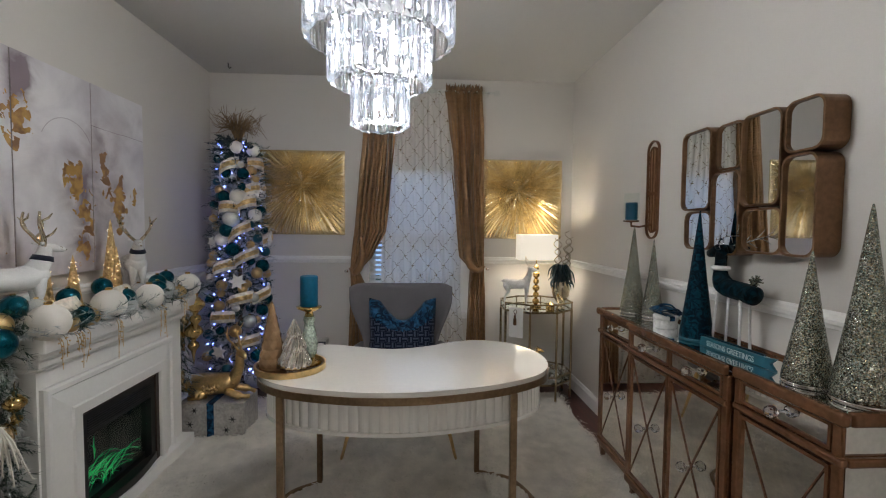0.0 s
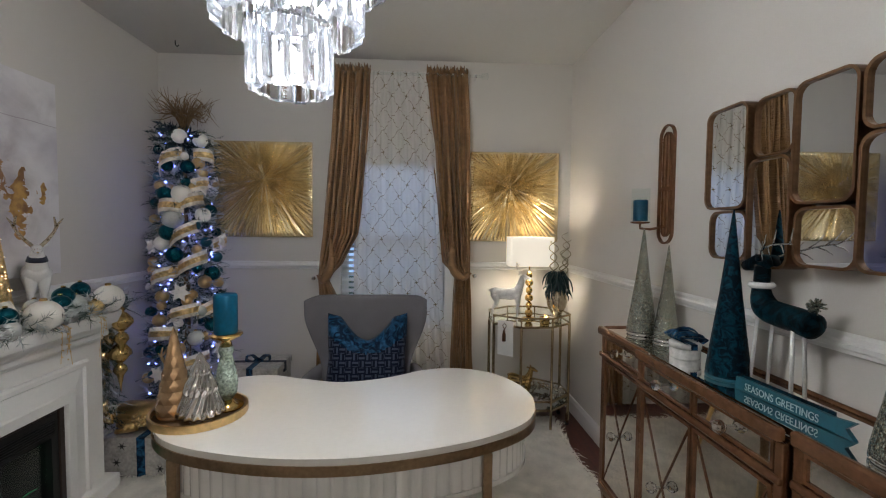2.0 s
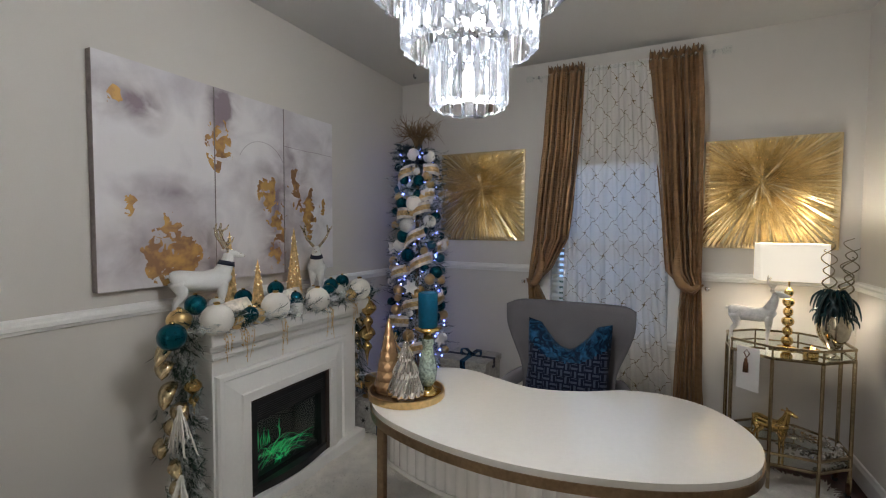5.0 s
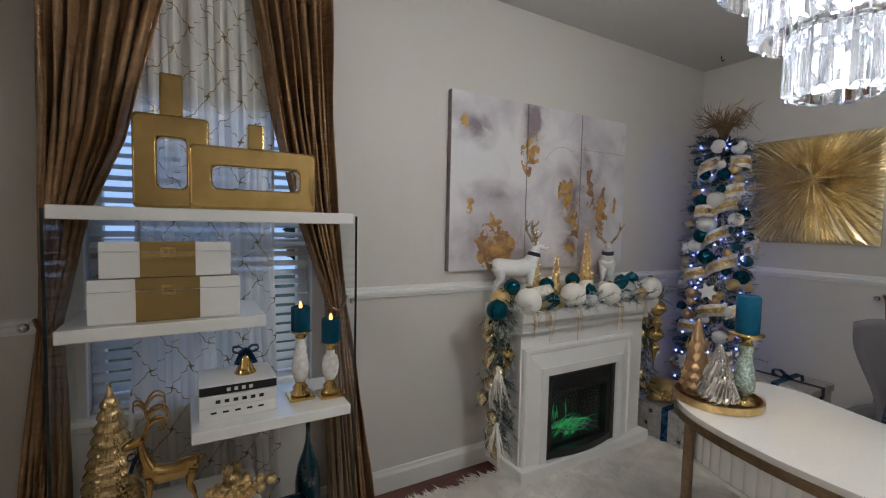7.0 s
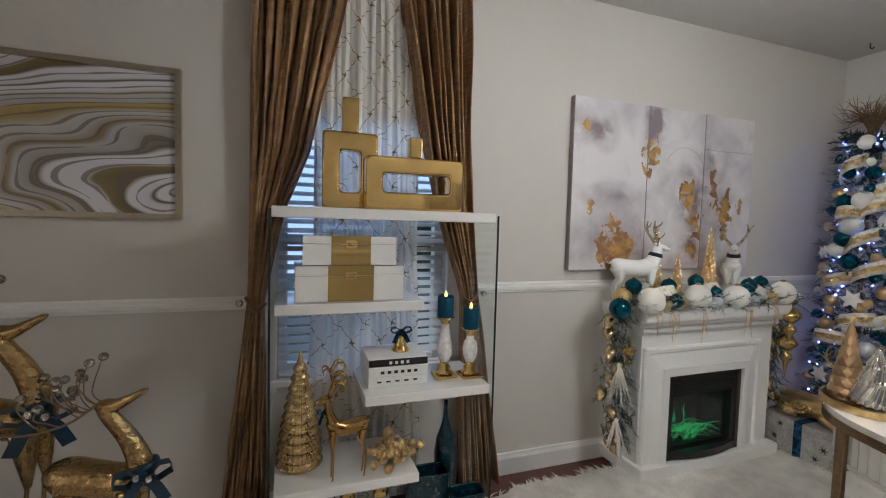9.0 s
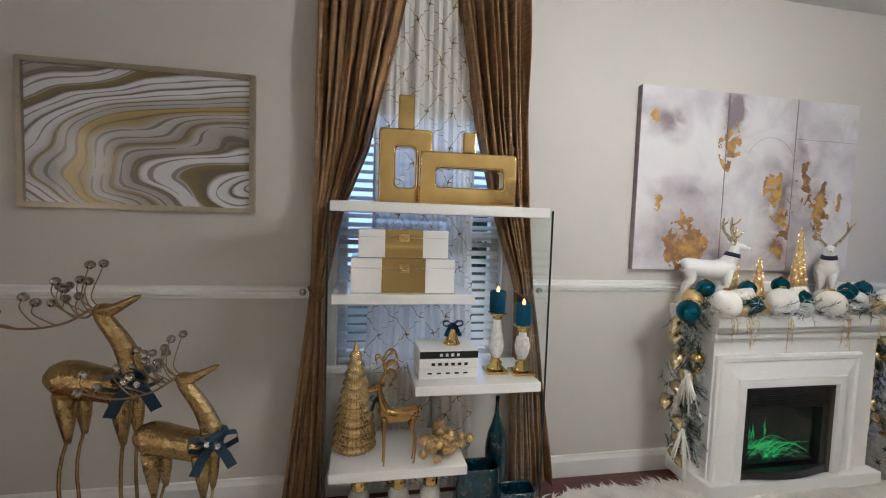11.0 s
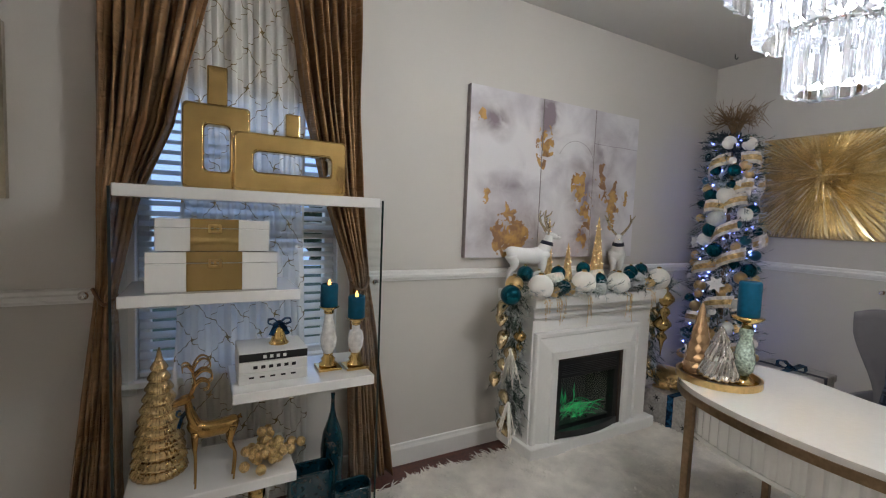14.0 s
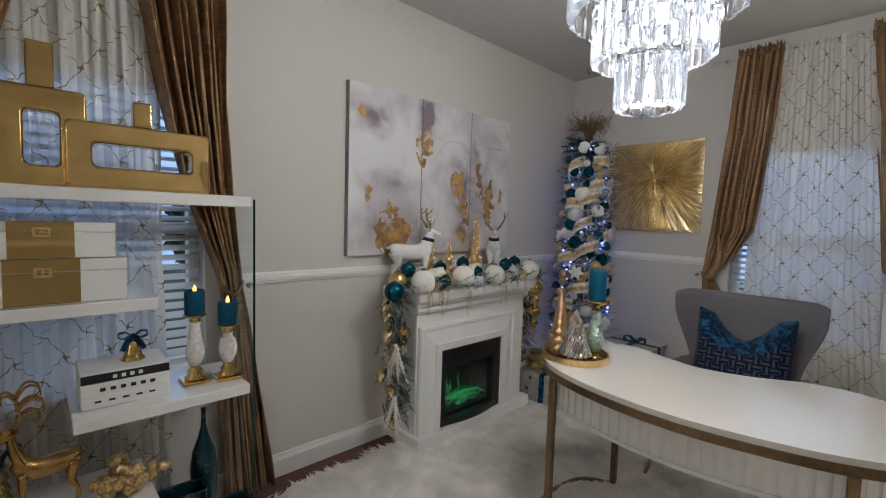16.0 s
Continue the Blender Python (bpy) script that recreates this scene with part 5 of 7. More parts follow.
book(.721, .042, False, [(-.09 + i * .038, -.072 + i * .038, .50, .66, M_INK) for i in range(5)], "white book with faint black spine lettering")
book(.764, .040, False, [(-.075 + i * .028, -.060 + i * .028, .34, .64, M_INK) for i in range(6)], "white book with bold black spine lettering")
book(.805, .036, True, [(-.04 + i * .024, -.028 + i * .024, .32, .66, M_PAPER) for i in range(4)], "white book with a black spine band")
bell = thing("bell", pose(.30, -3.44, .842), "small gold hand bell with a navy bow", "bell")
part("bell_body", lathe(B(), [(.038, 0), (.039, .004), (.030, .015), (.024, .04), (.021, .06), (.012, .072), (.004, .076)], 24), M_GOLD, bell, "", True)
part("handle_loop", tube(B(), [(0, .01 * math.cos(a), .083 + .01 * math.sin(a)) for a in [i * math.pi / 6 for i in range(12)]], .0025, 6, True), M_GOLD, bell)
part("bow", bow(B(), (.012, 0, .09), .05, 90), M_BLUEV, bell, "navy velvet bow").modifiers.new("t", "SOLIDIFY").thickness = .003


def candlestick(x, y, z, h, label):
    t = thing("candlestick", pose(x, y, z), label, "candle holder", "marble candlesticks")
    part("foot", boxb(-.048, .048, -.048, .048, 0, .012, bevel=.003), M_GOLD, t)
    part("lower_collar", lathe(B(), [(.036, .012), (.038, .022), (.024, .032), (.03, .042), (.018, .056), (.02, .066)], 24), M_GOLD, t, "", True)
    part("stem", lathe(B(), [(.019, .066), (.031, .095), (.034, .125), (.027, .16), (.018, h - .05), (.017, h - .03)], 24), M_MARBLEW, t, "white marble stem", True)
    part("drip_cup", lathe(B(), [(.018, h - .03), (.022, h - .022), (.018, h - .015), (.038, h - .004), (.042, h)], 24), M_GOLD, t, "", True)
    c = thing("candle", pose(x, y, z + h + .001), "teal flameless candle with a glowing flame tip", "candle", "teal candles")
    part("wax", lathe(B(), [(.034, 0), (.036, .004), (.036, .088), (.033, .095), (.026, .088), (.004, .084)], 24), M_WAX, c, "", True)
    part("flame", lathe(B(), [(.002, .084), (.007, .092), (.006, .104), (.001, .116)], 10), M_FLAME, c, "warm flame-shaped light", True)


candlestick(.33, -3.245, .721, .265, "gold and white marble baluster candlestick")
candlestick(.36, -3.135, .721, .215, "shorter gold and marble baluster candlestick")


M_TIERED = mat("gold_mercury_glass", (0.68, 0.49, 0.25), 0.17, 1.0, vary=0.25, scale=30, bump=0.25, bscale=90)


def tiered_tree(m, h, r, n, material, label, group=""):
    t = Multi(material)
    prof = [(r * .93, 0), (r * .96, h * .01)]
    for i in range(n):
        a, b = i / n, (i + 1) / n
        ra, rb = r * (1 - a ** 1.45 * .80), r * (1 - b ** 1.45 * .80)
        prof += [(ra, h * .9 * (a + .02)), (ra * 1.0, h * .9 * (a + .35 / n)), (rb * .90, h * .9 * (b - .12 / n)), (rb * .76, h * .9 * (b - .02 / n))]
    prof += [(r * .1, h * .93), (r * .08, h * .96), (.002, h)]
    lathe(t.bm, prof, 72, None, 1, 1, .035, 24)
    return t.done("gold_tree_figurine", m, label, "tree figurine", group)


tiered_tree(pose(.27, -3.853, .386), .475, .092, 11, M_TIERED, "tiered gold mercury glass tree figurine on the shelf")

d = Multi(M_AGOLD, M_BLUEV)
deer_body(d.bm, .8, True, .8)
for s in (-1, 1):
    o = Vector((.28, s * .03, .99))
    for pts in (((0, 0), (-.06, .13), (-.03, .28), (-.12, .40), (-.22, .38), (-.24, .30), (-.18, .27)), ((-.03, .09), (-.13, .16), (-.22, .13), (-.22, .06), (-.16, .05)),
                ((-.04, .20), (-.15, .27), (-.26, .23), (-.26, .15), (-.20, .14)), ((-.04, .26), (.03, .34), (.09, .33), (.09, .27))):
        sp = spline([o + Vector((a, s * .10 * b, b)) for a, b in pts], 4)
        tube(d.bm, sp, [.019 * (1 - .7 * i / len(sp)) for i in range(len(sp))], 7)
d.paint(0)
bow(d.bm, (.33, -.05, .80), .14, 20)
d.paint(1)
d.done("deer_figurine", pose(.42, -3.68, .386, 0, 0, -86) @ Matrix.Diagonal((.255, .30, .335, 1)), "polished gold deer figurine with curled antlers, blue bow", "figurine")
cl = Multi(M_GOLDGLIT)
rr = random.Random(8)
for i in range(46):
    ball(cl.bm, (rr.gauss(0, .045), rr.gauss(0, .055), .022 + abs(rr.gauss(0, .035))), .02, 8, 6)
tagged(cl.done("berry_cluster", pose(.36, -3.50, .386), "cluster of gold glitter berries on the shelf", "ornament"), kind="stuff")


def vase(name, m, prof, material, label, sx=1.0, sy=1.0):
    bm = lathe(B(), prof, 32, None, sx, sy)
    return solo(name, bm, material, label, "vase", m, "teal glassware", smooth=True)


vase("bottle_vase", pose(.22, -3.19, .061), [(.035, 0), (.042, .02), (.050, .16), (.052, .25), (.042, .32), (.022, .375), (.011, .42), (.008, .47), (.010, .50)], M_TEALGLASS, "tall deep teal glass bottle vase")
for x, y, w, dp, h in ((.30, -3.305, .20, .11, .215), (.40, -3.15, .16, .10, .155)):
    t = thing("glass_vase", pose(x, y, .061), "low rectangular deep teal glass vase with a rolled rim", "vase", "teal glassware")
    part("body", band(B(), roundrect(dp, w, .03, 5), roundrect(dp - .016, w - .016, .024, 5), 0, h), M_TEALGLASS, t)
    part("bottom", prism(B(), roundrect(dp - .016, w - .016, .024, 5), 0, .012), M_TEALGLASS, t)
    part("rolled_rim", tube(B(), [(*p, h) for p in roundrect(dp - .008, w - .008, .027, 5)], .006, 6, True), M_TEALGLASS, t, "", True)
for y in (-3.83, -3.66, -3.52):
    t = thing("jar", pose(.32, y, .061), "small glass jar with a gold lid", "jar", "jars on the lower shelf")
    g = part("glass_body", lathe(B(), [(.04, 0), (.045, .02), (.045, .13), (.03, .16)], 24), M_CLEARB, t, "", True)
    part("lid", lathe(B(), [(.031, .16), (.033, .165), (.033, .20), (.012, .21), (.012, .23)], 20), M_GOLD, t, "gold knobbed lid", True)

# ---- pair of large gold deer ----


M_BLUESATIN = mat("navy_satin", (0.004, 0.028, 0.06), 0.4, vary=0.3, scale=30)


M_SMOKY = mat("smoky_crystal", (0.40, 0.36, 0.31), 0.05, 0.85, vary=0.6, scale=70)


def big_deer(m, label, seed):
    d = Multi(M_HAMMER, M_BRASS, M_BLUESATIN, M_SILVER, M_SMOKY)
    bm = d.bm
    tube(bm, spline([(-.22, 0, .60), (-.18, 0, .63), (-.06, 0, .62), (.08, 0, .60), (.17, 0, .61)], 4), [.03, .066, .084, .094, .098, .098, .096, .092, .088, .085, .083, .084, .086, .086, .08, .062, .03], 16)
    tube(bm, spline([(.13, 0, .58), (.155, 0, .68), (.10, 0, .82), (.02, 0, .93), (-.01, 0, .985)], 4), [.07, .07, .068, .064, .059, .055, .052, .049, .046, .044, .042, .040, .039, .038, .037, .035, .03], 14)
    tube(bm, spline([(-.045, 0, .975), (.0, 0, .985), (.05, 0, .99), (.12, 0, 1.025), (.19, 0, 1.065)], 3), [.010, .024, .033, .036, .036, .034, .031, .027, .023, .020, .017, .014, .006], 12)
    for x, s in ((-.15, 1), (-.15, -1), (.12, 1), (.12, -1)):
        tube(bm, [(x, s * .045, .58), (x + .005, s * .05, .50), (x + .012, s * .052, .42), (x + .014, s * .052, .33)], [.055, .045, .032, .014], 12)
        tube(bm, spline([(x + .014, s * .052, .36), (x + (.0 if x > 0 else -.035), s * .055, .1), (x + .03, s * .055, -.42)], 4), .0085, 8)
    d.paint(0)
    rr = random.Random(seed)
    tips = []
    for s in (-1, 1):
        main = spline([(-.03, s * .02, 1.0), (-.13, s * .07, .93), (-.27, s * .15, .92), (-.42, s * .20, .97)], 6)
        tube(bm, main, [.0075 * (1 - .45 * i / len(main)) for i in range(len(main))], 6)
        tips.append(main[-1])
        for i, l in ((0, .19), (2, .11), (4, .17), (7, .09), (9, .15), (12, .07), (14, .12)):
            p = main[i]
            q = p + Vector((-.05 + .07 * (i == 0) - rr.uniform(0, .03), s * .03, l + rr.uniform(0, .03)))
            tube(bm, spline([p, p + Vector((-.045, s * .01, l * .25)), q + Vector((-.02, 0, -.05)), q], 4), .0035, 5)
            tips.append(q)
    d.paint(1)
    for q in tips:
        ball(bm, q, .024, 8, 6, .022)
    d.paint(4)
    tube(bm, [(.145 + .072 * math.cos(a), .072 * math.sin(a), .665 + .02 * math.cos(a)) for a in [i * math.pi / 8 for i in range(16)]], .022, 6, True)
    bow(bm, (.20, -.075, .655), .145, 35)
    d.paint(2)
    ball(bm, (.19, -.125, .675), .017, 10, 8)
    ball(bm, (.235, -.10, .655), .017, 10, 8)
    d.paint(3)
    return d.done("gold_deer_statue", m, label, "statue", "pair of gold deer")


big_deer(pose(.43, -4.74, .017 + .42 * .717, 0, 0, 80) @ Matrix.Scale(.717, 4), "taller hammered gold deer statue with blue bow on rug", 1)
big_deer(pose(.635, -4.40, .017 + .42 * .587, 0, 0, 80) @ Matrix.Scale(.587, 4), "shorter hammered gold deer statue with blue bow on rug", 2)

# ---- mirrored console ----
con = thing("mirrored_console", pose(RX - .002, -1.275, 0, 0, 0, -90), "mirrored sideboard with bronze wood trim and crystal knobs", "sideboard")
CL, CD = 1.505, .262
SEC = ((0.0, .405, 0.0), (.405, 1.12, .025), (1.12, 1.505, 0.0))
for x0, x1, p in SEC:
    d = CD + p
    part("carcass", boxb(x0 + .006, x1 - .006, -d + .012, 0, .12, .885), M_AMIRROR, con, "antiqued mirror panelled carcass")
    part("top_moulding", boxb(x0 - (.02 if x0 == 0 else -.001), x1 + (.02 if x1 == CL else -.001), -d - .022, -d + .008, .885, .925, bevel=.012, seg=3), M_BRONZE, con)
    part("waist_moulding", boxb(x0 - (.012 if x0 == 0 else -.001), x1 + (.012 if x1 == CL else -.001), -d - .014, -d + .011, .775, .80, bevel=.008, seg=2), M_BRONZE, con)
    part("base_moulding", boxb(x0, x1, -d - .008, -d + .011, .10, .14, bevel=.006), M_BRONZE, con)
    for x in (x0 + .014, x1 - .014):
        part("post", boxb(x - .014, x + .014, -d - .004, -d + .0115, .14, .885, bevel=.004), M_BRONZE, con)
part("mirror_top", boxb(0, CL, -CD - .0, 0, .886, .917), M_MIRROR, con, "mirrored glass top")
part("end_moulding", boxb(CL - .006, CL + .02, -CD + .008, 0, .885, .925, bevel=.01, seg=3), M_BRONZE, con)
part("end_waist", boxb(CL - .008, CL + .012, -CD + .011, 0, .775, .80, bevel=.006), M_BRONZE, con)
part("end_post", boxb(CL - .010, CL + .006, -.03, 0, .12, .885, bevel=.004), M_BRONZE, con)
part("end_panel", boxb(CL - .0055, CL - .002, -CD + .014, -.032, .14, .775), M_AMIRROR, con)
part("far_end_moulding", boxb(-.02, .006, -CD + .008, 0, .885, .925, bevel=.01, seg=3), M_BRONZE, con)
part("back_trim", boxb(0, CL, -.012, -.001, .9175, .93, bevel=.003), M_BRONZE, con)


def knob(x, y, z, parent):
    k = part("crystal_knob", ball(B(), (0, 0, 0), .0205, 8, 6), M_CRYSTAL, parent, "faceted crystal knob")
    k.matrix_basis = pose(x, y - .034, z)
    part("knob_stem", tube(B(), [(0, .012, 0), (0, .034, 0)], .006, 8), M_CHROME, k)


for x0, x1, y, kn in ((.030, .375, -CD, (.20,)), (.435, .758, -CD - .025, (.597,)), (.767, 1.09, -CD - .025, (.93,)), (1.15, 1.475, -CD, (1.312,))):
    dr = part("drawer", band(B(), roundrect(x1 - x0, .075, .002, 1, (x0 + x1) / 2, .8425), roundrect(x1 - x0 - .018, .057, .002, 1, (x0 + x1) / 2, .8425), 0, .012, pose(0, y + .008, 0) @ ON_BACK), M_BRONZE, con)
    part("mirror_panel", boxb(x0 + .009, x1 - .009, y + .001, y + .007, .814, .871), M_AMIRROR, dr)
    for kx in kn:
        knob(kx, y + .002, .8425, dr)
for x0, x1, y, kx in ((.030, .375, -CD, .34), (.435, .758, -CD - .025, .735), (.767, 1.09, -CD - .025, .79), (1.15, 1.475, -CD, 1.19)):
    w, zc, h = x1 - x0, .4575, .615
    do = part("door", band(B(), roundrect(w, h, .002, 1, (x0 + x1) / 2, zc), roundrect(w - .022, h - .022, .002, 1, (x0 + x1) / 2, zc), 0, .013, pose(0, y + .008, 0) @ ON_BACK), M_BRONZE, con)
    part("mirror_panel", boxb(x0 + .011, x1 - .011, y + .002, y + .007, zc - h / 2 + .011, zc + h / 2 - .011), M_AMIRROR, do)
    cx = (x0 + x1) / 2
    for dx, dz in ((w / 2 - .012, h / 2 - .012), (-(w / 2 - .012), h / 2 - .012)):
        part("lattice_strip", tube(B(), [(cx - dx, y - .0005, zc - dz), (cx + dx, y - .0005, zc + dz)], .0022, 4), M_BRONZE, do)
    knob(cx, y - .004, zc, do)
for x in (.03, .40, 1.125, 1.475):
    part("foot", lathe(B(), [(.012, 0), (.02, .012), (.014, .03), (.022, .07), (.026, .10)], 4, pose(x, -CD + .02, .0, 0, 0, 45)), M_BRONZE, con)
for x in (.03, 1.475):
    part("foot", boxb(x - .018, x + .018, -.05, -.014, 0, .12), M_BRONZE, con)


def cone_tree(x, y, h, r, material, label, group):
    t = thing("cone_tree", pose(x, y, .918), label, "cone tree", group)
    part("cone", lathe(B(), [(r, .012), (r * .985, .03), (r * .5, h * .5), (r * .08, h * .96), (.002, h)], 40), material, t, "", True)
    part("base_ring", lathe(B(), [(r * .98, 0), (r * 1.01, .004), (r * 1.01, .011), (r * .98, .0125)], 40), M_SILVER if material is M_SILGLIT else M_TEALM, t, "", True)


for x, y, h, r in ((2.985, -1.405, .50, .067), (3.03, -1.535, .425, .055), (2.955, -2.565, .415, .066), (2.985, -2.71, .55, .076)):
    cone_tree(x, y, h, r, M_SILGLIT, "silver sequin cone tree on the mirrored console", "silver cone trees")
cone_tree(2.965, -2.01, .56, .066, M_TEALV, "tall crushed teal velvet cone tree on the console", "teal cone trees")
gb = thing("round_gift_box", pose(2.965, -1.775, .918), "round white marbled gift box with a navy bow", "gift box")
part("box_body", lathe(B(), [(.052, 0), (.054, .004), (.054, .046)], 40), M_MARBLEW, gb, "", True)
part("lid", lathe(B(), [(.0575, .040), (.0575, .058), (.054, .061)], 40), M_MARBLEW, gb, "", True)
part("ribbon", boxb(-.012, .012, -.0595, .0595, .0405, .063), M_BLUEV, gb)
for i in range(7):
    bm = B()
    y = -.062 + .017 * i
    lp = spline([(-.03, y, .063), (-.055, y + .004, .082), (-.020, y + .012, .106 - abs(i - 3) * .007), (.028, y + .012, .104 - abs(i - 3) * .007), (.055, y + .004, .080), (.03, y, .064)], 4)
    lo, hi = [bm.verts.new(p) for p in lp], [bm.verts.new(p + Vector((0, .011, .002 + .006 * (i % 2)))) for p in lp]
    for q in range(len(lp) - 1):
        bm.faces.new((lo[q], lo[q + 1], hi[q + 1], hi[q]))
    part("bow_loop", bm, M_BLUEV, gb, "", True).modifiers.new("t", "SOLIDIFY").thickness = .002
# velvet deer with stick legs
d = Multi(M_DARKTEAL, M_WHITEGL, M_SILGLIT, M_CHROME)
sp = spline([(-.128, 0, .222), (-.105, 0, .226), (-.06, 0, .232), (0, 0, .236), (.05, 0, .245), (.075, 0, .28), (.078, 0, .33), (.076, 0, .385)], 4)
rad = lambda s: .038 * min(1, (s * 9 + .05)) ** .5 if s < .62 else .038 - .015 * min(1, (s - .62) / .22)
tube(d.bm, sp, [rad(i / (len(sp) - 1)) for i in range(len(sp))], 16)
tube(d.bm, [(.045, 0, .378), (.065, 0, .392), (.095, 0, .392), (.125, 0, .380), (.148, 0, .374), (.153, 0, .373)], [.008, .024, .025, .021, .017, .006], 12)
for s in (-1, 1):
    tube(d.bm, [(.06, s * .02, .398), (.045, s * .042, .405), (.035, s * .05, .403)], [.006, .010, .002], 6)
d.paint(0)
tube(d.bm, [(.078 + .028 * math.cos(a), .028 * math.sin(a), .318) for a in [i * math.pi / 8 for i in range(16)]], .011, 6, True)
for x, s, f in ((.055, -1, .018), (.062, 1, .012), (-.06, -1, -.004), (-.07, 1, -.012)):
    tube(d.bm, [(x, s * .022, .215), (x + f, s * .03, 0)], .0055, 8)
d.paint(1)
rr = random.Random(4)
for s in (-1, 1):
    mn = spline([(.075, s * .014, .405), (.03, s * .045, .432), (-.03, s * .06, .45), (-.085, s * .05, .455)], 5)
    tube(d.bm, mn, [.0036 * (1 - .5 * i / len(mn)) for i in range(len(mn))], 5)
    for n, i in enumerate((2, 4, 6, 8, 10, 12, 14)):
        up = 1 if n % 2 == 0 else -.5
        tube(d.bm, [mn[i], mn[i] + Vector((-.02, s * .012, up * .02)), mn[i] + Vector((-.034, s * .02, up * .045))], [.0026, .002, .001], 4)
d.paint(3)
for i in range(40):
    v = Vector((rr.gauss(0, 1), rr.gauss(0, 1), rr.gauss(0, 1))).normalized() * .024
    c = Vector((-.118, 0, .282))
    tube(d.bm, [c, c + v], [.004, .002], 4)
d.paint(2)
d.done("velvet_deer_figurine", pose(3.032, -2.135, .918, 0, 0, 90), "dark teal velvet deer figurine with silver twig antlers", "figurine")
sign = thing("greeting_sign", pose(2.945, -2.265, .918, 0, 0, -86), "teal ribbon-shaped sign with silver lettering", "sign")
part("banner", prism(B(), [(-.165, .0), (-.16, .038), (.14, .038), (.19, .044), (.168, .022), (.19, .0), (.14, .002)], 0, .012, ON_BACK), M_TEALM, sign)
part("backboard", boxb(-.175, .12, .014, .020, 0, .040), M_TEALV, sign)
fc = bpy.data.curves.new("lettering", "FONT")
fc.body, fc.size, fc.extrude, fc.align_x = "SEASONS GREETINGS", .030, .0006, "CENTER"
M_SILVERINK = mat("silver_ink", (0.62, 0.66, 0.68), 0.3, 0.5, vary=.05)
tmp = new("lettering_source", fc)
bpy.context.view_layer.update()
me = bpy.data.meshes.new_from_object(tmp.evaluated_get(bpy.context.evaluated_depsgraph_get()))
bpy.data.objects.remove(tmp)
me.materials.clear()
me.materials.append(M_SILVERINK)
lt = new("lettering", me)
lt.parent = sign
lt.matrix_basis = pose(-.01, -.0135, .008, 90) @ Matrix.Diagonal((.80, 1, 1, 1))

# ---- wall mirrors ----
mg = thing("wall_mirror", pose(RX - .001, -2.15, 1.575) @ ON_RIGHT, "cluster of rounded rectangular mirrors in deep bronze frames", "mirror")
for y0, y1, z0, z1, dp in ((-1.755, -1.965, 1.487, 1.855, .085), (-1.775, -1.965, 1.305, 1.48, .075), (-1.975, -2.14, 1.65, 1.845, .07), (-1.972, -2.145, 1.29, 1.645, .085),
                           (-2.15, -2.345, 1.487, 1.84, .09), (-2.15, -2.345, 1.305, 1.48, .075), (-2.352, -2.507, 1.66, 1.838, .088), (-2.352, -2.494, 1.305, 1.655, .092)):
    w, h, cx, cy = y0 - y1, z1 - z0, -(y0 + y1) / 2 - 2.15, (z0 + z1) / 2 - 1.575
    fr = part("mirror_frame", band(B(), roundrect(w, h, .04, 6, cx, cy), roundrect(w - .016, h - .016, .034, 6, cx, cy), 0, dp), M_BRONZE2, mg)
    part("mirror_glass", prism(B(), roundrect(w - .016, h - .016, .034, 6, cx, cy), dp - .016, dp - .010), M_MIRROR, fr)

# ---- candle sconce ----
sc = thing("wall_sconce", pose(RX - .001, -1.356, 1.627) @ ON_RIGHT, "bronze oval wall sconce with a glass hurricane cup", "wall sconce")
for w, h, d in ((.125, .57, .013), (.068, .50, .010)):
    part("oval_hoop", band(B(), roundrect(w, h, w / 2 - .001, 10), roundrect(w - .018, h - .018, w / 2 - .010, 10), 0, d), M_BRONZE, sc)
part("inner_plate", prism(B(), roundrect(.050, .48, .024, 10), 0, .006), M_BRONZE2, sc)
part("spine", boxb(-.004, .004, -.25, .25, 0, .010), M_BRONZE, sc)
part("crossbar", boxb(-.055, .055, -.03, -.012, .004, .014), M_BRONZE, sc)
part("arm", tube(B(), [(0, -.2, .01), (0, -.215, .08), (0, -.21, .13), (0, -.185, .13)], .006, 8), M_BRONZE, sc)
part("cup", lathe(B(), [(.01, 0), (.042, .004), (.044, .012)], 24, pose(0, -.19, .13, -90)), M_BRONZE, sc, "", True)
hg = part("hurricane_glass", lathe(B(), [(.040, .013), (.042, .02), (.042, .17), (.0405, .17), (.0405, .021), (.038, .016)], 24, pose(0, -.19, .13, -90)), M_THINGLASS, sc, "clear glass hurricane", True)
hg.visible_shadow = False
solo("candle", lathe(B(), [(.032, 0), (.033, .004), (.033, .095), (.03, .10)], 24), M_WAX, "teal pillar candle inside the sconce glass", "candle", pose(RX - .131, -1.356, 1.452), "teal candles", smooth=True)

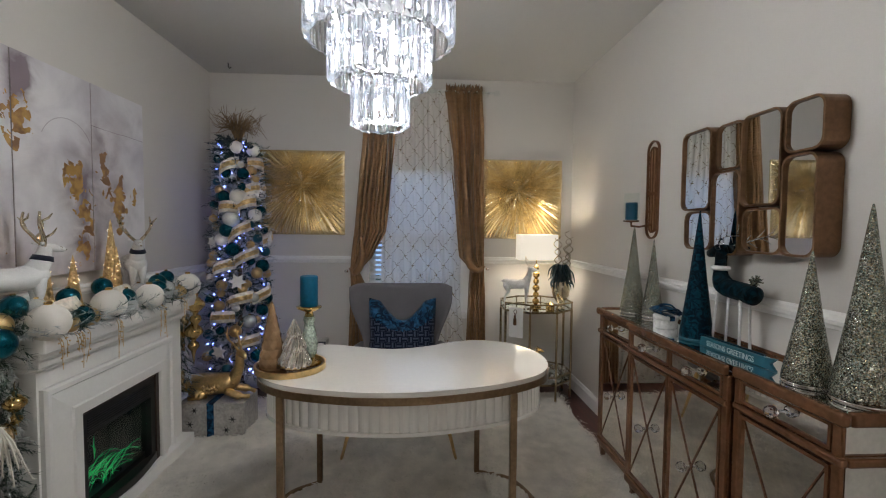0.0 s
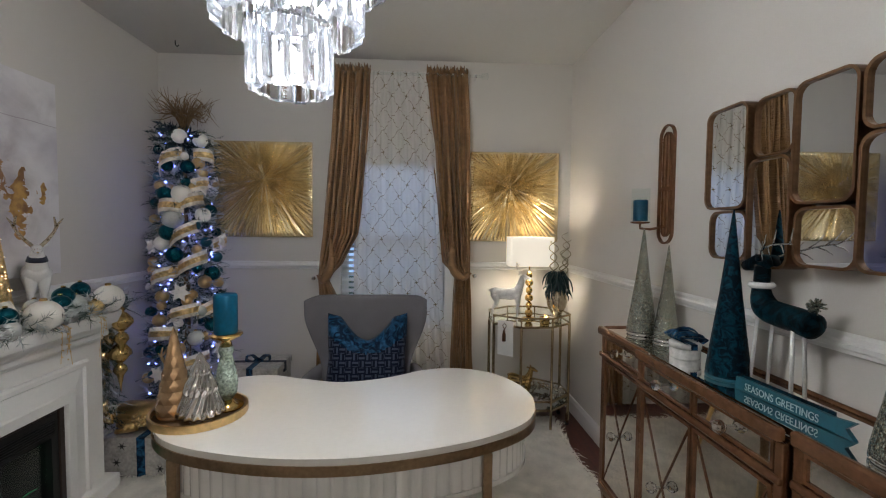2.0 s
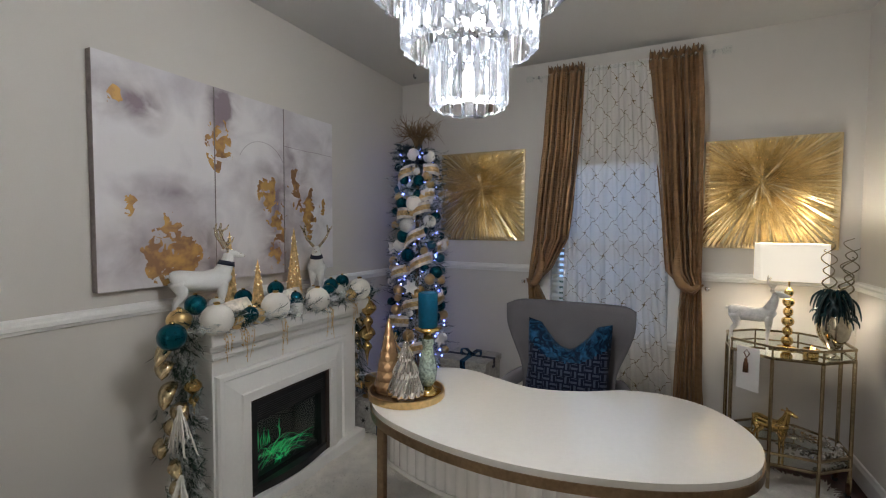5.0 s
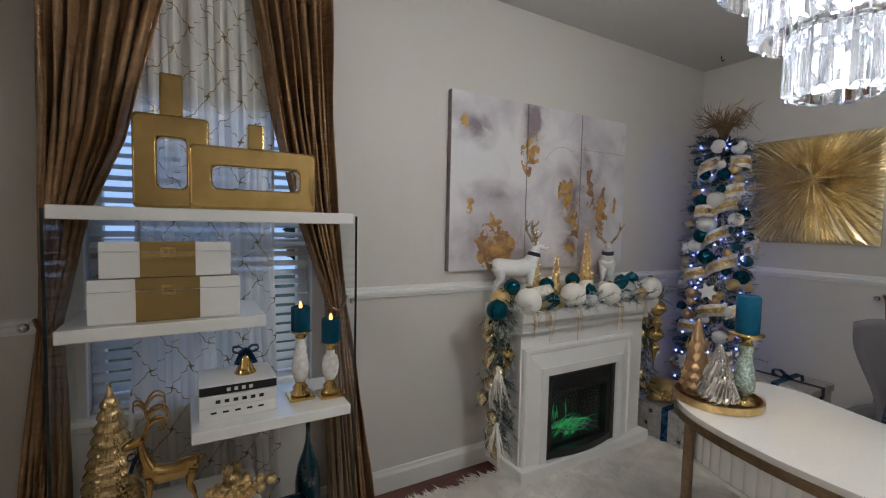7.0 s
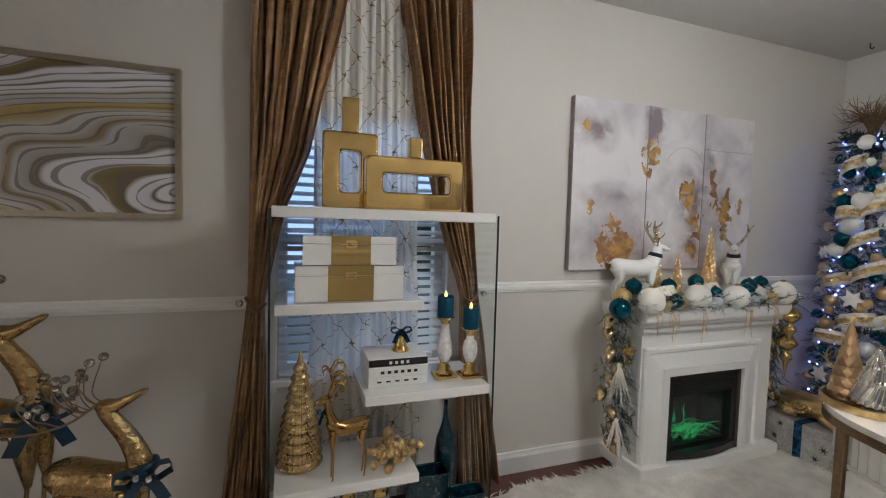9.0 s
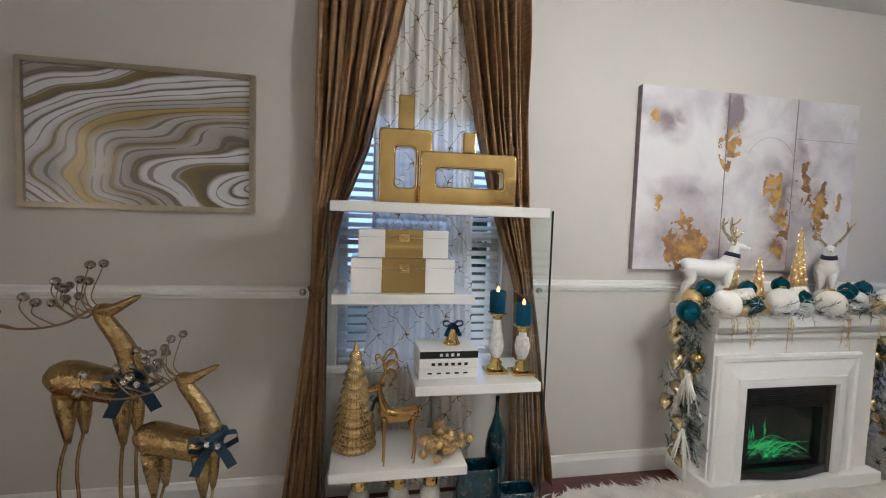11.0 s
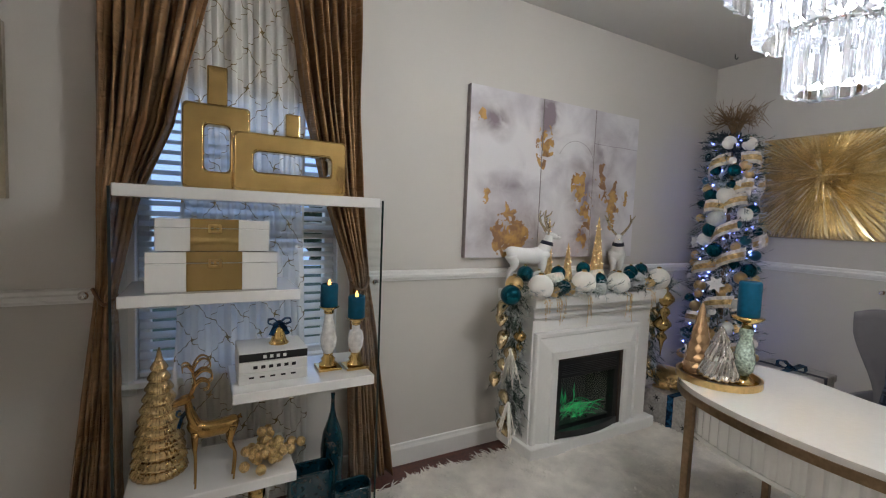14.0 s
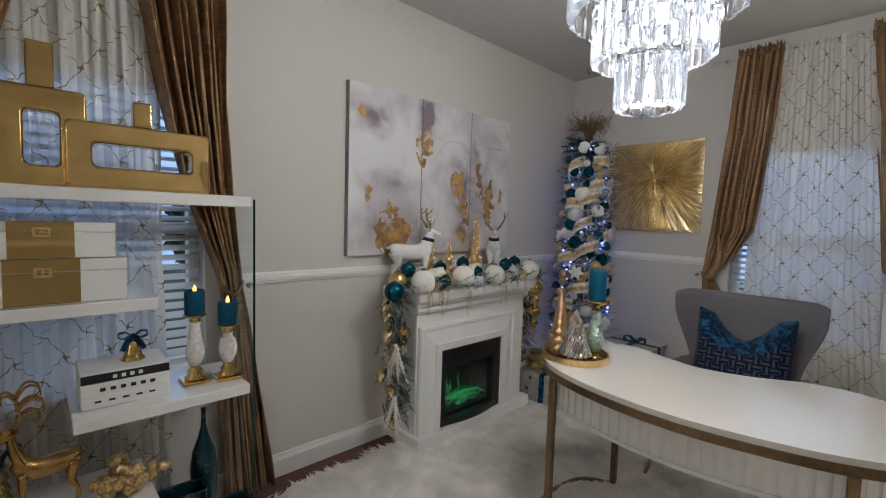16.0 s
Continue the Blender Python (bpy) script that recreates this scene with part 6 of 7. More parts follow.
# ---- octagonal bar cart ----
M_CARTGOLD = mat("dull_gold_tube", (0.44, 0.35, 0.22), 0.22, 1.0, vary=0.2, scale=14)
OCT = [(.11, -.24), (.28, -.10), (.28, .10), (.11, .24), (-.11, .24), (-.28, .10), (-.28, -.10), (-.11, -.24)]
cart = thing("bar_cart", pose(2.735, -.275, 0), "octagonal gold bar cart with mirrored trays", "bar cart")
sh = lambda k: [(x * k, y * k) for x, y in OCT]
for z, nm in ((.735, "upper"), (.16, "lower")):
    tr = part("tray", band(B(), OCT, sh(.955), z, z + .014), M_CARTGOLD, cart)
    part("mirror_plate", prism(B(), sh(.955), z + .003, z + .010), M_MIRROR, tr)
    part("top_rail", band(B(), OCT, sh(.96), z + .062, z + .074), M_CARTGOLD, tr)
    for (x, y), (x2, y2) in zip(OCT, OCT[1:] + OCT[:1]):
        g = part("rail_glass", prism(B(), [(x * .985, y * .985), (x2 * .985, y2 * .985), (x2 * .975, y2 * .975), (x * .975, y * .975)], z + .014, z + .062), M_THINGLASS, tr)
        g.visible_shadow = False
        part("baluster", boxb(x * .975 - .004, x * .975 + .004, y * .975 - .004, y * .975 + .004, z + .014, z + .062), M_CARTGOLD, tr)
for i in (1, 2, 5, 6):
    x, y = OCT[i]
    part("post", tube(B(), [(x * .97, y * .97, .03), (x * .97, y * .97, .735)], .010, 8), M_CARTGOLD, cart)
for x, y in ((OCT[0][0], OCT[0][1]), (OCT[7][0], OCT[7][1])):
    part("post", tube(B(), [(x * .97, y * .97, .03), (x * .97, y * .97, .735)], .009, 8), M_CARTGOLD, cart)
for x, y in (OCT[1], OCT[2], OCT[5], OCT[6]):
    c = part("castor", lathe(B(), [(.004, -.009), (.014, -.009), (.014, .009), (.004, .009)], 14, pose(x * .95, y * .95, .0145, 90)), M_BLACK, cart)
    part("fork", boxb(x * .95 - .006, x * .95 + .006, y * .95 - .012, y * .95 + .012, .02, .085), M_CARTGOLD, c)
tl = thing("table_lamp", pose(2.745, -.24, .746), "table lamp of stacked gold balls with a lit white shade", "table lamp")
part("base", lathe(B(), [(.045, 0), (.045, .012), (.02, .018)], 24), M_GOLD, tl, "", True)
for i, r in enumerate((.03, .025, .031, .025, .03, .022)):
    part("gold_ball", ball(B(), (0, 0, .045 + i * .056), r, 18, 12, .029), M_GOLD, tl, "", True)
part("stem", tube(B(), [(0, 0, .36), (0, 0, .52)], .005, 8), M_GOLD, tl)
part("shade", band(B(), roundrect(.32, .17, .02, 4), roundrect(.314, .164, .018, 4), .395, .605), M_SHADE, tl, "lit white linen shade")
fg = Multi(M_MARBLEW)
deer_body(fg.bm, 1.0, True, 1.1)
antler_rack(fg.bm, .29, .99, .27, .014, 3, .10)
fg.done("deer_figurine", pose(2.555, -.36, .746, 0, 0, -10) @ Matrix.Scale(.34, 4), "matte white deer figurine on the cart", "figurine")
vo = thing("votive_candle", pose(2.80, -.46, .746), "small gold votive candle on the cart", "candle")
part("cup", lathe(B(), [(.03, 0), (.033, .003), (.035, .06), (.032, .06), (.028, .05)], 20), M_GOLD, vo, "", True)
part("flame", lathe(B(), [(.002, .05), (.005, .058), (.001, .075)], 8), M_FLAME, vo, "", True)
M_WILLOW = mat("silvery_willow", (0.24, 0.21, 0.15), 0.4, 0.4, vary=0.4, scale=30)
pl = thing("potted_plant", pose(2.915, -.36, .746), "pale gold vase with drooping teal foliage, curly willow", "plant")
part("vase", lathe(B(), [(.036, 0), (.038, .006), (.018, .018), (.016, .04), (.034, .06), (.064, .11), (.074, .16), (.068, .20), (.06, .225), (.062, .23)], 32), M_MERCGOLD, pl, "pale mercury glass vase", True)
rr = random.Random(21)
bm = B()
for i in range(120):
    a, L, up, dn = rr.uniform(0, 6.28), rr.uniform(.02, .10), rr.uniform(-.02, .13), rr.uniform(.0, .09)
    c, s = math.cos(a), math.sin(a)
    w = rr.uniform(-.25, .25)
    c2, s2 = math.cos(a + w), math.sin(a + w)
    q = [(.02 * c, .02 * s, .21), (L * .45 * c, L * .45 * s, .235 + up), (L * .9 * c, L * .9 * s, .235 + up * .8), (L * 1.15 * c2, L * 1.15 * s2, .235 + up * .5 - dn * .5), (L * 1.2 * c2, L * 1.2 * s2, .235 + up * .3 - dn)]
    sq = spline(q, 3)
    tube(bm, sq, [.0055 * math.sin(math.pi * (k + .6) / (len(sq) + .4)) + .0006 for k in range(len(sq))], 3)
tagged(part("foliage", bm, M_LEAFTEAL, pl, "drooping dark teal leaves"), kind="stuff")
for k, (dx, h, ph) in enumerate(((-.035, .66, 0), (-.025, .60, 1.2), (.055, .66, 2.4), (.065, .61, 3.5), (.045, .56, 4.4))):
    n = 44
    pts = []
    for i in range(n):
        s = i / (n - 1)
        amp = .006 + .022 * min(1, s * 2.2)
        ang = s * 3.4 * 2 * math.pi + ph
        pts.append((dx * min(1, s * 1.8) + amp * math.cos(ang), amp * math.sin(ang), .20 + (h - .20) * s - .02 * max(0, s - .9) * 10))
    part("curly_stem", tube(B(), pts, [.0055 * (1 - .6 * i / n) for i in range(n)], 5), M_WILLOW, pl, "silvery curled willow", True)
cd = thing("gift_card", pose(2.528, -.462, .54, 0, 0, -39.5), "white card with a tassel hung on the cart", "card")
part("card", boxb(-.06, .06, -.002, .002, 0, .24), M_PAPER, cd)
part("tassel", lathe(B(), [(.014, 0), (.012, .05), (.007, .06), (.009, .07), (.003, .08)], 10, pose(-.005, -.011, .10)), M_BRONZE, cd, "brown tassel", True)
part("cord", tube(B(), [(-.005, -.005, .18), (-.02, -.005, .205), (-.005, -.005, .225), (.01, -.005, .205), (-.005, -.005, .18)], .003, 5), M_BRONZE, cd)
gd = Multi(M_GOLD)
deer_body(gd.bm, 1.1, True, 1.2)
gd.done("deer_figurine", pose(2.66, -.36, .1705, 0, 0, -40) @ Matrix.Scale(.27, 4), "gold deer figurine on the lower tray", "figurine")
sg = thing("silver_garland", pose(2.80, -.29, .172), "sparkling silver bead garland around the lower tray", "garland")
bm = B()
rr = random.Random(31)
for i in range(150):
    a = rr.uniform(-1.4, 1.9)
    ball(bm, (.19 * math.cos(a) + rr.gauss(0, .016), .16 * math.sin(a) * .9 + rr.gauss(0, .012), .02 + abs(rr.gauss(0, .025))), rr.uniform(.008, .015), 6, 4)
tagged(part("bead_string", bm, M_SILVER, sg), kind="stuff")
gbx = thing("gold_ball_ornament", pose(2.545, -.31, .1715), "shiny gold ornament ball on the lower tray", "ornament")
part("ball", ball(B(), (0, 0, .05), .05, 20, 14), M_GOLD, gbx, "", True)

# ---- desk top things ----
DZ = .773
ty = thing("round_tray", pose(1.195, -1.905, DZ), "round brushed gold tray on the white desk", "tray")
part("plate", lathe(B(), [(.138, 0), (.142, .003), (.142, .006)], 48), M_BRASS, ty, "", True)
part("rim", band(B(), [(.150 * math.cos(i * math.pi / 32), .150 * math.sin(i * math.pi / 32)) for i in range(64)], [(.141 * math.cos(i * math.pi / 32), .141 * math.sin(i * math.pi / 32)) for i in range(64)], 0.001, .026), M_GOLD2, ty)
TZ = DZ + .0065


def facet_tree(x, y, h, r, material, label):
    """A cone of staggered diamond facets in tiers."""
    t = thing("glass_tree_figurine", pose(x, y, TZ), label, "tree figurine", "glass trees on the tray")
    part("foot", lathe(B(), [(r * .9, 0), (r * .93, .004), (r * .9, .012)], 28), material, t, "", True)
    bm, n, rows = B(), 11, 14
    rings = []
    for i in range(rows + 1):
        s = i / rows
        q = r * (1 - s ** 1.12 * .86) * (1.035 if i % 2 else .97)
        rings.append([bm.verts.new((q * math.cos(2 * math.pi * (k + .5 * (i % 2)) / n), q * math.sin(2 * math.pi * (k + .5 * (i % 2)) / n), .012 + (h - .03) * s)) for k in range(n)])
    for i in range(rows):
        a, b = rings[i], rings[i + 1]
        for k in range(n):
            j = (k + 1) % n
            if i % 2 == 0:
                bm.faces.new((a[k], a[j], b[k]))
                bm.faces.new((a[j], b[j], b[k]))
            else:
                bm.faces.new((a[k], b[j], b[k]))
                bm.faces.new((a[k], a[j], b[j]))
    tip = bm.verts.new((0, 0, h))
    for k in range(n):
        bm.faces.new((rings[-1][k], rings[-1][(k + 1) % n], tip))
    bm.faces.new(rings[0])
    part("faceted_cone", bm, material, t)


def swirl_tree(x, y, h, r, material, label):
    """A tree of flared skirts with ribs that swirl round it."""
    t = thing("glass_tree_figurine", pose(x, y, TZ), label, "tree figurine", "glass trees on the tray")
    part("foot", lathe(B(), [(r * .55, 0), (r * .57, .004), (r * .5, .018)], 28), material, t, "", True)
    bm = lathe(B(), [(r * .5, .018), (r * .98, .022), (r * 1.05, .03), (r * .98, .05), (r * .72, .09), (r * .70, .098), (r * .74, .104), (r * .66, .122), (r * .44, .15), (r * .43, .156), (r * .46, .162), (r * .40, .175), (r * .2, .20), (r * .12, h * .96), (.001, h)], 96, None, 1, 1, .06, 16)
    for v in bm.verts:
        a = 5.5 * v.co.z
        v.co.x, v.co.y = v.co.x * math.cos(a) - v.co.y * math.sin(a), v.co.x * math.sin(a) + v.co.y * math.cos(a)
    part("swirled_skirt", bm, material, t, "", True)


facet_tree(1.120, -1.915, .295, .060, M_CHAMP, "amber faceted glass tree figurine on the tray")
swirl_tree(1.228, -1.965, .225, .066, M_SILVER, "silver swirled mercury glass tree figurine on tray")
cs = thing("candle_stand", pose(1.265, -1.86, TZ), "mosaic glass candle stand with a gold plate", "candle holder")
part("foot", lathe(B(), [(.052, 0), (.054, .006), (.03, .016), (.02, .03)], 28), M_GOLD, cs, "", True)
M_MOSAIC = mat("iridescent_mosaic", (0.50, 0.62, 0.54), 0.15, 0.55, vary=.4, scale=120)
sparkle(M_MOSAIC, 180, 0.9)
part("mosaic_body", lathe(B(), [(.02, .03), (.033, .05), (.037, .09), (.03, .14), (.02, .18), (.026, .20), (.022, .215)], 28), M_MOSAIC, cs, "sparkling mosaic glass body", True)
part("plate", lathe(B(), [(.02, .215), (.016, .235), (.05, .25), (.055, .256), (.055, .260)], 32), M_GOLD, cs, "", True)
solo("candle", lathe(B(), [(.037, 0), (.0385, .004), (.0385, .13), (.035, .136), (.012, .132), (.003, .131)], 32), M_WAX, "teal pillar candle on the gold stand", "candle", pose(1.265, -1.86, TZ + .261), "teal candles", smooth=True)

# ---- pencil christmas tree ----
TX, TY, TH = .39, -.41, 2.02
xt = thing("christmas_tree", pose(TX, TY, 0), "slim flocked Christmas tree with ribbon and blue lights", "christmas tree")
part("trunk", tube(B(), [(0, 0, .05), (0, 0, TH - .1)], [.022, .012], 8), M_TWIG, xt)
part("stand", lathe(B(), [(.13, 0.0), (.13, .02), (.04, .05), (.03, .12)], 20), M_BLACK, xt, "", True)
rr = random.Random(77)
tree_r = lambda z: .238 * (1 - .42 * (z - .25) / 1.75)
white, green = [], []
for i in range(2300):
    z = rr.uniform(.25, TH)
    a, r = rr.uniform(0, 6.283), tree_r(z) * rr.uniform(.40, .95)
    p = Vector((r * math.cos(a), r * math.sin(a), z))
    q = p + Vector((math.cos(a) * .07, math.sin(a) * .07, rr.uniform(-.04, .04))) + Vector((rr.gauss(0, .02), rr.gauss(0, .02), 0))
    (white if rr.random() < .52 else green).append((p, q))
v, f = needles(white, 18, .036, .0018, 1)
tagged(raw("flocked_needle_mass", v, f, M_NEEDLE, xt), "frosted white needles", kind="stuff")
v, f = needles(green, 18, .036, .0018, 2)
tagged(raw("needle_mass", v, f, M_GREEN, xt), "dark green needles", kind="stuff")
bm = B()
for i in range(120):
    a = rr.uniform(0, 6.283)
    s = rr.uniform(.04, .15)
    tube(bm, spline([(0, 0, TH - .04), (s * .35 * math.cos(a), s * .35 * math.sin(a), TH + .10), (s * math.cos(a), s * math.sin(a), TH + rr.uniform(.08, .22)), (s * 1.5 * math.cos(a + .3), s * 1.5 * math.sin(a + .3), TH + rr.uniform(.04, .26))], 3),
         [.003, .003, .0029, .0028, .0026, .0024, .0021, .0019, .0015, .0008], 4)
tagged(part("twig_topper", bm, M_TWIG, xt, "spray of brown curling twigs"), kind="stuff")
v, f = [], []
for i in range(44):
    a = rr.uniform(0, 6.283)
    s = rr.uniform(.12, .21)
    z = TH - rr.uniform(-.01, .14)
    needles_in = [((s * .3 * math.cos(a), s * .3 * math.sin(a), z), (s * math.cos(a), s * math.sin(a), z + rr.uniform(-.02, .05)))]
    v2, f2 = needles(needles_in, 22, .045, .007, i)
    k = len(v)
    v += v2
    f += [tuple(q + k for q in g) for g in f2]
tagged(raw("dark_leaf_spray", v, f, M_BLACKTEAL, xt), "dark teal glittery leaves", kind="stuff")
led = B()
for i in range(150):
    z = rr.uniform(.28, TH)
    a, r = rr.uniform(0, 6.283), tree_r(z) * rr.uniform(.85, 1.02)
    bmesh.ops.create_icosphere(led, subdivisions=1, radius=.0078, matrix=Matrix.Translation((r * math.cos(a), r * math.sin(a), z)))
tagged(part("light_string", led, M_BLUELED, xt, "blue-white string lights"), kind="stuff")
# ribbon loops wound round the tree
for i, (a0, z, slope) in enumerate([(-.88, 1.18, .9), (-1.82, 1.08, 1.1), (-1.62, 1.52, .2), (-.88, 1.56, .6), (-.38, .89, .9), (-1.15, 1.36, 1.2), (-1.83, .73, .3), (-1.65, 1.81, 1.2), (-.64, 1.66, .4), (-1.2, .86, .6), (-.3, 1.84, -.5), (-1.0, .55, .5),
                             (.4, 1.3, .5), (1.2, .9, .6), (2.2, 1.5, .5), (3.0, 1.0, .6), (.9, 1.7, .4)]):
    bm = B()
    n = 12
    r = tree_r(z) + .005
    lo, hi = [], []
    for k in range(n + 1):
        s = k / n
        a = a0 + (s - .5) * .95
        q = r + .058 * math.sin(math.pi * s)
        zz = z + .09 * (s - .5) * slope + .02 * math.sin(math.pi * s)
        lo.append(bm.verts.new((q * math.cos(a), q * math.sin(a), zz - .040)))
        hi.append(bm.verts.new(((q - .008) * math.cos(a), (q - .008) * math.sin(a), zz + .040)))
    for k in range(n):
        bm.faces.new((lo[k], lo[k + 1], hi[k + 1], hi[k]))
    p = part("ribbon_loop", bm, M_RIBBON, xt, "cream and gold wired ribbon", True)
    p.modifiers.new("t", "SOLIDIFY").thickness = .003
    bm = B()
    lo, hi = [], []
    for k in range(n + 1):
        s = k / n
        a = a0 + (s - .5) * .95
        q = r + .0605 * math.sin(math.pi * s)
        zz = z + .09 * (s - .5) * slope + .02 * math.sin(math.pi * s)
        lo.append(bm.verts.new((q * math.cos(a), q * math.sin(a), zz - .017)))
        hi.append(bm.verts.new(((q - .002) * math.cos(a), (q - .002) * math.sin(a), zz + .017)))
    for k in range(n):
        bm.faces.new((lo[k], lo[k + 1], hi[k + 1], hi[k]))
    part("gold_stripe", bm, M_GOLDGLIT, p, "gold glitter stripe", True)
KINDS = ((M_TEALB, "shiny teal bauble on the Christmas tree"), (M_CREAMB, "white glitter bauble on the Christmas tree"), (M_GOLD2, "soft gold bauble on the Christmas tree"),
         (M_CLEARB, "pearly clear bauble on the Christmas tree"), (M_TEALM, "matte teal bauble on the Christmas tree"))
protos = [bauble((0, 0, -30), 1.0, m_, l_, "tree baubles") for m_, l_ in KINDS]
def hang(k, a, z, size):
    r = tree_r(z) + .004
    mm = pose(TX + r * math.cos(a), TY + r * math.sin(a), z) @ Matrix.Scale(size, 4)
    if used[k]:
        copy_thing(protos[k], mm).matrix_world = mm
    else:
        protos[k].matrix_world = mm
        used[k] = True


used = [False] * 5
SHOWN = {1: ((-1.21, 1.61, .060), (-.51, 1.48, .048), (-.43, 1.96, .045), (-1.28, 1.97, .045), (-1.9, 1.30, .045)), 3: ((-1.49, 1.45, .062), (-.9, .70, .05)),
         0: ((-1.67, 1.37, .052), (-1.45, 1.23, .05), (-.25, 1.10, .05), (-.13, .85, .048), (-.41, .77, .045), (-.69, .44, .048), (-1.83, 1.61, .045), (-.15, 1.51, .042), (-1.0, 1.78, .042)),
         2: ((-2.09, 1.66, .034), (-.58, 1.81, .04), (-.56, 1.05, .042), (-1.83, .97, .04), (-1.52, 1.13, .034), (-1.91, .82, .04), (-.43, 1.75, .034), (-.78, 1.26, .032), (-1.1, .94, .034), (-1.35, .64, .045))}
for k, rows in SHOWN.items():
    for a, z, size in rows:
        hang(k, a, z, size)
PICK = (0, 2, 4, 1, 2, 0, 3, 4, 2, 0)
for i in range(78):
    z = .32 + 1.62 * (i + .5) / 78
    a = i * 2.399 + rr.uniform(-.3, .3)
    if any(abs((a - q + 3.1416) % 6.2832 - 3.1416) * .2 < p * .8 and abs(z - h) < p * 1.1 for rows in SHOWN.values() for q, h, p in rows):
        continue
    hang(PICK[i % len(PICK)], a, z, rr.uniform(.024, .040))


def star(bm, r, d, n=6):
    pts = [((r if i % 2 == 0 else r * .52) * math.cos(math.pi * i / n), (r if i % 2 == 0 else r * .52) * math.sin(math.pi * i / n)) for i in range(2 * n)]
    return prism(bm, pts, -d / 2, d / 2)


for a, z, r in ((-.62, 1.67, .066), (-1.26, 1.0, .062), (-.34, .61, .06), (.07, 1.30, .05), (-1.75, .50, .055), (-2.1, 1.28, .045)):
    q = tree_r(z) + .045
    solo("star_ornament", star(B(), r, .014), M_CREAMB, "white glitter star ornament on the Christmas tree", "ornament",
         pose(TX + q * math.cos(a), TY + q * math.sin(a), z, 90, 15 * math.sin(z * 9), math.degrees(a) + 90), "tree stars")

# ---- mantel garland and ornaments ----
MZ = .966
ga = thing("mantel_garland", pose(.25, -1.56, MZ), "frosted fir garland draped over the white mantel", "garland")
rr = random.Random(99)
wsp, gsp = [], []
for i in range(460):
    y = rr.uniform(-.62, .60)
    p = Vector((rr.gauss(.055, .045), y, .008 + abs(rr.gauss(0, .03))))
    q = p + Vector((rr.uniform(-.03, .09), rr.gauss(0, .06), rr.uniform(-.05, .05) if p.x > .1 else rr.uniform(0, .05)))
    (wsp if rr.random() < .6 else gsp).append((p, q))
for ys, n, zlow in ((-.605, 420, -.88), (.595, 260, -.75)):
    for i in range(n):
        z = rr.uniform(zlow + .12, .0)
        p = Vector((rr.gauss(-.05, .045), ys + rr.gauss(0, .022), z))
        q = p + Vector((rr.gauss(.02, .025), rr.gauss(0, .022), -rr.uniform(.02, .06)))
        (wsp if rr.random() < .42 else gsp).append((p, q))
for nm, sp, mt in (("frosted_sprig_mass", wsp, M_NEEDLE), ("green_sprig_mass", gsp, M_GREEN)):
    v, f = needles(sp, 20, .034, .0018, len(sp))
    tagged(raw(nm, v, f, mt, ga), kind="stuff")
for ys, n, zl in ((-.655, 9, -.86), (.61, 7, -.72)):
    for i in range(n):
        z = -.03 + (zl + .08) * i / n
        yaw, tip, L, W = rr.uniform(-1.2, .5) if ys < 0 else rr.uniform(-.9, .9), rr.uniform(.5, 1.1), rr.uniform(.085, .125), rr.uniform(.026, .038)
        base, along = Vector((-.05 + rr.gauss(0, .035), ys, z)), Vector((math.cos(yaw) * math.cos(tip), math.sin(yaw) * math.cos(tip), -math.sin(tip)))
        side = along.cross(Vector((.6, -.6, .5))).normalized()
        out = side.cross(along) * (1 if side.cross(along).x > 0 else -1)
        bm, g = B(), []
        for a in range(8):
            q = a / 7
            wid = W * math.sin(math.pi * min(1, .18 + q * .82)) ** .6
            g.append([bm.verts.new(base + along * L * q + side * wid * k + out * (.030 * math.sin(math.pi * q) - .012 * k * k + .004 * math.sin(9 * q + 4 * k + i))) for k in (-1, -.4, .3, 1)])
        for a, b in zip(g, g[1:]):
            for k in range(3):
                bm.faces.new((a[k], a[k + 1], b[k + 1], b[k]))
        part("gold_ribbon", bm, M_PALEGOLD, ga, "crinkled gold ribbon", True).modifiers.new("t", "SOLIDIFY").thickness = .002
for k, (y, n) in enumerate(((-.40, 5), (-.17, 3), (.17, 4), (.40, 3), (-.50, 3))):
    bm = B()
    for i in range(n):
        L = rr.uniform(.08, .20)
        yy = y + rr.uniform(-.03, .03)
        tube(bm, spline([(.10, yy, .0), (.125, yy + rr.uniform(-.01, .01), -.03), (.125, yy + rr.uniform(-.02, .02), -L)], 4), .0011, 4)
        for j in range(5):
            ball(bm, (.125 + rr.uniform(-.005, .005), yy + rr.uniform(-.012, .012), -L * (j + 1) / 6), .0034, 5, 4)
    tagged(part("gold_drip_sprig", bm, M_GOLD2, ga, "dangling gold bead sprig"), kind="stuff")
for z in (-.43, -.73):
    fro, st = [], Vector((.03, -.67, z + .14))
    for i in range(16):
        fro.append((st, st + Vector((rr.uniform(-.05, .10), rr.uniform(-.06, .03), -rr.uniform(.10, .21)))))
    v, f = needles(fro, 46, .022, .0030, 5)
    tagged(raw("frosted_spray", v, f, M_CREAMB, ga), kind="stuff")
    bm = B()
    for p, q in fro:
        tube(bm, [p, (p + q) / 2 + Vector((.012, -.008, .01)), q], [.0045, .004, .002], 5)
    tagged(part("flocked_twig_mass", bm, M_CREAMB, ga), kind="stuff")
WB, TB, CB, GB = (M_CREAMB, "white glitter ball on the mantel garland"), (M_TEALB, "shiny teal bauble on the mantel garland"), (M_CLEARB, "silvery clear bauble on the mantel garland"), (M_GOLD2, "soft gold bauble on the mantel garland")
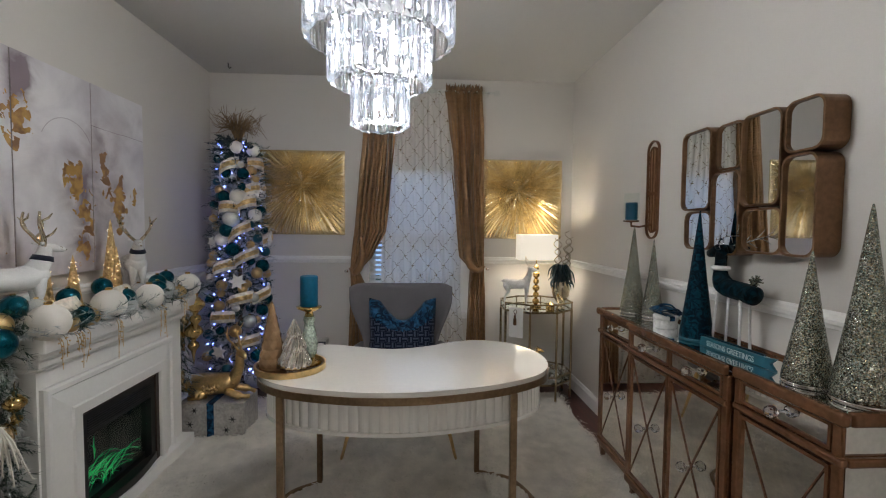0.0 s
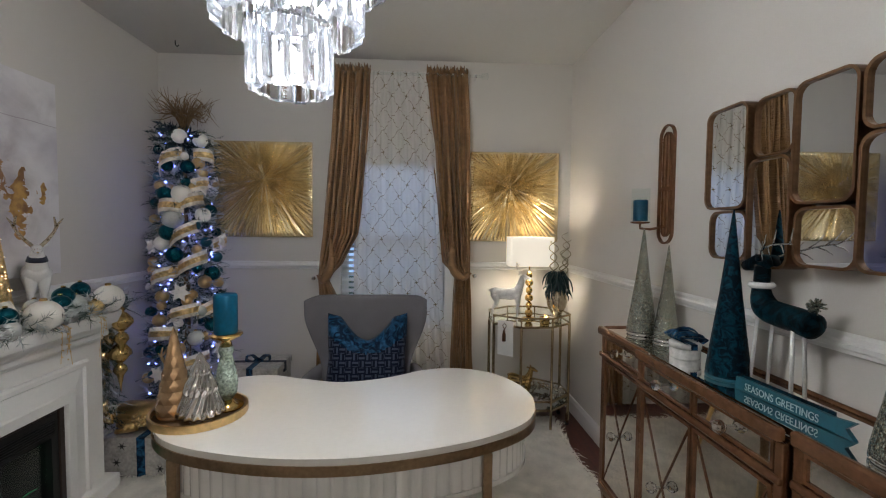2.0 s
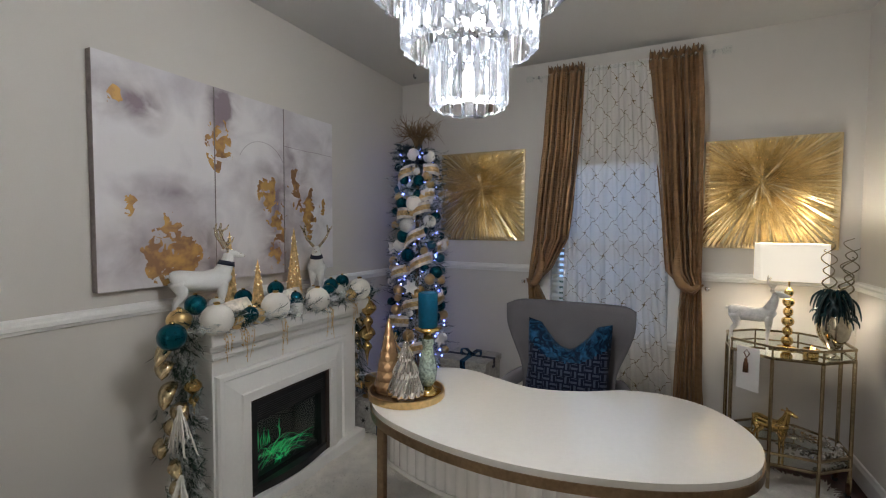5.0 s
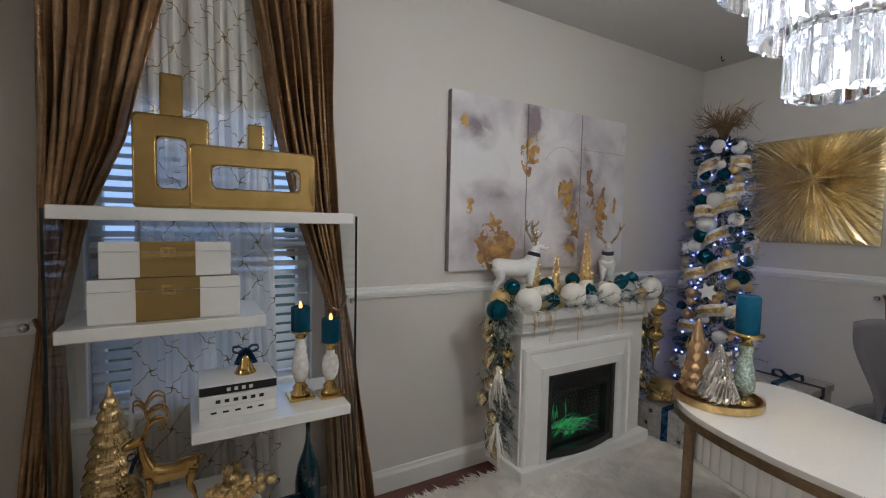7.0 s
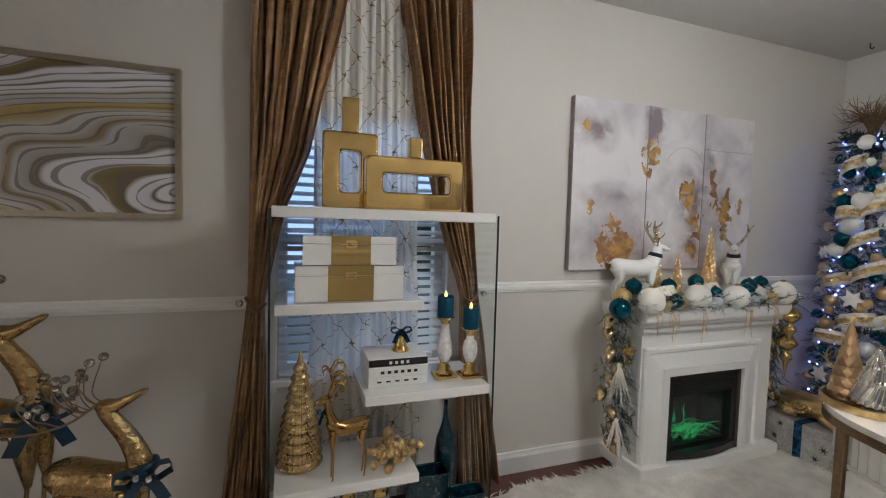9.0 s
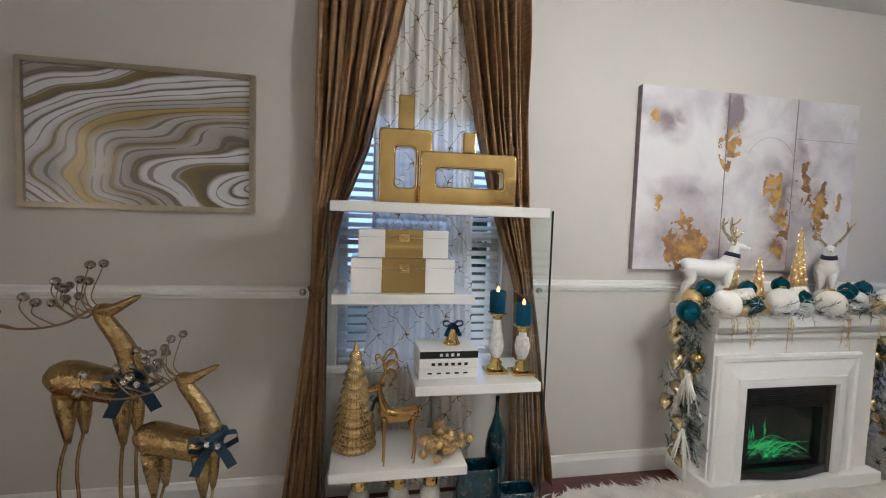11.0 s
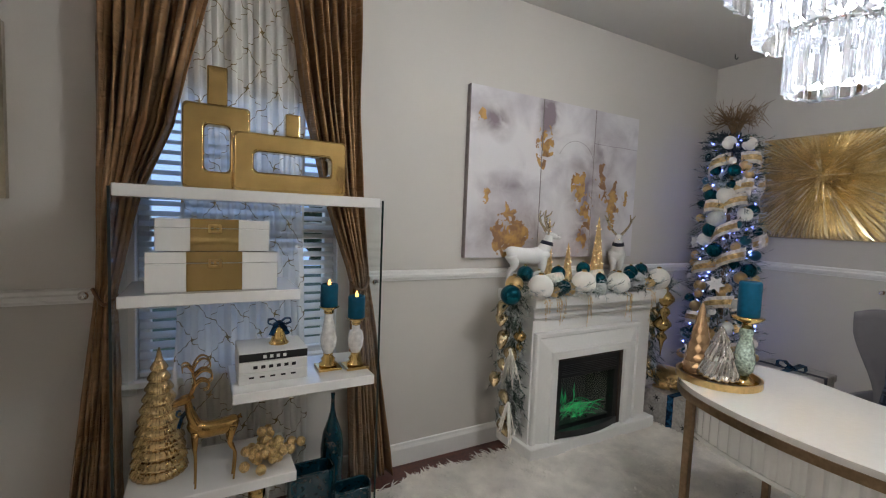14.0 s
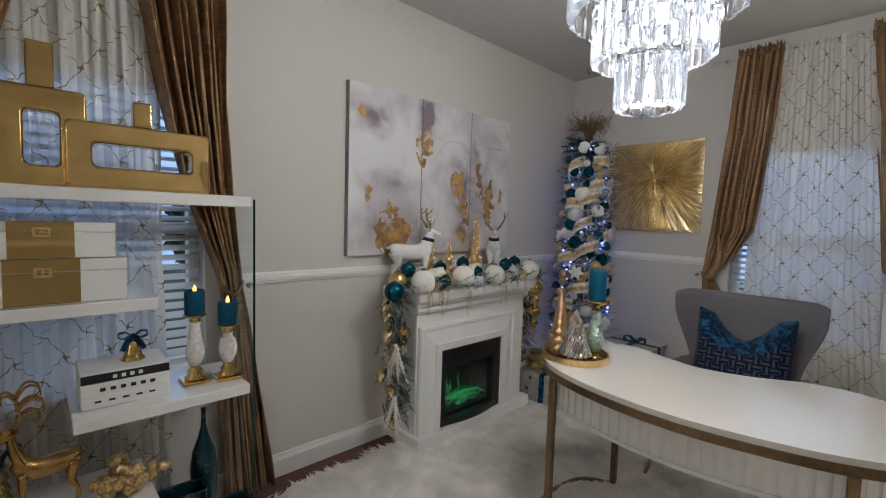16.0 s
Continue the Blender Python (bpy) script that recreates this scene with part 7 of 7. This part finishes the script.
for (m_, l_), lst in ((WB, ((-2.10, 1.022, .070, .35), (-1.775, 1.032, .070, .35), (-1.475, 1.022, .068, .35), (-1.09, 1.035, .070, .35))),
                      (TB, ((-2.285, .985, .055, .33), (-1.625, 1.045, .042, .33), (-1.28, 1.075, .045, .28), (-1.14, 1.085, .043, .25), (-.935, .99, .056, .29), (-1.90, 1.085, .042, .27), (-1.70, 1.105, .042, .27), (-2.13, 1.085, .045, .25), (-1.35, 1.05, .044, .32), (-1.93, 1.015, .04, .35))),
                      (CB, ((-1.95, 1.03, .048, .28), (-1.24, 1.03, .05, .30), (-1.63, .995, .045, .34), (-1.40, 1.045, .04, .25), (-2.02, 1.06, .04, .24))),
                      (GB, ((-2.21, 1.03, .05, .26), (-1.88, 1.0, .04, .34), (-1.17, 1.0, .042, .34), (-2.0, .995, .035, .35)))):
    proto = None
    for y, z, r, x in lst:
        mm = pose(x, y, z) @ Matrix.Scale(r, 4)
        if proto is None:
            proto = bauble((0, 0, 0), 1.0, m_, l_, "mantel baubles")
            proto.matrix_world = mm
        else:
            copy_thing(proto, mm).matrix_world = mm
# stacked gold drop ornaments hanging at both ends of the mantel
for x, y, z in ((.275, -2.165, .74), (.34, -.985, .90), (.31, -.955, .72)):
    t = thing("drop_ornament", pose(x, y, z) @ Matrix.Scale(.85 if y < -2 else 1.35, 4), "ribbed gold finial ornament hanging from the garland", "ornament", "gold drop ornaments")
    part("finial", lathe(B(), [(.003, .06), (.012, .05), (.01, .035), (.02, .03), (.04, .005), (.042, -.01), (.02, -.035), (.008, -.045), (.022, -.06), (.026, -.075), (.012, -.095), (.005, -.13), (.001, -.17)], 32, None, 1, 1, .02, 16), M_GOLD, t, "", True)
    part("hook", tube(B(), [(0, 0, .06), (0, 0, .09)], .0015, 5), M_GOLD, t)
for x, y, z, yaw, s in ((.15, -2.03, MZ + .001, 62, .34), (.13, -1.24, MZ + .001, -48, .34)):
    d = Multi(M_WHITEGL, M_MERCGOLD, M_NAVY)
    deer_body(d.bm, 1.22, True, 1.3)
    d.paint(0)
    antler_rack(d.bm, .29, .98, .40, .026, 2, .10)
    tube(d.bm, [(.40, 0, .943), (.45, 0, .932), (.50, 0, .92)], [.041, .034, .01], 8)
    d.paint(1)
    tube(d.bm, [(.275, 0, .80), (.29, 0, .86)], [.105, .088], 12)
    d.paint(2)
    d.done("deer_figurine", pose(x, y, z, 0, 0, yaw) @ Matrix.Diagonal((s * 1.12, s * 1.12, s * 1.02, 1)), "white sparkle deer figurine with gold antlers, navy scarf", "figurine", "mantel deer")
for x, y, h, r in ((.16, -1.885, .44, .042), (.15, -1.71, .29, .042), (.14, -1.44, .46, .056), (.21, -1.505, .32, .038)):
    t = thing("lit_cone_tree", pose(x, y, MZ - .001), "champagne wire cone tree with tiny warm lights", "cone tree", "lit cone trees")
    part("cone", lathe(B(), [(r, 0), (r * .97, .02), (r * .1, h * .95), (.001, h)], 28), M_GOLDGLIT, t, "", True)
    bm = B()
    for i in range(26):
        s = rr.uniform(.03, .95)
        a = i * 2.4
        q = r * (1 - s * .95) + .003
        bmesh.ops.create_icosphere(bm, subdivisions=1, radius=.0027, matrix=Matrix.Translation((q * math.cos(a), q * math.sin(a), h * s)))
    tagged(part("fairy_light_string", bm, M_WARMLED, t, "tiny warm fairy lights"), kind="stuff")
for y, z in ((-1.62, 1.055), (-1.95, 1.045)):
    bm = B()
    pts = spline([(.27, y - .11, z - .02), (.33, y - .05, z + .015), (.33, y + .04, z + .02), (.27, y + .1, z - .01)], 5)
    a_, b_ = [bm.verts.new(p + Vector((.01, 0, -.02))) for p in pts], [bm.verts.new(p + Vector((-.02, 0, .03))) for p in pts]
    for k in range(len(pts) - 1):
        bm.faces.new((a_[k], a_[k + 1], b_[k + 1], b_[k]))
    o = solo("ribbon", bm, M_RIBBON, "cream and gold ribbon looped over the garland", "ribbon", group="garland ribbons", smooth=True)
    o.modifiers.new("t", "SOLIDIFY").thickness = .003

# ---- gifts under the tree ----
M_GIFTW = mat("silver_gift_paper", (0.42, 0.40, 0.38), 0.35, 0.3, vary=.3, scale=18)
g1 = thing("gift_box", pose(.41, -.83, .017), "silver wrapped gift box with a navy ribbon", "gift box")
part("box_body", boxb(-.21, .21, -.13, .13, 0, .225, bevel=.003, seg=1), M_GIFTW, g1)
part("ribbon", boxb(-.022, .022, -.133, .133, -.0005, .228), M_BLUEV, g1)
for x, z in ((.14, .12), (-.13, .09), (-.10, .18), (.10, .05)):
    part("snowflake", prism(B(), [((.026 if i % 2 == 0 else .007) * math.cos(math.pi * i / 6) + x, (.026 if i % 2 == 0 else .007) * math.sin(math.pi * i / 6) + z) for i in range(12)], .1302, .132, ON_BACK), M_INK, g1)
d = Multi(M_GOLD2, M_GOLDGLIT)
tube(d.bm, spline([(-.20, 0, .07), (-.12, 0, .08), (.02, 0, .085), (.12, 0, .10)], 4), [.02, .05, .068, .074, .075, .075, .075, .074, .072, .07, .066, .06, .04], 12)
tube(d.bm, spline([(.10, 0, .10), (.15, -.01, .20), (.155, -.02, .29)], 4), [.05, .045, .04, .036, .032, .03, .028, .026, .024], 10)
tube(d.bm, [(.135, -.01, .295), (.16, -.02, .30), (.195, -.05, .292), (.22, -.085, .28)], [.012, .028, .022, .01], 8)
for s in (-1, 1):
    tube(d.bm, spline([(.08, s * .05, .05), (.17, s * .07, .025), (.23, s * .05, .012)], 4), [.026] * 5 + [.015] * 4, 7)
    tube(d.bm, spline([(-.14, s * .05, .05), (-.06, s * .085, .03), (-.15, s * .085, .012)], 4), [.035] * 5 + [.014] * 4, 7)
antler_rack(d.bm, .15, .315, .17, .009, 6, .05)
d.paint(0)
for i in range(26):
    a = i * .5
    ball(d.bm, (-.02 + .055 * math.cos(a) * (i / 26), -.068 + .02 * math.sin(a), .09 + .05 * math.sin(a) * (i / 26)), .012, 6, 5)
d.paint(1)
d.done("reclining_deer_figurine", pose(.40, -.83, .2465), "gold reclining deer figurine lying on a gift box", "figurine")
g2 = thing("gift_box", pose(.86, -.44, .0), "silver patterned gift box with navy ribbon and bow", "gift box")
part("box_body", boxb(-.17, .17, -.15, .15, 0.017, .46, bevel=.003, seg=1), M_GIFTW, g2)
part("lid", boxb(-.178, .178, -.158, .158, .46, .505, bevel=.004, seg=1), M_GIFTW, g2)
part("cross_ribbon", boxb(-.1795, .1795, -.02, .02, .44, .5065), M_NAVY, g2)
part("ribbon", boxb(-.02, .02, -.1595, .1595, .02, .5075), M_BLUEV, g2)
part("bow", bow(B(), (0, 0, .52), .09, 0), M_BLUEV, g2, "navy ribbon bow").modifiers.new("t", "SOLIDIFY").thickness = .003
